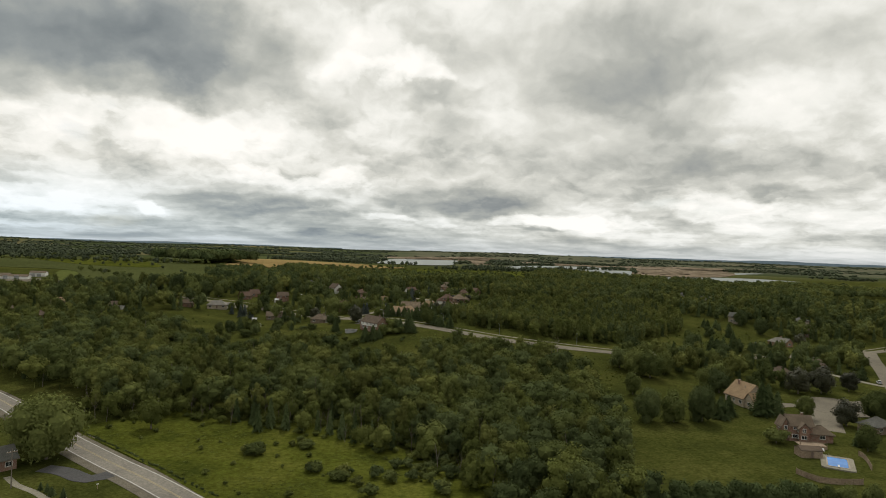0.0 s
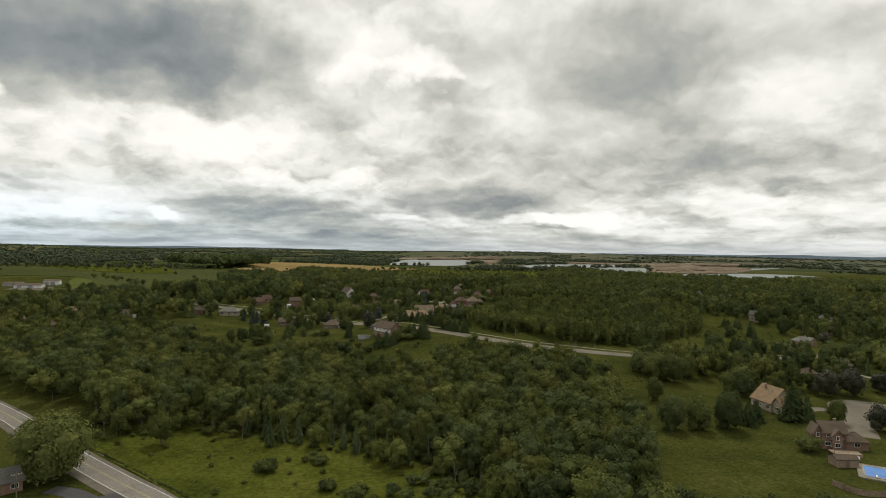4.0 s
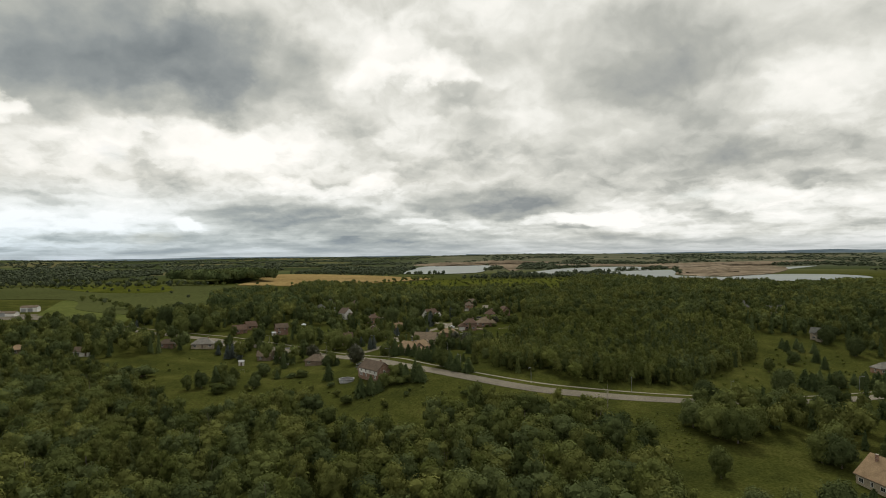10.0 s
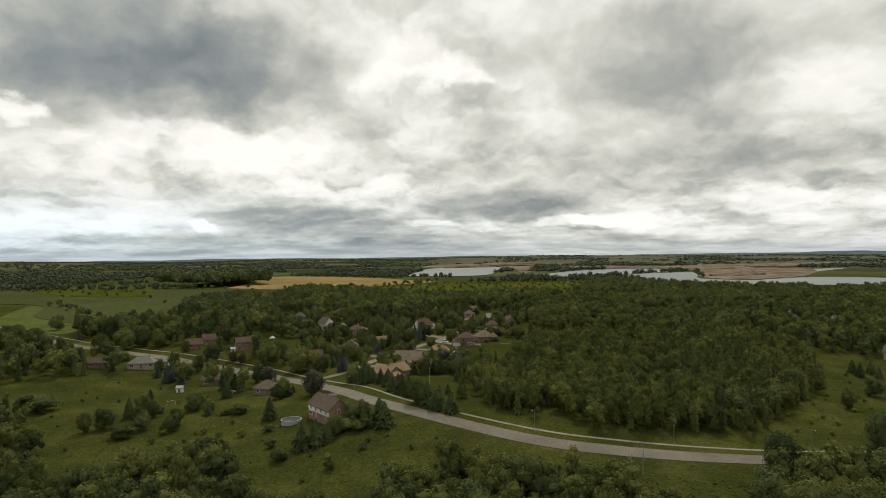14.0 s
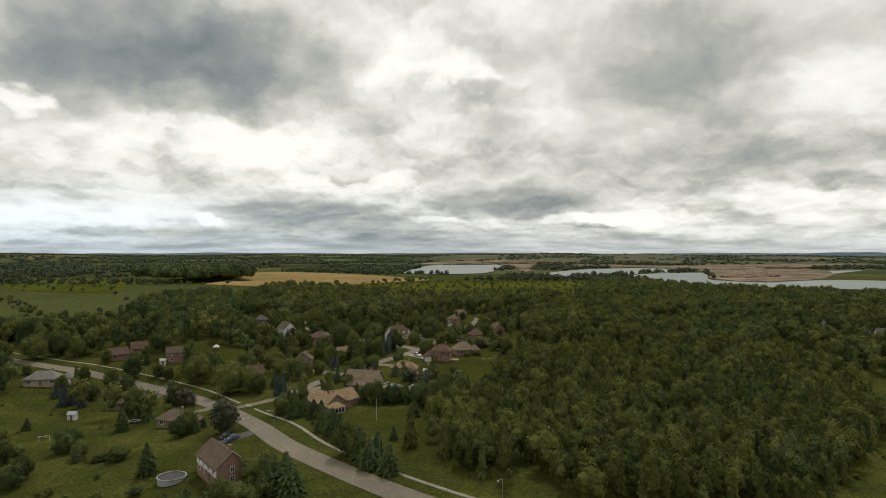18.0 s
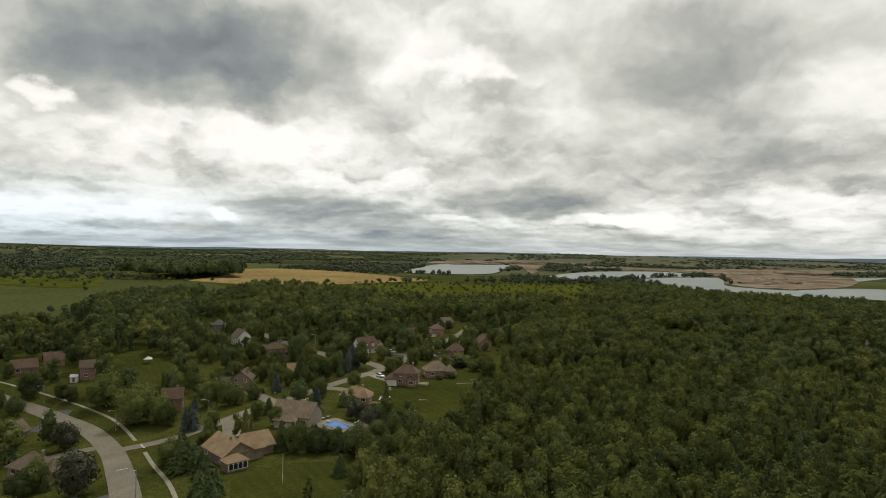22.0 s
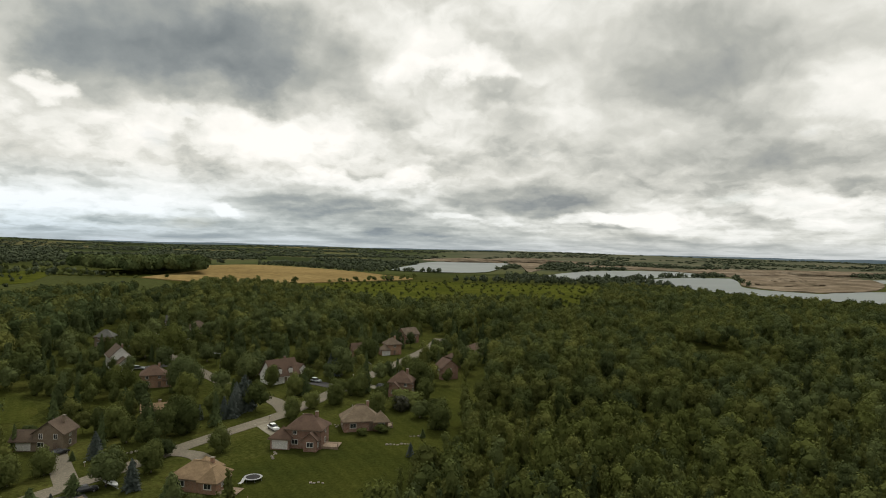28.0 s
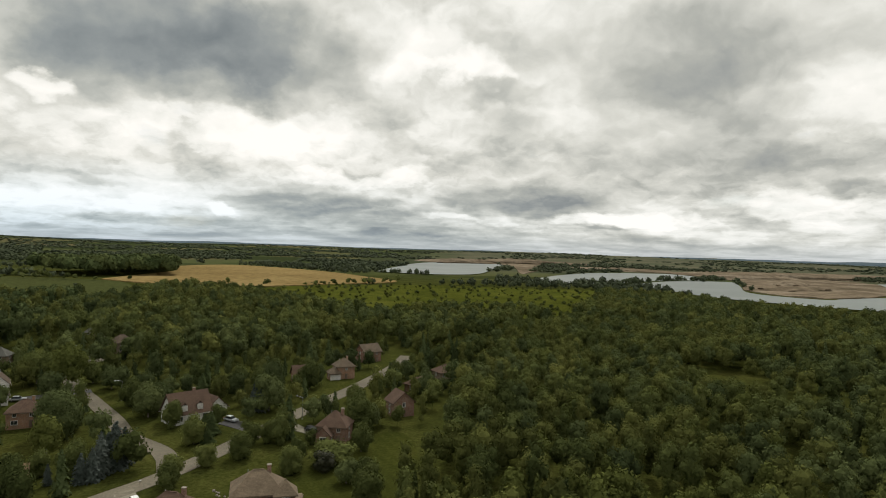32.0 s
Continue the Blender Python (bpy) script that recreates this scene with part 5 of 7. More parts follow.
WEST_GARDENS = [(-219, 500, 17.6, "b"), (-202, 490, 15.4, "b"), (-223, 491, 6.9, "b"), (-211, 459, 12.5, "b"), (-196, 459, 7.8, "b"), (-186, 459, 10.9, "s"), (-201, 544, 13.7, "b"), (-178, 529, 18.9, "b"), (-166, 490, 10.1, "b"), (-156, 498, 12.1, "b"), (-150, 507, 12.4, "b"), (-140, 506, 10.6, "b"), (-67, 473, 12.5, "b"), (-46, 454, 13.0, "b"), (-88, 480, 5.7, "b"), (-99, 479, 9.5, "b"), (-100, 463, 9.0, "b"), (-37, 452, 9.0, "b"), (-29, 456, 6.0, "s"), (-114, 467, 7.6, "b"), (-117, 456, 7.3, "b")]
POOL_HOUSE = [(-16, 328, 9.9, "s"), (-12, 329, 10.1, "s"), (-9, 331, 7.1, "s"), (-7, 335, 6.3, "b"), (2, 339, 9.8, "s"), (6, 341, 10.3, "s"), (0, 346, 5.6, "b"), (-31, 346, 2.1, "k"), (-21, 321, 3.4, "k"), (-42, 321, 9.3, "s"), (-38, 322, 9.4, "s"), (-45, 314, 9.9, "b"), (-35, 319, 7.4, "s"), (-5, 338, 3.6, "k"), (-0, 336, 3.2, "k"), (-9, 336, 3.0, "k"), (-7, 352, 3.3, "k"), (2, 338, 3.5, "k"), (8, 337, 10.2, "s"), (-9, 332, 6.4, "s"), (-49, 373, 3.1, "k"), (-54, 373, 2.3, "k")]
STREET_ROW = [(13, 414, 7.5, "s"), (18, 412, 8.0, "b"), (22, 415, 9.0, "s"), (28, 416, 8.0, "s"), (33, 413, 8.0, "b"), (37, 408, 7.5, "b"), (37, 424, 7.0, "b"), (41, 430, 7.0, "b"), (41, 409, 7.5, "b"), (44, 416, 7.0, "b"), (32, 397, 6.5, "s"), (-11, 410, 8.6, "s"), (-6, 397, 11.9, "s"), (-12, 404, 6.5, "b"), (7, 377, 8.5, "s"), (11, 372, 9.2, "s"), (14, 366, 9.8, "s"), (-11, 411, 7.5, "s"), (-3, 398, 8.5, "s"), (1, 393, 8.0, "s"), (9, 381, 7.5, "s"), (17, 356, 8.6, "b"), (21, 353, 10.7, "s"), (24, 348, 9.0, "s"), (29, 345, 8.8, "s"), (4.5, 387, 8.7, "s"), (28, 368, 5.0, "s"), (25, 356, 7.8, "s"), (20, 354, 7.7, "b"), (19, 418, 6.2, "s"), (23, 413, 6.4, "b"), (26, 416, 6.0, "b"), (31, 419, 4.6, "b"), (36, 416, 4.9, "b"), (38, 423, 6.2, "b"), (12, 430, 5.1, "s"), (34, 441, 7.0, "b"), (4, 440, 6.1, "b"), (3, 453, 5.2, "u"), (3, 471, 7.5, "b"), (9, 478, 7.0, "b"), (-3, 456, 7.0, "s"), (-5, 450, 6.0, "b"), (20, 464, 7.0, "s"), (27, 448, 6.0, "d"), (33, 438, 6.5, "d"), (40, 440, 6.0, "b"), (32, 456, 3.6, "b"), (26, 461, 2.2, "k"), (-1, 431, 6.5, "s"), (9, 429, 6.0, "s")]
CORNER = [(-25, 388, 10.2, "d"), (-55, 431, 8.6, "d"), (-63, 440, 5.9, "b"), (-93, 463, 6.5, "b"), (-40, 390, 5.8, "b"), (-36, 394, 5.1, "s"), (-36, 400, 4.3, "s"), (-77, 436, 5.7, "s"), (-74, 437, 4.7, "s"), (-115, 450, 6.1, "u"), (-107, 442, 8.8, "u"), (-105, 445, 8.9, "u"), (-100, 442, 8.8, "u"), (-101, 451, 6.1, "b"), (-114, 467, 6.7, "b"), (-82, 477, 5.8, "b"), (-106, 498, 5.1, "b"), (-101, 483, 7.2, "s"), (-120, 496, 6.4, "b"), (-2, 347, 5.7, "b"), (1, 350, 5.1, "s"), (-3, 345, 5.9, "b")]
LANE_WEST = [(-37, 505, 4.2, "b"), (-15, 478, 6.1, "b"), (-10, 489, 6.5, "u"), (-12, 493, 4.7, "u"), (-15, 488, 3.2, "s"), (-1, 466, 5.7, "s"), (2, 477, 5.6, "b"), (10, 468, 6.5, "u"), (6, 485, 5.2, "b"), (7, 489, 4.0, "b"), (19, 491, 6.2, "b"), (-2, 514, 9.1, "b"), (4, 507, 8.9, "b"), (-20, 558, 9.5, "b"), (-17, 558, 8.5, "b"), (5, 524, 8.1, "b"), (-43, 556, 8.4, "l"), (-38, 554, 8.3, "l"), (-16, 508, 8.6, "b"), (-9, 501, 7.0, "b"), (-23, 513, 7.3, "b"), (-8, 511, 4.4, "b")]
LANE_CORNER = [(-15.8, 551, 14.5, "b"), (-20, 556, 12.0, "b"), (-43, 598, 15.0, "l"), (-39, 548, 9.5, "l"), (-44, 544, 8.5, "l"), (-61, 542, 7.1, "b"), (-57, 543, 7.2, "b"), (-57, 551, 7.4, "b"), (-57, 558, 5.8, "s"), (-55, 600, 11.6, "b"), (-9, 536, 11.0, "l"), (-31, 464, 5.5, "u"), (-21, 440, 8.0, "u"), (-23, 439, 7.8, "u"), (-33, 448, 7.6, "b"), (-29, 471, 9.1, "b"), (-22, 470, 9.0, "b"), (-19, 472, 6.7, "b")]
LANE_EAST = [(29, 519, 6.5, "b"), (37, 545, 5.6, "b"), (44, 545, 7.5, "b"), (52, 532, 6.2, "b"), (28, 575, 8.6, "u"), (30, 575, 9.7, "u"), (6, 590, 10.3, "s"), (24, 552, 7.8, "s"), (22, 553, 6.8, "s"), (32, 576, 10.8, "b"), (17, 590, 8.0, "b"), (52, 546, 3.8, "b"), (60, 533, 5.3, "k"), (65, 522, 5.0, "b"), (71, 512, 7.9, "b"), (69, 522, 5.8, "b"), (67, 505, 3.0, "s"), (65, 491, 3.4, "u"), (56, 508, 2.3, "k"), (51, 505, 2.0, "k"), (64, 561, 7.5, "b"), (62, 556, 9.9, "b"), (76, 599, 7.1, "b"), (55, 590, 5.7, "b"), (37, 605, 9.8, "b"), (65, 624, 7.8, "b")]
BLUE_GROUP = [(11, 521, 7.1, "u"), (11, 524, 9.7, "u"), (11, 527, 8.7, "u"), (12, 528, 10.6, "u"), (13, 530, 8.9, "u"), (11, 535, 6.6, "u"), (9, 520, 6.4, "u"), (2, 520, 4.6, "u"), (-4, 526, 5.9, "b"), (-23, 575, 4.1, "s"), (23, 544, 7.1, "b"), (26, 545, 5.7, "s")]
LAST_GARDENS = [(30, 515, 6.4, "b"), (32, 529, 5.1, "b"), (38, 534, 6.7, "b"), (41, 546, 5.8, "b"), (52, 526, 6.3, "b"), (59, 528, 4.5, "d"), (59, 574, 7.7, "b"), (65, 609, 7.1, "b"), (69, 629, 6.6, "b"), (65, 542, 7.1, "b"), (-38, 604, 7.9, "b"), (-28, 598, 7.6, "b"), (-1, 569, 9.7, "b"), (-12, 580, 8.6, "b"), (0, 575, 8.4, "b"), (11, 558, 7.7, "b"), (17, 593, 9.4, "b"), (24, 594, 9.5, "b"), (27, 595, 11.4, "b")]
CRESCENT_TREES = [(108, 215, 12.8, "b"), (117, 219, 10.5, "s"), (122, 223, 9.6, "s"), (135, 224, 16.1, "s"), (140, 228, 14.2, "s"), (147, 252, 8.4, "b"), (141, 224, 11.8, "s"), (150, 221, 8.5, "b"), (159, 212, 8.8, "d"), (170, 256, 10.3, "d"), (181, 257, 11.6, "d"), (197, 262, 8.1, "d"), (219, 283, 8.8, "s"), (121, 192, 4.6, "k"), (88, 214, 11.6, "b"), (97, 213, 10.4, "b"), (147, 190, 7.4, "s"), (146, 185, 8.0, "b"), (176, 219, 11.7, "b"), (135, 255, 9.7, "b"), (132, 260, 9.9, "b")]
HEDGE_ROW = [(66, 140, 7.0, "p"), (72, 141, 6.7, "p"), (75, 140, 6.3, "p"), (80, 141, 6.7, "p"), (84, 141, 6.3, "p"), (89, 141, 5.7, "p"), (93, 142, 6.5, "p"), (98, 142, 6.1, "p"), (101, 140, 5.8, "b"), (106, 140, 6.1, "b"), (114, 142, 5.5, "b"), (59, 144, 7.5, "p")]
EAST_FIELD = [(178, 341, 10.2, "s"), (184, 345, 10.4, "s"), (192, 344, 7.1, "b"), (203, 345, 8.7, "s"), (207, 343, 9.3, "s"), (216, 348, 7.1, "s"), (215, 391, 8.9, "s"), (257, 387, 8.0, "d"), (218, 431, 9.0, "s"), (226, 430, 7.8, "s"), (232, 428, 8.5, "s"), (180, 301, 7.7, "s"), (193, 303, 6.9, "s"), (193, 308, 8.2, "b"), (144, 306, 9.6, "b"), (146, 298, 10.5, "b"), (109, 281, 11.9, "b"), (114, 276, 12.2, "b"), (124, 284, 10.5, "b"), (105, 290, 9.6, "b"), (166, 309, 10.2, "b"), (155, 297, 9.8, "b"), (216, 321, 10.6, "b"), (221, 314, 10.5, "b"), (236, 323, 9.2, "b"), (179, 378, 7.0, "b")]
ROADSIDE = [(-89, 170, 16.9, "b"), (-98, 180, 13.6, "b"), (-79, 149, 2.4, "s"), (-77, 148, 2.6, "s"), (-75, 146, 2.6, "s"), (-72, 145, 2.8, "s"), (-73, 197, 9.7, "l"), (-37, 175, 3.3, "k"), (-24, 181, 2.5, "k"), (-34, 208, 5.7, "b"), (-19, 163, 1.5, "k"), (-13, 157, 2.6, "k"), (96, 249, 9.4, "b")]
EAST_GARDENS = [(219, 438, 8.0, "s"), (227, 437, 8.4, "s"), (221, 408, 9.2, "s"), (204, 400, 7.4, "b"), (178, 346, 10.6, "s"), (181, 344, 8.8, "s"), (189, 346, 8.9, "s"), (195, 348, 9.7, "s"), (204, 352, 7.0, "s"), (212, 356, 7.6, "s"), (220, 359, 6.8, "s"), (227, 363, 7.4, "s"), (251, 447, 12.0, "b"), (252, 422, 11.5, "b"), (200, 318, 6.5, "s"), (188, 306, 11.5, "s"), (159, 329, 12.0, "b"), (150, 318, 6.0, "s"), (117, 307, 12.0, "b"), (161, 300, 12.0, "s")]
TREE_KINDS = {
    "b": ([(broad_crown(10, w, 11, 190, 0.34, -0.05), limbs(10, w, 5)) for w in (8.2, 9.2, 7.4, 8.6)], "leaf", "tree", "leafy green broadleaf tree", "garden tree"),
    "d": ([(broad_crown(10, w, 10, 200, 0.36, -0.03), limbs(10, w, 5)) for w in (8.6, 9.4)], "leaf_dark", "tree", "dark purple-leaved maple tree", "garden tree"),
    "l": ([(broad_crown(10, w, 9, 190, 0.34, 0.12), limbs(10, w, 5)) for w in (7.6, 6.8)], "leaf_light", "tree", "pale green feathery broadleaf tree", "garden tree"),
    "s": ([(spruce_crown(10, w, 18, 18, 0.5), stem(9, 0.17, 0.04)) for w in (5.6, 6.4, 5.0)], "needle", "spruce_tree", "dark green conical spruce tree", "conifer"),
    "u": ([(spruce_crown(10, w, 18, 18, 0.5), stem(9, 0.17, 0.04)) for w in (4.6, 5.2)], "needle_blue", "spruce_tree", "silvery blue spruce tree", "conifer"),
    "g": ([(broad_crown(10, w, 16, 300, 0.24, -0.04), limbs(10, w, 7)) for w in (9.4, 8.4)], "leaf", "tree", "large spreading green broadleaf tree", "garden tree"),
    "p": ([(broad_crown(10, w, 8, 170, 0.42, 0.0), limbs(10, w, 4)) for w in (8.2, 9.2)], "needle", "pine_tree", "bushy dark green pine tree", "conifer"),
    "k": ([(broad_crown(10, 15, 7, 130, 0.7, 0.0), stem(4, 0.3, 0.1)) for _ in range(3)], "leaf", "shrub", "rounded green garden shrub", "shrub"),
}
ZONES = [("SOUTH_SLOPE", SOUTH_SLOPE, "on an open grass slope"), ("WEST", WEST_GARDENS, "among the western gardens"), ("POOL", POOL_HOUSE, "beside the brick house"), ("ROW", STREET_ROW, "in a row along the footpath"), ("CORNER", CORNER, "near the street corner"), ("LANE_W", LANE_WEST, "beside the lane"), ("LANE_C", LANE_CORNER, "near the lane's corner"), ("EAST_G", EAST_GARDENS, "among the eastern gardens"), ("LANE_E", LANE_EAST, "on a garden lawn"), ("BLUE", BLUE_GROUP, "in a planted group by the road"), ("LAST", LAST_GARDENS, "between houses and road"), ("CRESCENT", CRESCENT_TREES, "round the crescent"), ("HEDGE", HEDGE_ROW, "in a row beside the wide lawn"), ("EAST", EAST_FIELD, "along the street's edge"), ("ROADSIDE", ROADSIDE, "near the highway")]
protos = {}
for key, (shapes, mat, name, label, cat) in TREE_KINDS.items():
    protos[key] = [(soup("crown", c, M[mat if n != 1 or mat != "leaf" else "leaf_cool"]), soup("trunk", s, M["bark"])) for n, (c, s) in enumerate(shapes)]
planted = []
for zone, rows, where in ZONES:
    for x, y, h, kind in rows:
        if kind == "b" and h > 11:
            kind = "g"
        crown, trunk = protos[kind][int(rng.integers(0, len(protos[kind])))]
        name, label, cat = TREE_KINDS[kind][2:]
        t = thing(name, x, y, rng.uniform(0, 360), label + " " + where, cat, "garden trees")
        if kind in "gb" and h > 13 and zone != "ROADSIDE":
            h = 13 + 0.25 * (h - 13)
        s = h / 10
        wide = s * (max(1.0, (7 / h) ** 0.35) if kind in "bdlgp" else rng.uniform(1.08, 1.35) * (1.0 if h < 11 else 0.78))
        if kind == "s":
            s *= 0.76
        t.scale = (wide, wide, s)
        share("trunk", trunk, t, pose(0, 0, 0), "grey bark trunk")
        share("crown", crown, t, pose(0, 0, 0), "needled boughs" if kind in "sup" else "leafy crown")
        planted.append((x, y))

# ---- tree belts between the gardens ----
house_at = np.array([(h[0], h[1]) for h in HOUSES])
tree_at = np.array(planted)


def belt(name, poly, gap, kinds, mat, label, low, high, clear=9.0, tree_gap=4.0):
    x, y = scatter(poly, gap)
    p = np.stack([x, y], 1)
    ok = np.min(np.linalg.norm(p[:, None] - house_at, axis=2), 1) > clear
    ok &= np.min(np.linalg.norm(p[:, None] - tree_at, axis=2), 1) > tree_gap
    off = p[:, None] - house_at
    ok &= ~np.any((np.abs(off[..., 0]) < 6.5) & (off[..., 1] < 0) & (off[..., 1] > -12), 1)
    for line, d in ((street, 9), (aside(street, 9), 7.5), (aside(street, -14)[street[:, 0] < -60], 9), (lane, 7.5), (court, 7.5), (crescent, 7.5), (highway, 14)):
        ok &= np.min(np.linalg.norm(p[:, None] - line, axis=2), 1) > d
    for poly2 in OPEN:
        ok &= ~inside(x, y, poly2)
    x, y = x[ok], y[ok]
    n = len(x)
    return put_many(name, kinds, x, y, rng.integers(0, len(kinds), n), rng.uniform(low, high, n), rng.uniform(0, 6.3, n), mat, label, "tree belt")


GRASSY = [M["leaf_light"], M["meadow"], M["leaf_light"]]
TUFT_KINDS = [tuft(6, 0.8) for _ in range(4)] + [tuft(7, 1.1) for _ in range(2)]


def weeds(poly, gap, label, low=0.5, high=1.3):
    x, y = scatter(poly, gap, 0.9)
    keep = np.array([noise.noise(Vector((a * 0.07, b * 0.07, 2.2))) for a, b in zip(x, y)]) + rng.uniform(-0.5, 0.5, len(x)) > -0.1
    for line, d in ((street, 10), (highway, 5.6), (crescent, 5)):
        keep &= np.min(np.hypot(x[:, None] - line[:, 0], y[:, None] - line[:, 1]), 1) > d
    x, y = x[keep], y[keep]
    n = len(x)
    return put_many("tall_grass", TUFT_KINDS, x, y, rng.integers(0, len(TUFT_KINDS), n), rng.uniform(low, high, n), rng.uniform(0, 6.3, n), GRASSY, label, "grass")


OPEN = [f[1] for f in FIELDS] + [
    [(-102, 540), (-97, 562), (-74, 520), (-64, 515), (-56, 492), (-51, 476), (-74, 500), (-98, 522)], [(-56, 519), (-44, 525), (-31, 502), (-43, 498)], [(-47, 563), (-46, 582), (-26, 566), (-4, 548), (4, 530), (-2, 526), (-17, 534)], [(6, 396), (32, 396), (42, 448), (14, 454)],
    [(-45, 436), (-82, 464), (-108, 478), (-71, 484), (-59, 468), (-44, 453)], [(-74, 492), (-96, 517), (-87, 540), (-68, 537), (-60, 513)], [(150, 205), (186, 222), (200, 246), (176, 262), (150, 246), (140, 215)],
    [(128, 168), (144, 186), (130, 190), (112, 176), (108, 158), (124, 152)], [(30, 561), (9, 587), (-7, 581), (13, 560)], [(-21, 378), (-6, 378), (-16, 400), (-31, 393)], [(-60, 568), (-36, 576), (-49, 593), (-65, 584)],
    [(-29, 448), (-16, 460), (-5, 466), (-22, 480), (-35, 463)], [(2, 421), (16, 422), (22, 408), (13, 385), (2, 390)], [(15, 435), (24, 447), (34, 436), (25, 422)],
]
SUBURB_W = [(-262, 380), (-285, 440), (-262, 560), (-160, 606), (-100, 610), (-74, 565), (-47, 485), (-42, 452), (-67, 414), (-87, 432), (-130, 453), (-164, 425), (-205, 366)]
SUBURB_N = [(-101, 542), (-96, 640), (-60, 690), (20, 680), (62, 715), (92, 680), (92, 640), (84, 580), (76, 560), (60, 560), (30, 527), (-1, 474), (-34, 450), (-58, 485)]
SUBURB_S = [(-6, 385), (10, 362), (36, 348), (49, 360), (52, 426), (62, 465), (46, 470), (20, 453), (1, 437), (-14, 429)]
SUBURB_E = [(150, 262), (118, 262), (96, 232), (106, 301), (150, 307), (217, 325), (337, 380), (420, 520), (420, 680), (245, 690), (200, 640), (225, 560), (212, 513), (225, 477), (263, 439), (257, 396), (336, 366), (300, 260), (230, 200), (170, 180), (176, 214), (205, 240), (236, 291), (200, 290), (185, 262)]
belt("tree_belt", SUBURB_W, 8.4, CANOPY_KINDS, GREENS, "thick green trees between the western gardens", 0.65, 1.1, 7.5)
belt("tree_belt", SUBURB_N, 8.6, YOUNG_KINDS, GREENS, "thick green trees between houses and lane", 0.55, 1.05, 6.5)
belt("tree_belt", SUBURB_S, 6.2, YOUNG_KINDS + FIR_KINDS[:2], GREENS, "dense trees behind the pool garden", 0.6, 0.95, 9.5)
belt("tree_belt", SUBURB_E, 7.8, CANOPY_KINDS, GREENS, "thick trees round the eastern houses", 0.6, 1.0, 7.5)
belt("conifer_belt", SUBURB_W, 15, FIR_KINDS, M["needle"], "dark conifers scattered through the gardens", 0.5, 0.95)
belt("conifer_belt", SUBURB_E, 12, FIR_KINDS, M["needle"], "dark conifers scattered round the eastern houses", 0.5, 1.0)
belt("conifer_belt", SUBURB_N, 16, FIR_KINDS, M["needle"], "dark conifers scattered beside the lane", 0.5, 0.9)

# pale saplings at the wood's fringe and scrub on open ground
FRINGE = [(-118, 236), (-92, 214), (-70, 224), (-40, 213), (-6, 198), (10, 182), (34, 172), (26, 140), (12, 158), (-10, 184), (-40, 198), (-72, 208), (-92, 200)]
MID_PALE = [(87, 331), (115, 343), (141, 392), (151, 443), (140, 500), (110, 520), (90, 470), (79, 396)]


def fringe(name, poly, gap, kinds, mat, label, low, high, category="scrub"):
    x, y = scatter(poly, gap)
    ok = ~np.any([inside(x, y, f[1]) for f in FIELDS if f[3] == "lawn"], 0)
    x, y = x[ok], y[ok]
    n = len(x)
    return put_many(name, kinds, x, y, rng.integers(0, len(kinds), n), rng.uniform(low, high, n), rng.uniform(0, 6.3, n), mat, label, category)


bare = [np.concatenate([stem(h, 0.11, 0.04, 5, 0.5)] + [stem(h * 0.35, 0.05, 0.02, 4, 0.3) @ np.array([[1, 0, 0], [0, 1, 0], [0.5 * c, 0.5 * d, 1]]) + [0.1 * c, 0.1 * d, h * 0.5] for c, d in ((1, 0.2), (-0.7, 0.8), (0.1, -1))]) for h in (6.5, 7.5, 8.5)]
fringe("bare_stems", FRINGE, 9.0, bare, M["bark"], "thin pale trunks at the edge of the wood", 0.7, 1.1, "tree stems")
fringe("bare_stems", WOOD_NEAR, 15.0, bare, M["bark"], "thin pale trunks standing in the near wood", 0.9, 1.35, "tree stems")
fringe("saplings", FRINGE, 4.6, BUSH_KINDS + YOUNG_KINDS[:2], M["leaf_light"], "pale saplings and scrub at the edge of the wood", 0.45, 0.95)
fringe("saplings", MID_PALE, 8.0, YOUNG_KINDS, M["leaf_light"], "pale young trees within the wood", 0.7, 1.05)
fringe("saplings", WOOD_NEAR, 13.0, WOOD_KINDS[5:], M["leaf_light"], "pale young trees within the near wood", 0.7, 1.05)
fringe("saplings", WOOD_MID, 18.0, YOUNG_KINDS, M["leaf_light"], "lighter crowns scattered through the wood", 0.75, 1.15)
fringe("young_conifers", WOOD_NEAR, 19.0, FIR_KINDS, M["leaf_cool"], "dark young conifers in the near wood", 0.4, 0.8)
fringe("scrub", FIELDS[4][1], 15.0, BUSH_KINDS, GREENS + [M["leaf_light"]], "bushes scattered over the old field", 0.3, 1.3)
fringe("scrub", FIELDS[5][1], 12.0, BUSH_KINDS, M["leaf_light"], "low bushes in the rough meadow", 0.25, 0.6)
fringe("scrub", FIELDS[9][1], 11.0, BUSH_KINDS, M["leaf_light"], "low bushes and tufts in the rough field", 0.25, 0.55)
fringe("scrub", FIELDS[8][1], 17.0, BUSH_KINDS, M["leaf"], "small bushes on the grass slope", 0.25, 0.5)
fringe("scrub", [(20, 308), (58, 305), (90, 294), (83, 277), (58, 298), (35, 300)], 5.5, BUSH_KINDS, M["leaf_light"], "scrub below the street", 0.4, 1.0)

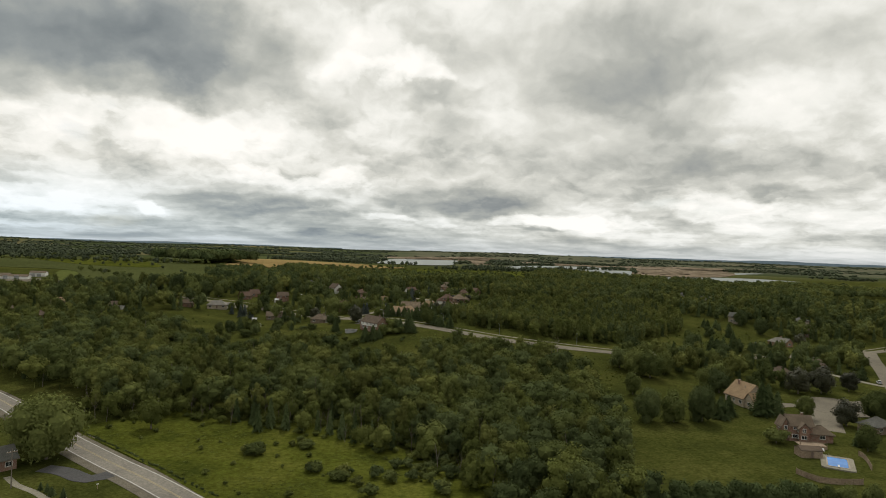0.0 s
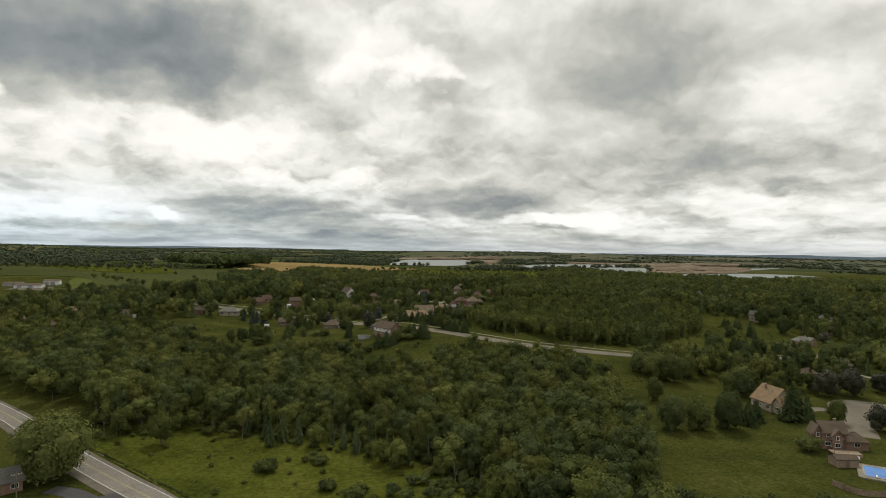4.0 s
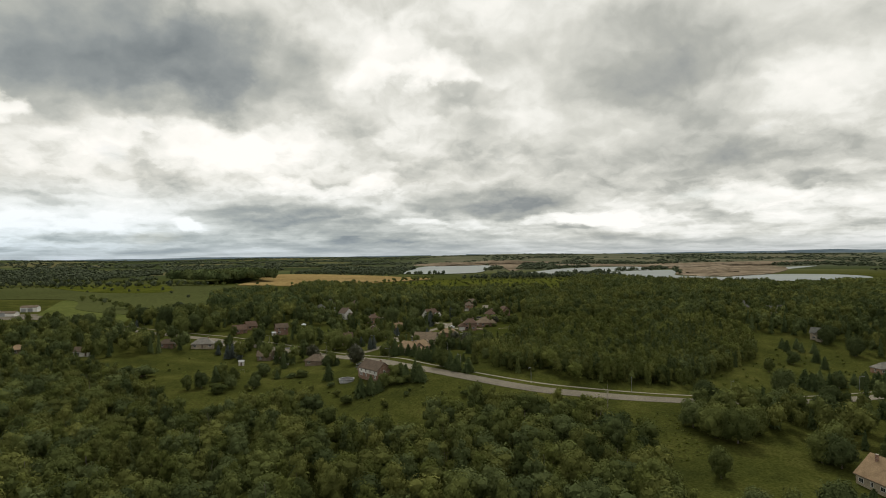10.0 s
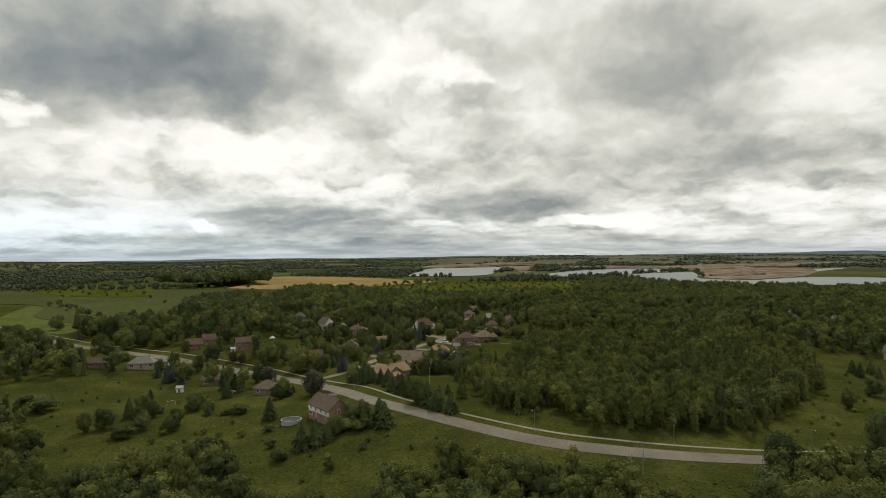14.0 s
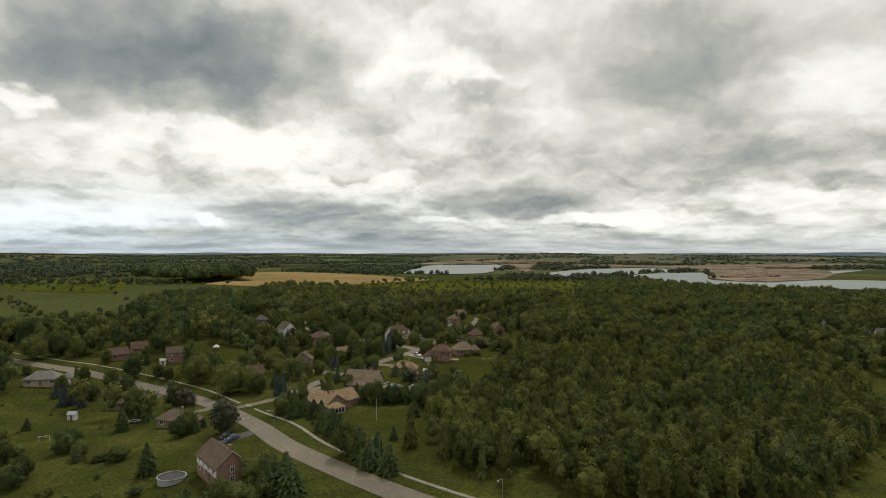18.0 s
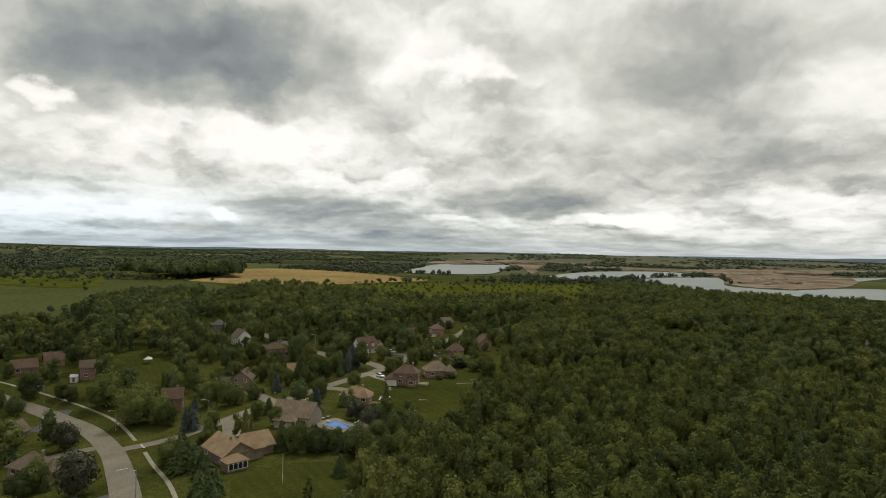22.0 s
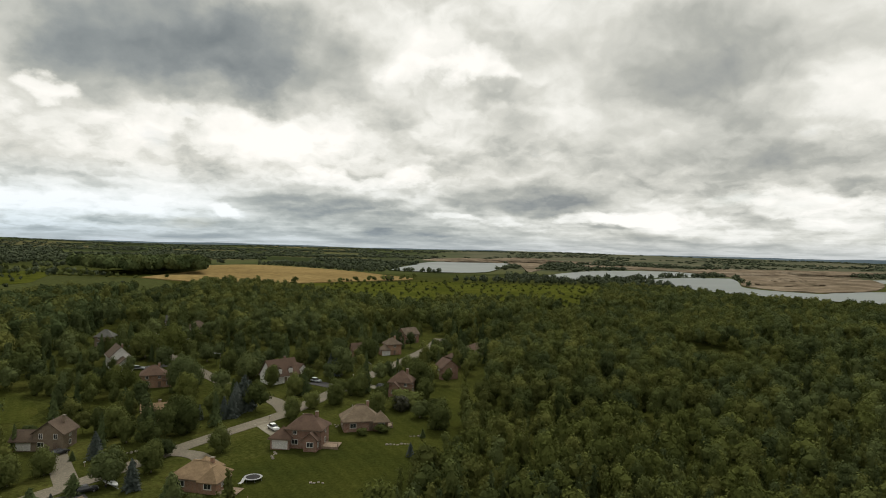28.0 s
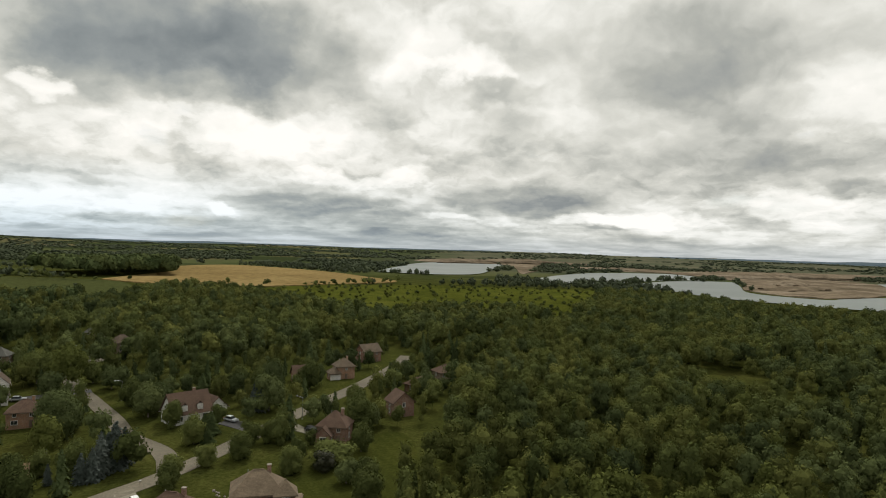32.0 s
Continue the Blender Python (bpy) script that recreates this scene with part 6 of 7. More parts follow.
THICKET = [(-2, 177), (4, 182), (11, 185), (16, 171), (8, 158), (15, 150), (0, 158), (-5, 150), (3, 165), (12, 168), (8, 174), (15, 160), (20, 156), (9, 164)]
for poly in (THICKET, [(-37, 176), (-12, 157), (-26, 183), (-19, 163)]):
    hx, hy = np.repeat(np.array(poly, float), 3, 0).T
    hx, hy = hx + rng.normal(0, 1.6, len(hx)), hy + rng.normal(0, 1.6, len(hy))
    put_many("thicket", BUSH_KINDS, hx, hy, rng.integers(0, 4, len(hx)), rng.uniform(0.6, 1.25, len(hx)), rng.uniform(0, 6.3, len(hx)), GREENS, "dense leafy shrubs spreading into the meadow", "scrub")
hx, hy = np.array([(-50, 206), (-44, 203), (-38, 200), (-33, 198), (-28, 197), (-23, 196), (-19, 194), (-15, 190), (-11, 187), (-41, 196), (-6, 184), (0, 181)], float).T
put_many("young_conifers", FIR_KINDS, hx, hy, rng.integers(0, 4, len(hx)), rng.uniform(0.45, 0.75, len(hx)), rng.uniform(0, 6.3, len(hx)), M["needle"], "young dark conifers at the head of the meadow", "young trees")
weeds(FIELDS[5][1], 1.0, "knee-high weeds and grass in the meadow", 0.3, 0.75)
weeds(FIELDS[8][1], 2.6, "uneven tufts on the grass slope", 0.25, 0.6)
weeds(FIELDS[9][1], 2.2, "tall tufts in the rough field", 0.3, 0.8)
weeds([(20, 309), (67, 305), (108, 304), (100, 261), (86, 261), (82, 293), (58, 301)], 1.6, "rough grass below the street", 0.4, 1.1)
fringe("scrub", [(-75, 346), (-29, 318), (11, 308), (39, 313), (21, 323), (-13, 333), (-39, 347), (-71, 364)], 11.0, BUSH_KINDS, GREENS + [M["leaf_light"]], "shrubs along the foot of the slope", 0.4, 1.0)
# weeds that hide the ditch beside the highway
dx, dy = curve([(-118, 222), (-97, 199), (-84, 187), (-74, 178.5), (-65, 170), (-56, 162), (-48, 154), (-39, 146)], 0.8).T
dx, dy = dx + rng.normal(0, 0.25, len(dx)), dy + rng.normal(0, 0.25, len(dy))
put_many("ditch_weeds", BUSH_KINDS, dx, dy, rng.integers(0, 4, len(dx)), rng.uniform(0.10, 0.24, len(dx)), rng.uniform(0, 6.3, len(dx)), M["leaf_cool"], "dark weeds along the roadside ditch", "weeds")

# ---- far woods ----
fringe("woodland", [(-427, 1129), (-332, 1055), (-245, 1119), (-345, 1327)], 10.5, FAR_KINDS, [M["leaf_cool"], M["needle"]], "dark square wood beside the wheat", 1.9, 2.4, "woodland")
fringe("scrub", FIELDS[-1][1], 30.0, FAR_KINDS, M["leaf_hazed"], "bushes along the rough grass strip", 0.35, 0.7)
fringe("scrub", FIELDS[1][1], 95.0, FAR_KINDS, M["leaf_hazed"], "single bushes in the crop field", 0.4, 0.8)
for a, b, n in (((-640, 985), (-270, 1010), 34), ((-300, 1030), (-60, 1010), 6), ((-60, 1030), (10, 1150), 14), ((-390, 800), (-262, 662), 18), ((-640, 1160), (-350, 1040), 40), ((-330, 1100), (-310, 1240), 20)):
    u = np.linspace(0, 1, n)
    hx, hy = a[0] + (b[0] - a[0]) * u + rng.normal(0, 5, n), a[1] + (b[1] - a[1]) * u + rng.normal(0, 5, n)
    put_many("hedgerow", FAR_KINDS, hx, hy, rng.integers(0, 5, n), rng.uniform(0.35, 0.95, n), rng.uniform(0, 6.3, n), M["leaf"], "ragged line of trees between fields", "hedgerow")
BARE = [f[1] for f in FIELDS[:5]] + [p for p, _ in LAKES] + QUARRY + [WOOD_MID, WOOD_FAR, WOOD_BACK, PLANTATION]

EAST_LAND = [(520, 930), (780, 860), (1300, 1350), (1700, 2100), (1000, 1760), (640, 1300)]


def far_wood(r0, r1, gap, scale, cut, label, squash):
    x, y = np.meshgrid(np.arange(-r1, r1, gap), np.arange(300, 250 + r1, gap))
    x = (x + rng.uniform(-0.45, 0.45, x.shape) * gap).ravel()
    y = (y + rng.uniform(-0.45, 0.45, y.shape) * gap).ravel()
    r, az = np.hypot(x - 60, y - 250), np.abs(np.arctan2(x - 40, y - 100))
    ok = (r > r0) & (r < r1) & (az < 0.78)
    x, y = x[ok], y[ok]
    m = np.array([noise.noise(Vector((a / 260, b / 420, 1.7))) + 0.5 * noise.noise(Vector((a / 90, b / 130, 4.1))) for a, b in zip(x, y)])
    ok = m > cut + 0.17 * smooth(-200, 250, x) * smooth(1350, 1700, y) + 0.4 * inside(x, y, EAST_LAND)
    for poly in BARE:
        ok &= ~inside(x, y, poly)
    x, y = x[ok], y[ok]
    n = len(x)
    g = rng.uniform(0.7, 1.3, n) * scale
    put_many("far_woods", SPOT_KINDS, x, y, rng.integers(0, 4, n), g, rng.uniform(0, 6.3, n), M["leaf_hazed"], label, "woodland", np.full(n, squash))


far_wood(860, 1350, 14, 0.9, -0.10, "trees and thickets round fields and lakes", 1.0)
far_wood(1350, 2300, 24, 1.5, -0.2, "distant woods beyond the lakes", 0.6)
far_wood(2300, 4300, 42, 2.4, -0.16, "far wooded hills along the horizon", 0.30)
# low blue ridges at the edge of sight; their haze is painted and glows
for r, a0, a1, low, high, label in ((4820, -44, 44, 42, 12, "low grey-blue hills along the horizon, glowing with painted haze"), (4880, 14, 46, 44, 17, "long blue-grey ridge beyond the quarry")):
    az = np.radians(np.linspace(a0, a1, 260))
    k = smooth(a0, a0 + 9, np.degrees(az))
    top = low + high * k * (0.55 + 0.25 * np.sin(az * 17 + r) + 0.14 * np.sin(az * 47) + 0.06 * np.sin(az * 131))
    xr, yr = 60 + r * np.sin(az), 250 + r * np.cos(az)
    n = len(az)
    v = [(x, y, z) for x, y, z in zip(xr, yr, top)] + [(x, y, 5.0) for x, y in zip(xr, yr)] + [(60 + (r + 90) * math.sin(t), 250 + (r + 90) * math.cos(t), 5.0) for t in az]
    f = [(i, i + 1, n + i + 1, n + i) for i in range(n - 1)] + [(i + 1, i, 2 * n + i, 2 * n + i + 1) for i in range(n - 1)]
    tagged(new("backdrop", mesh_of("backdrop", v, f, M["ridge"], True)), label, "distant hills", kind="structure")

# ---- driveways and road paint ----
DRIVES = [
    ([(-12, 386), (-18, 381), (-23, 377)], 3.2, "tarmac", "dark asphalt driveway"), ([(-41, 432), (-50, 428), (-56, 423)], 2.6, "asphalt", "pale asphalt driveway"),
    ([(-12, 449), (-8, 439), (-3, 427)], 3.6, "asphalt", "broad pale driveway"), ([(-6, 472), (-13, 481), (-23, 494)], 2.4, "asphalt", "pale asphalt driveway"),
    ([(8, 491), (14, 489), (20, 483)], 2.2, "asphalt", "pale asphalt driveway"), ([(21, 515), (27, 507), (33, 500)], 1.9, "path", "pale concrete driveway"),
    ([(37, 550), (33, 557), (23, 564)], 2.6, "tarmac", "dark asphalt driveway"), ([(40, 565), (45, 559), (52, 554)], 1.8, "path", "pale concrete driveway"),
    ([(168, 234), (158, 222), (148, 206)], 5.2, "asphalt", "broad pale driveway"), ([(164, 236), (152, 238), (142, 232)], 2.6, "asphalt", "pale driveway"),
    ([(-60, 625), (-67, 619), (-74, 617)], 2.4, "path", "pale driveway with parked cars"), ([(-33, 595), (-42, 588), (-48, 583)], 2.2, "tarmac", "dark driveway"),
    ([(-2, 466), (4, 459), (6, 453)], 2.6, "tarmac", "dark asphalt driveway"), ([(-64, 652), (-72, 660), (-80, 668)], 2.4, "path", "pale driveway"), ([(-117, 475), (-121, 470), (-124, 466)], 2.6, "path", "pale driveway"),
    ([(228, 274), (220, 272), (210, 293)], 1.6, "path", "pale curved driveway"), ([(-79, 469), (-77, 459), (-78, 450)], 2.4, "tarmac", "dark driveway"),
]
for pts, half, mat, label in DRIVES:
    tagged(ribbon("driveway", curve(pts, 2.0), half, half, 0.09, M[mat]), label, "driveway", kind="structure")
for (ax, ay), (bx, by) in (((-31.7, 429.1), (-28.5, 425.0)), ((-25.0, 404.2), (-22.6, 405.3))):
    tagged(ribbon("stop_line", np.array([(ax, ay), (bx, by)], float), 0.22, 0.22, 0.16, M["paint"], 0.05), "white painted stop line at the junction", "road marking", kind="structure")
ditch = curve([(-118, 222), (-97, 199), (-84, 187), (-74, 178.5), (-65, 170), (-56, 162), (-48, 154), (-39, 146)], 3.0)
tagged(ribbon("ditch", ditch, 0.25, 0.3, 0.06, M["bark"], 0.25), "narrow dark drainage ditch beside the highway", "ditch", kind="structure")
gravel_path = curve([(-91, 157), (-86, 152), (-80, 148), (-74, 143)], 1.0)
tagged(ribbon("garden_path", gravel_path, 0.8, 0.8, 0.05, M["path"], 0.1), "curved gravel garden path by the bungalow", "path", kind="structure")
tagged(ribbon("driveway", curve([(-68, 160), (-72, 156), (-80, 161), (-86, 163)], 2.0), 2.4, 2.4, 0.09, M["tarmac"]), "dark asphalt driveway beside the highway", "driveway", kind="structure")

# ---- pools, sheds and garden things ----


def flat_part(name, pts, z, thick, mat, parent, label=""):
    bm = bmesh.new()
    poly_mesh(bm, [(x, y, z) for x, y in pts], [tuple(range(len(pts)))])
    return part(name, solid(bm, thick), mat, parent, label)


def rounded(l, w, r, n=5):
    out = []
    for cx, cy, a0 in ((l / 2 - r, w / 2 - r, 0), (-l / 2 + r, w / 2 - r, 90), (-l / 2 + r, -w / 2 + r, 180), (l / 2 - r, -w / 2 + r, 270)):
        out += [(cx + r * math.cos(radians(a0 + 90 * k / n)), cy + r * math.sin(radians(a0 + 90 * k / n))) for k in range(n + 1)]
    return out


def garden_pool(x, y, ang, l, w, deck_l, deck_w, label):
    p = thing("swimming_pool", x, y, ang, label, "pool", lift=0.3)
    flat_part("deck", rounded(deck_l, deck_w, 1.2), 0.05, 0.9, M["path"], p, "pale paved pool deck")
    rim, inner = rounded(l + 0.8, w + 0.8, 0.8), rounded(l, w, 0.6)
    n = len(rim)
    bm = bmesh.new()
    poly_mesh(bm, [(a, b, 0.16) for a, b in rim] + [(a, b, 0.16) for a, b in inner], [(i, (i + 1) % n, n + (i + 1) % n, n + i) for i in range(n)])
    part("coping", solid(bm, 0.12), M["stone"], p, "pale stone pool edge")
    flat_part("water", inner, 0.1, 0.03, M["pool_water"], p, "clear blue pool water")
    part("diving_board", box(bmesh.new(), -l / 2 - 0.2, 0, 0.45, 1.9, 0.45, 0.08, 0.02), M["trim"], p)
    part("ladder", tube(tube(bmesh.new(), (l / 2 - 0.4, w / 2 + 0.1, 0.1), (l / 2 - 0.4, w / 2 + 0.1, 0.95), 0.03), (l / 2 - 0.4, w / 2 - 0.35, 0.1), (l / 2 - 0.4, w / 2 - 0.35, 0.95), 0.03), M["chrome"], p)
    return p


garden_pool(127.9, 173.4, 57, 9.5, 5.0, 13.5, 8.4, "rectangular blue swimming pool with a pale deck")
garden_pool(22.6, 440.2, -42, 8.2, 4.4, 14.5, 10, "blue garden swimming pool with a paved terrace")


def fence(pts, label, h=1.5):
    line = curve(pts, 2.4)
    f = thing("fence", *line[0], 0, label, "fence")
    o, z0 = line[0], float(gz(*line[0]))
    for i, (x, y) in enumerate(line):
        z = float(gz(x, y)) - z0
        part("post", box(bmesh.new(), x - o[0], y - o[1], z - 0.3, 0.12, 0.12, h + 0.4), M["wood"], f)
        if i:
            px, py = line[i - 1]
            d, zz = np.hypot(x - px, y - py), (float(gz(px, py)) - z0 + z) / 2
            bm = box(bmesh.new(), 0, 0, 0, d - 0.1, 0.04, h)
            bmesh.ops.transform(bm, matrix=pose((x + px) / 2 - o[0], (y + py) / 2 - o[1], zz, 0, 0, math.degrees(math.atan2(y - py, x - px))), verts=bm.verts)
            part("board_panel", bm, M["wood"], f)
    return f


fence([(110, 165), (112, 158.5), (117, 157), (123, 157)], "grey weathered board fence by the pool")
fence([(134, 168), (139, 177), (140, 181)], "grey weathered board fence by the pool")
fence([(33, 446), (37, 454), (36, 462)], "brown board fence behind the pool garden", 1.7)


def shed(x, y, ang, l, w, h, wall, roof, label):
    s = thing("garden_shed", x, y, ang, label, "shed")
    part("wall", wall_block(bmesh.new(), 0, 0, l, w, h, 0.8, "gable", "x"), wall, s)
    part("roof", roof_block(bmesh.new(), 0, 0, l, w, h, 0.8, "gable", "x", 0.2), roof, s)
    d = part("door", box(bmesh.new(), 0, -w / 2 - 0.03, 0.05, 0.9, 0.06, 1.8), M["brown_trim"], s)
    part("door_handle", box(bmesh.new(), 0.32, -w / 2 - 0.09, 0.9, 0.05, 0.06, 0.15), M["chrome"], d)


shed(-94, 426, 10, 2.8, 2.6, 2.1, WALLS["white"], M["white_roof"], "small white garden shed on the grass slope")
shed(-93.4, 496.7, 20, 2.6, 2.4, 2.1, WALLS["white"], M["white_roof"], "small white garden shed beside a brick house")
shed(123.5, 180, -5, 6.2, 4.2, 2.2, M["wood"], ROOFS["brown"], "wooden pool house with a brown roof")
shed(32, 433, -42, 4, 3, 2.2, M["wood"], ROOFS["umber"], "small wooden pool cabin")
shed(-131, 386, 30, 3, 2.6, 2.1, M["wood"], ROOFS["pale"], "weathered shed at the wood's edge")


def patio(x, y, ang, l, w, label, high=0.5):
    p = thing("deck", x, y, ang, label, "deck")
    for k in range(int(w / 0.3)):
        part("plank", box(bmesh.new(), 0, -w / 2 + 0.15 + 0.3 * k, high - 0.06, l, 0.27, 0.06), M["wood"], p)
    for sx in (-1, 1):
        part("post", box(bmesh.new(), sx * (l / 2 - 0.1), -w / 2 + 0.1, -0.5, 0.14, 0.14, high + 1.4), M["wood"], p)
    part("rail", box(bmesh.new(), 0, -w / 2 + 0.08, high + 0.85, l, 0.1, 0.08), M["wood"], p)
    part("skirt", box(bmesh.new(), 0, -w / 2 + 0.05, -0.5, l, 0.05, high + 0.42), M["wood"], p)


patio(130, 188.5, -10, 8, 4, "raised wooden deck behind the brick house", 1.0)
patio(30, 468, -8, 5, 4, "paved terrace deck behind the orange bungalow", 0.25)
patio(45, 496, -4, 4.5, 4, "wooden deck behind the red brick house", 0.6)
patio(56, 513, 18, 4, 3.5, "wooden deck behind the brick bungalow", 0.6)


def lounger(x, y, ang):
    s = thing("sun_lounger", x, y, ang, "white sun lounger on the pool deck", "lounger", "sun loungers", 0.35)
    part("seat", box(bmesh.new(), 0, 0, 0.3, 1.3, 0.65, 0.08, 0.02), M["canvas"], s)
    bm = box(bmesh.new(), 0.35, 0, 0, 0.75, 0.65, 0.08, 0.02)
    bmesh.ops.transform(bm, matrix=pose(0.55, 0, 0.35, 0, -40), verts=bm.verts)
    part("backrest", bm, M["canvas"], s)
    for sx in (-0.5, 0.5):
        for sy in (-0.27, 0.27):
            part("leg", box(bmesh.new(), sx, sy, 0, 0.05, 0.05, 0.3), M["metal"], s)


for x, y, a in ((128.2, 183.4, 60), (130.2, 183.0, 60), (17.0, 447.0, -42), (18.1, 448.8, -42), (28, 443, 40), (26, 470, 20), (31.5, 471, 80)):
    lounger(x, y, a)

# round pool that stands above the ground
rp = thing("round_pool", -25, 352, 0, "round grey above-ground pool on the lawn", "pool")
bm = bmesh.new()
bmesh.ops.create_cone(bm, cap_ends=False, segments=36, radius1=3.3, radius2=3.3, depth=1.7, matrix=Matrix.Translation((0, 0, 0.35)))
part("pool_wall", bm, M["white_roof"], rp, "grey corrugated pool wall")
bm = bmesh.new()
n = 36
pts = [(r * math.cos(2 * math.pi * k / n), r * math.sin(2 * math.pi * k / n), 1.22) for r in (3.2, 3.5) for k in range(n)]
poly_mesh(bm, pts, [(k, n + k, n + (k + 1) % n, (k + 1) % n) for k in range(n)])
part("rim", solid(bm, 0.06), M["metal"], rp)
bm = bmesh.new()
bmesh.ops.create_circle(bm, cap_ends=True, segments=36, radius=3.25, matrix=Matrix.Translation((0, 0, 1.0)))
part("water", bm, M["tarmac"], rp, "dark pool cover")


def trampoline(x, y, label):
    t = thing("trampoline", x, y, 0, label, "trampoline")
    bm = bmesh.new()
    pts = [(r * math.cos(2 * math.pi * k / 24), r * math.sin(2 * math.pi * k / 24), 0.8) for r in (1.5, 1.95) for k in range(24)]
    poly_mesh(bm, pts, [(k, 24 + k, 24 + (k + 1) % 24, (k + 1) % 24) for k in range(24)])
    part("pad", solid(bm, 0.05), M["metal"], t)
    bm = bmesh.new()
    bmesh.ops.create_circle(bm, cap_ends=True, segments=24, radius=1.55, matrix=Matrix.Translation((0, 0, 0.77)))
    part("mat", bm, M["rubber"], t)
    for k in range(6):
        a = k * math.pi / 3
        part("leg", tube(bmesh.new(), (1.8 * math.cos(a), 1.8 * math.sin(a), -0.1), (1.8 * math.cos(a), 1.8 * math.sin(a), 0.78), 0.04), M["metal"], t)


trampoline(33, 474, "round trampoline with a pale pad on the lawn")
trampoline(-68, 419, "round trampoline beside the bungalow")
trampoline(45, 429, "round trampoline among the trees")

goal = thing("football_goal", -84.6, 395.2, 25, "small white football goal on the grass", "goal")
for sx in (-1.5, 1.5):
    part("post", tube(bmesh.new(), (sx, 0, -0.1), (sx, 0, 1.9), 0.06), M["trim"], goal)
    part("stay", tube(bmesh.new(), (sx, 0, 1.9), (sx, 1.2, 0), 0.04), M["trim"], goal)
part("crossbar", tube(bmesh.new(), (-1.55, 0, 1.9), (1.55, 0, 1.9), 0.06), M["trim"], goal)

for x, y in ((-80.0, 529.0),):
    tent = thing("party_tent", x, y, 12, "white peaked party tent on the lawn", "tent", "party tents")
    for sx in (-1.4, 1.4):
        for sy in (-1.4, 1.4):
            part("pole", tube(bmesh.new(), (sx, sy, -0.2), (sx, sy, 2.1), 0.04), M["metal"], tent)
    bm = bmesh.new()
    poly_mesh(bm, [(-1.6, -1.6, 2.0), (1.6, -1.6, 2.0), (1.6, 1.6, 2.0), (-1.6, 1.6, 2.0), (0, 0, 3.1)], [(0, 1, 4), (1, 2, 4), (2, 3, 4), (3, 0, 4)])
    part("canopy", solid(bm, 0.06), M["canvas"], tent)
    part("valance", box(bmesh.new(), 0, -1.6, 1.7, 3.2, 0.04, 0.32), M["canvas"], tent)

swing = thing("swing_set", 0, 608, 20, "wooden swing frame on a garden lawn", "swing")
for sx in (-1.6, 1.6):
    for sy in (-0.9, 0.9):
        part("leg", tube(bmesh.new(), (sx, sy, -0.1), (sx, 0, 2.2), 0.06), M["wood"], swing)
part("top_beam", tube(bmesh.new(), (-1.8, 0, 2.2), (1.8, 0, 2.2), 0.07), M["wood"], swing)
for sx in (-0.6, 0.6):
    s = part("seat", box(bmesh.new(), sx, 0, 0.5, 0.45, 0.2, 0.04), M["rubber"], swing)
    for o in (-0.2, 0.2):
        part("chain", tube(bmesh.new(), (sx + o, 0, 0.52), (sx + o, 0, 2.2), 0.015, n=5), M["metal"], s)

# ---- cars ----


def car(x, y, ang, paint, label):
    c = thing("car", x, y, ang, label, "car", "parked cars", 0.1)
    bm = box(bmesh.new(), 0, 0, 0.32, 4.5, 1.76, 0.55, 0.14)
    part("body", bm, PAINTS[paint], c, smooth_shade=False)
    bm = bmesh.new()
    poly_mesh(bm, [(x0, y0, z0) for z0, xa, xb, w in ((0.86, -1.75, 1.0, 0.80), (1.42, -1.25, 0.35, 0.62)) for x0, y0 in ((xa, -w), (xb, -w), (xb, w), (xa, w))], [(0, 1, 5, 4), (1, 2, 6, 5), (2, 3, 7, 6), (3, 0, 4, 7), (4, 5, 6, 7)])
    cabin = part("cabin", bm, M["glass"], c, "dark car windows")
    part("car_roof", box(bmesh.new(), -0.45, 0, 1.41, 1.62, 1.26, 0.06, 0.02), PAINTS[paint], cabin)
    for sx in (-1.4, 1.4):
        for sy in (-0.82, 0.82):
            w = part("wheel", tube(bmesh.new(), (sx, sy - 0.1, 0.32), (sx, sy + 0.1, 0.32), 0.33, n=16), M["rubber"], c)
            part("rim", tube(bmesh.new(), (sx, sy - 0.11, 0.32), (sx, sy + 0.11, 0.32), 0.2, n=12), M["chrome"], w)
    for sy in (-0.62, 0.62):
        part("headlight", box(bmesh.new(), 2.23, sy, 0.58, 0.08, 0.36, 0.16, 0.02), M["lamp"], c)
        part("tail_light", box(bmesh.new(), -2.23, sy, 0.62, 0.08, 0.3, 0.18, 0.02), M["tail"], c)
        part("mirror", box(bmesh.new(), 0.75, sy * 1.52, 0.92, 0.16, 0.14, 0.12, 0.03), PAINTS[paint], c)
    for sx in (-2.27, 2.27):
        part("bumper", box(bmesh.new(), sx, 0, 0.33, 0.1, 1.6, 0.2, 0.04), PAINTS[paint], c)


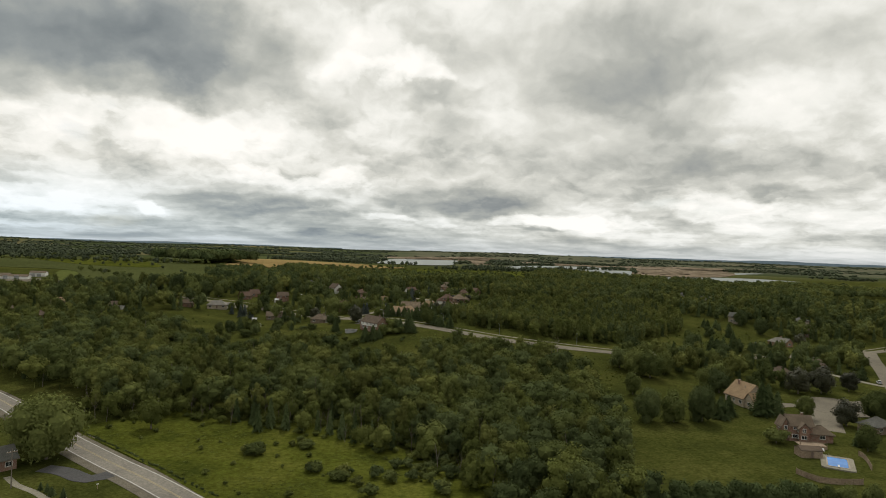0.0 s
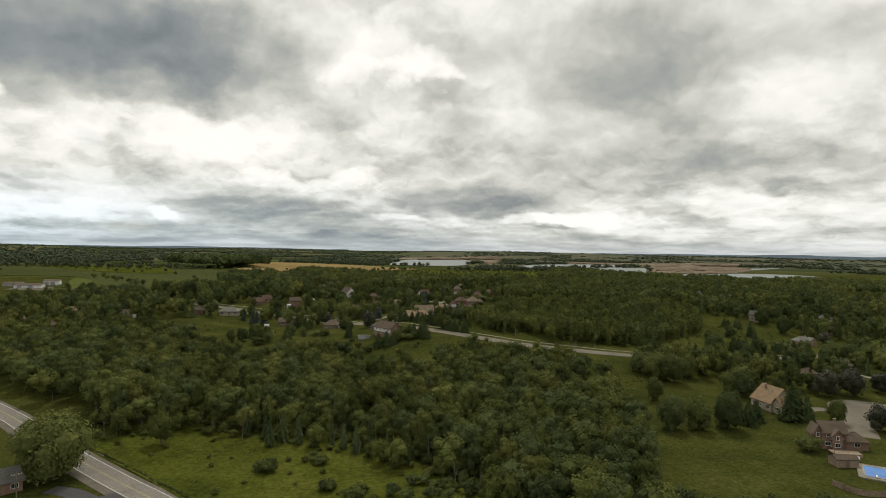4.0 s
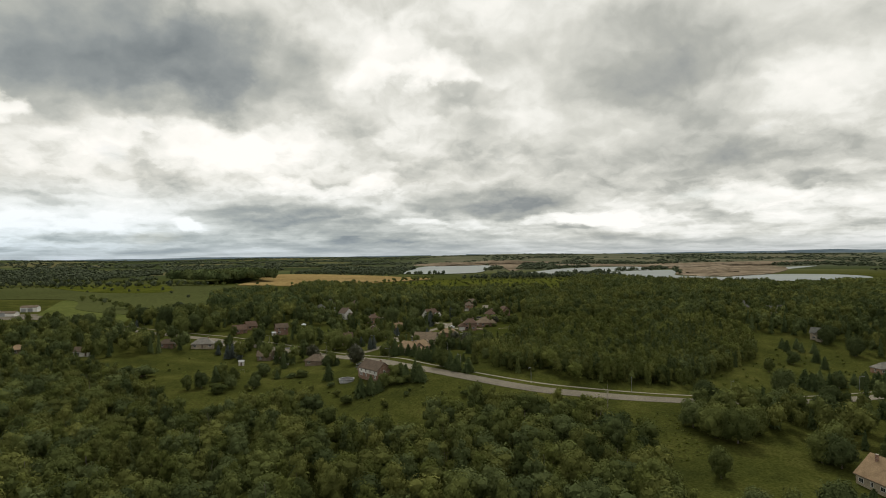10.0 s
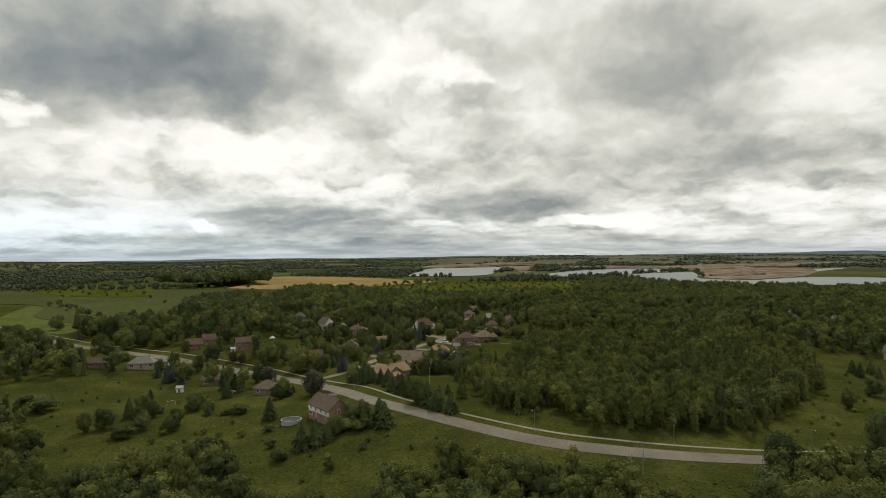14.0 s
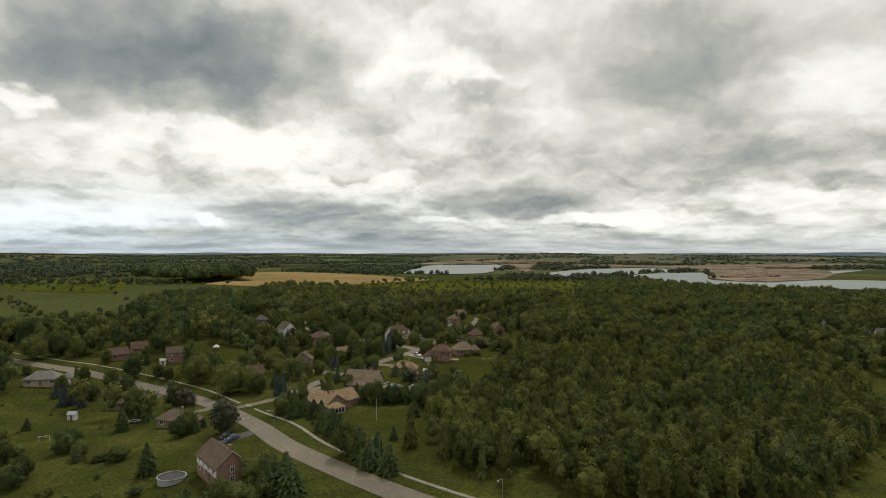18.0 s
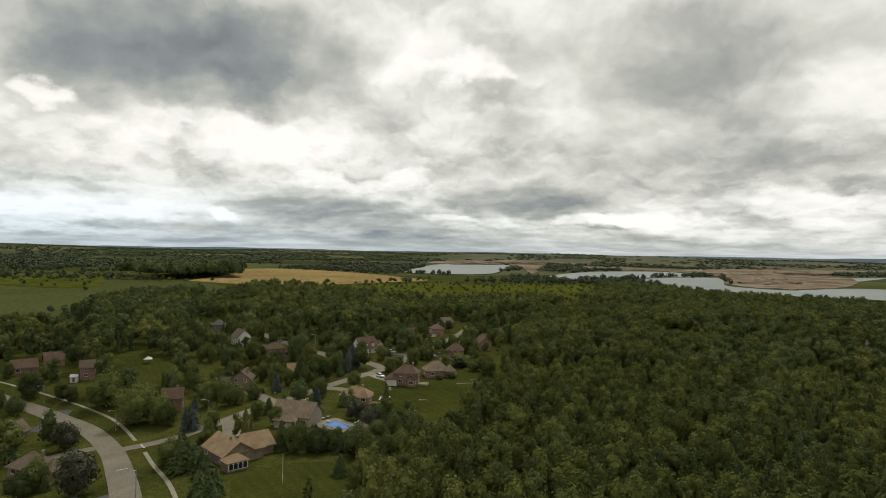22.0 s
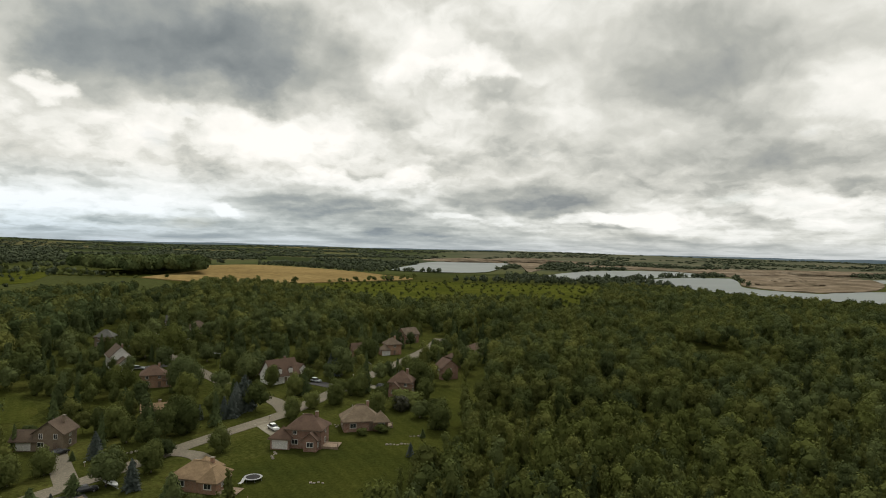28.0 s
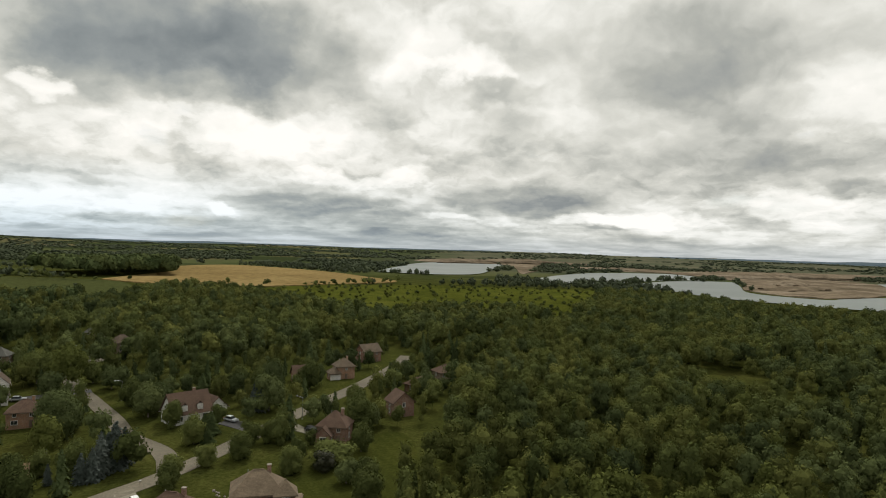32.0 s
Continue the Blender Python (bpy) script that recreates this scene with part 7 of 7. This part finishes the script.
for x, y, a, p, label in ((26.9, 508.3, -50, "white", "white car parked on a concrete driveway"), (25.0, 563.9, -30, "silver", "silver-blue car parked beside the white cottage"), (49.5, 556, -40, "black", "black car parked before the brick house"), (-21.5, 493.2, 70, "black", "black car parked before a garage"), (-48, 581, 20, "silver", "silver car parked before the white house"), (-69.0, 617.3, 15, "white", "white car parked in a pale driveway"), (-68.7, 612.5, 20, "blue", "dark blue car parked in a pale driveway"), (-77, 659, 60, "white", "white car parked near the turning circle"), (-80.5, 664, 60, "silver", "silver car parked near the turning circle"), (-57, 647.5, 10, "white", "white car parked at the turning circle"), (-22.2, 381.5, -120, "black", "black car parked on dark asphalt"), (-19.1, 377.8, -120, "blue", "dark car parked on dark asphalt"), (1, 467, 40, "black", "black car parked by the lane"), (-121, 471, 80, "white", "white car parked beside the pale-roofed bungalow"), (222, 276, 60, "silver", "silver car parked by the crescent"), (-71, 622, 10, "silver", "silver car parked under trees")):
    car(x, y, a, p, label)

boat = thing("covered_boat", 4.7, 469.8, -35, "small boat under a white cover on its trailer", "boat")
bm = bmesh.new()
ringsb = [(-2.6, 0.75, 0.5), (-1.0, 0.95, 0.45), (0.8, 0.85, 0.5), (2.2, 0.4, 0.65), (2.8, 0.05, 0.8)]
poly_mesh(bm, [v for bx, bw, bz in ringsb for v in ((bx, -bw, 1.05), (bx, 0, bz), (bx, bw, 1.05), (bx, 0, 1.45 - 0.1 * abs(bx)))], [(4 * i + k, 4 * i + (k + 1) % 4, 4 * i + 4 + (k + 1) % 4, 4 * i + 4 + k) for i in range(4) for k in range(4)] + [(3, 2, 1, 0)])
part("hull", bm, M["canvas"], boat)
part("trailer_frame", box(bmesh.new(), 0.6, 0, 0.38, 5.4, 0.12, 0.1), M["metal"], boat)
for sy in (-0.8, 0.8):
    part("wheel", tube(bmesh.new(), (-0.6, sy - 0.08, 0.28), (-0.6, sy + 0.08, 0.28), 0.29, n=14), M["rubber"], boat)

# ---- lamps and poles ----


def street_lamp(x, y, ang, h=6.2):
    s = thing("street_lamp", x, y, ang, "grey steel street lamp beside the road", "street lamp", "street lamps")
    part("pole", tube(bmesh.new(), (0, 0, -0.3), (0, 0, h), 0.09, 0.06), M["metal"], s)
    part("arm", tube(bmesh.new(), (0, 0, h - 0.1), (1.7, 0, h + 0.25), 0.05), M["metal"], s)
    head = part("lamp_head", box(bmesh.new(), 2.0, 0, h + 0.16, 0.75, 0.3, 0.16, 0.05), M["metal"], s)
    part("lens", box(bmesh.new(), 2.05, 0, h + 0.1, 0.5, 0.22, 0.06), M["lamp"], head)
    part("base_plate", tube(bmesh.new(), (0, 0, -0.2), (0, 0, 0.12), 0.2), M["concrete"], s)


for x, y, a in ((26, 351, 230), (-8, 381, 215), (-50, 449, 230), (54, 329, 240), (-21.9, 453.4, 200), (137, 329, 270), (94, 324, 255), (-91, 475, 240), (44, 568, 160), (-18, 586, 210), (-41, 611, 210), (199, 341, 290)):
    street_lamp(x, y, a)


def utility_pole(x, y, ang, h=9.0):
    s = thing("utility_pole", x, y, ang, "weathered wooden utility pole", "utility pole", "utility poles")
    part("pole", tube(bmesh.new(), (0, 0, -0.5), (0, 0, h), 0.14, 0.1), M["bark"], s)
    arm = part("crossarm", box(bmesh.new(), 0, 0, h - 0.8, 2.2, 0.1, 0.12), M["wood"], s)
    for sx in (-0.95, -0.4, 0.4, 0.95):
        part("insulator", tube(bmesh.new(), (sx, 0, h - 0.68), (sx, 0, h - 0.48), 0.05), M["lamp"], arm)


for x, y, a in ((-86, 150, 45), (-128, 196, 45), (-60, 122, 45), (-172, 240, 45)):
    utility_pole(x, y, a)
flag = thing("flag_pole", 20.9, 388.3, 0, "bare white flag pole on a lawn", "flag pole")
part("pole", tube(bmesh.new(), (0, 0, -0.3), (0, 0, 6.5), 0.06, 0.04), M["trim"], flag)
part("finial", tube(bmesh.new(), (0, 0, 6.5), (0, 0, 6.7), 0.09, 0.02), M["trim"], flag)
for x, y, a in ((-67, 150, 45), (22.9, 517.9, 30), (-9, 483, 60), (37, 572, 70)):
    mb = thing("mailbox", x, y, a, "roadside mailbox on a wooden post", "mailbox", "mailboxes")
    part("post", box(bmesh.new(), 0, 0, -0.2, 0.1, 0.1, 1.2), M["wood"], mb)
    part("box", tube(bmesh.new(), (-0.25, 0, 1.1), (0.25, 0, 1.1), 0.12, n=10), M["trim"], mb)

for x, y in ((27.6, 347.0), (-52, 456)):
    ub = thing("utility_box", x, y, 30, "small pale utility cabinet beside the footpath", "utility box")
    part("cabinet", box(bmesh.new(), 0, 0, -0.1, 0.6, 0.5, 1.0, 0.03), M["path"], ub)
    part("lid", box(bmesh.new(), 0, 0, 0.9, 0.66, 0.56, 0.06, 0.02), M["metal"], ub)

# garden stones and flower beds
for x, y, n, label in ((-2, 493, 7, "pale boulders edging a garden bed"), (47, 474, 4, "pale boulders on the lawn"), (62, 499, 8, "low stone edging of a planted bed"), (41, 514, 8, "low stone wall of a garden bed"), (33, 489, 6, "pale rocks beside the red brick house"), (66, 506, 5, "round bed edged with pale stones")):
    bed = thing("rockery", x, y, rng.uniform(0, 180), label, "rockery")
    for k in range(n):
        bm = bmesh.new()
        bmesh.ops.create_icosphere(bm, subdivisions=1, radius=rng.uniform(0.25, 0.5), matrix=pose((k - n / 2) * 0.85 + rng.normal(0, 0.1), rng.normal(0, 0.35), 0.12))
        for v in bm.verts:
            v.co.z = v.co.z * 0.7 if v.co.z > 0 else v.co.z
            v.co += Vector(rng.normal(0, 0.04, 3))
        part("boulder", bm, M["stone"], bed)

# bare dead trees in the near wood
for x, y, h in ((31, 206, 8), (34, 202, 7), (79, 305, 9), (75, 302, 7), (-48, 218, 8), (-44, 224, 7)):
    t = thing("dead_tree", x, y, rng.uniform(0, 360), "bare grey dead tree with thin branches", "tree", "dead trees")
    share("trunk", soup("trunk", stem(h, 0.16, 0.04), M["stone"]), t, pose(0, 0, 0))
    for k in range(9):
        a, z, r = k * 2.4, h * rng.uniform(0.3, 0.85), rng.uniform(1.2, 2.6)
        part("branch", tube(bmesh.new(), (0, 0, z), (r * math.cos(a), r * math.sin(a), z + r * rng.uniform(0.6, 1.3)), 0.05, 0.015, 5), M["stone"], t)

# spoil banks and plant of the quarry
for x, y, l, w, h, a in ((560, 1290, 150, 45, 7, 25), (640, 1460, 180, 50, 9, 60), (120, 2260, 260, 60, 12, 40), (300, 2420, 260, 70, 14, 30), (700, 1720, 220, 60, 9, 10), (860, 1850, 260, 60, 10, -10), (420, 1980, 200, 50, 8, 20)):
    bm = bmesh.new()
    bmesh.ops.create_icosphere(bm, subdivisions=3, radius=1.0)
    for v in bm.verts:
        k = 1 + 0.25 * noise.noise(v.co * 2.3 + Vector((x, y, 0)))
        v.co = Vector((v.co.x * l / 2 * k, v.co.y * w / 2 * k, max(v.co.z, -0.2) * h * k))
    me = bpy.data.meshes.new("spoil_bank")
    bm.to_mesh(me)
    bm.free()
    me.materials.append(M["sand"])
    s = tagged(new("spoil_bank", me), "long pale bank of quarry sand", "spoil heap", "quarry banks")
    s.location, s.rotation_euler = (x, y, float(gz(x, y))), (0, 0, radians(a))
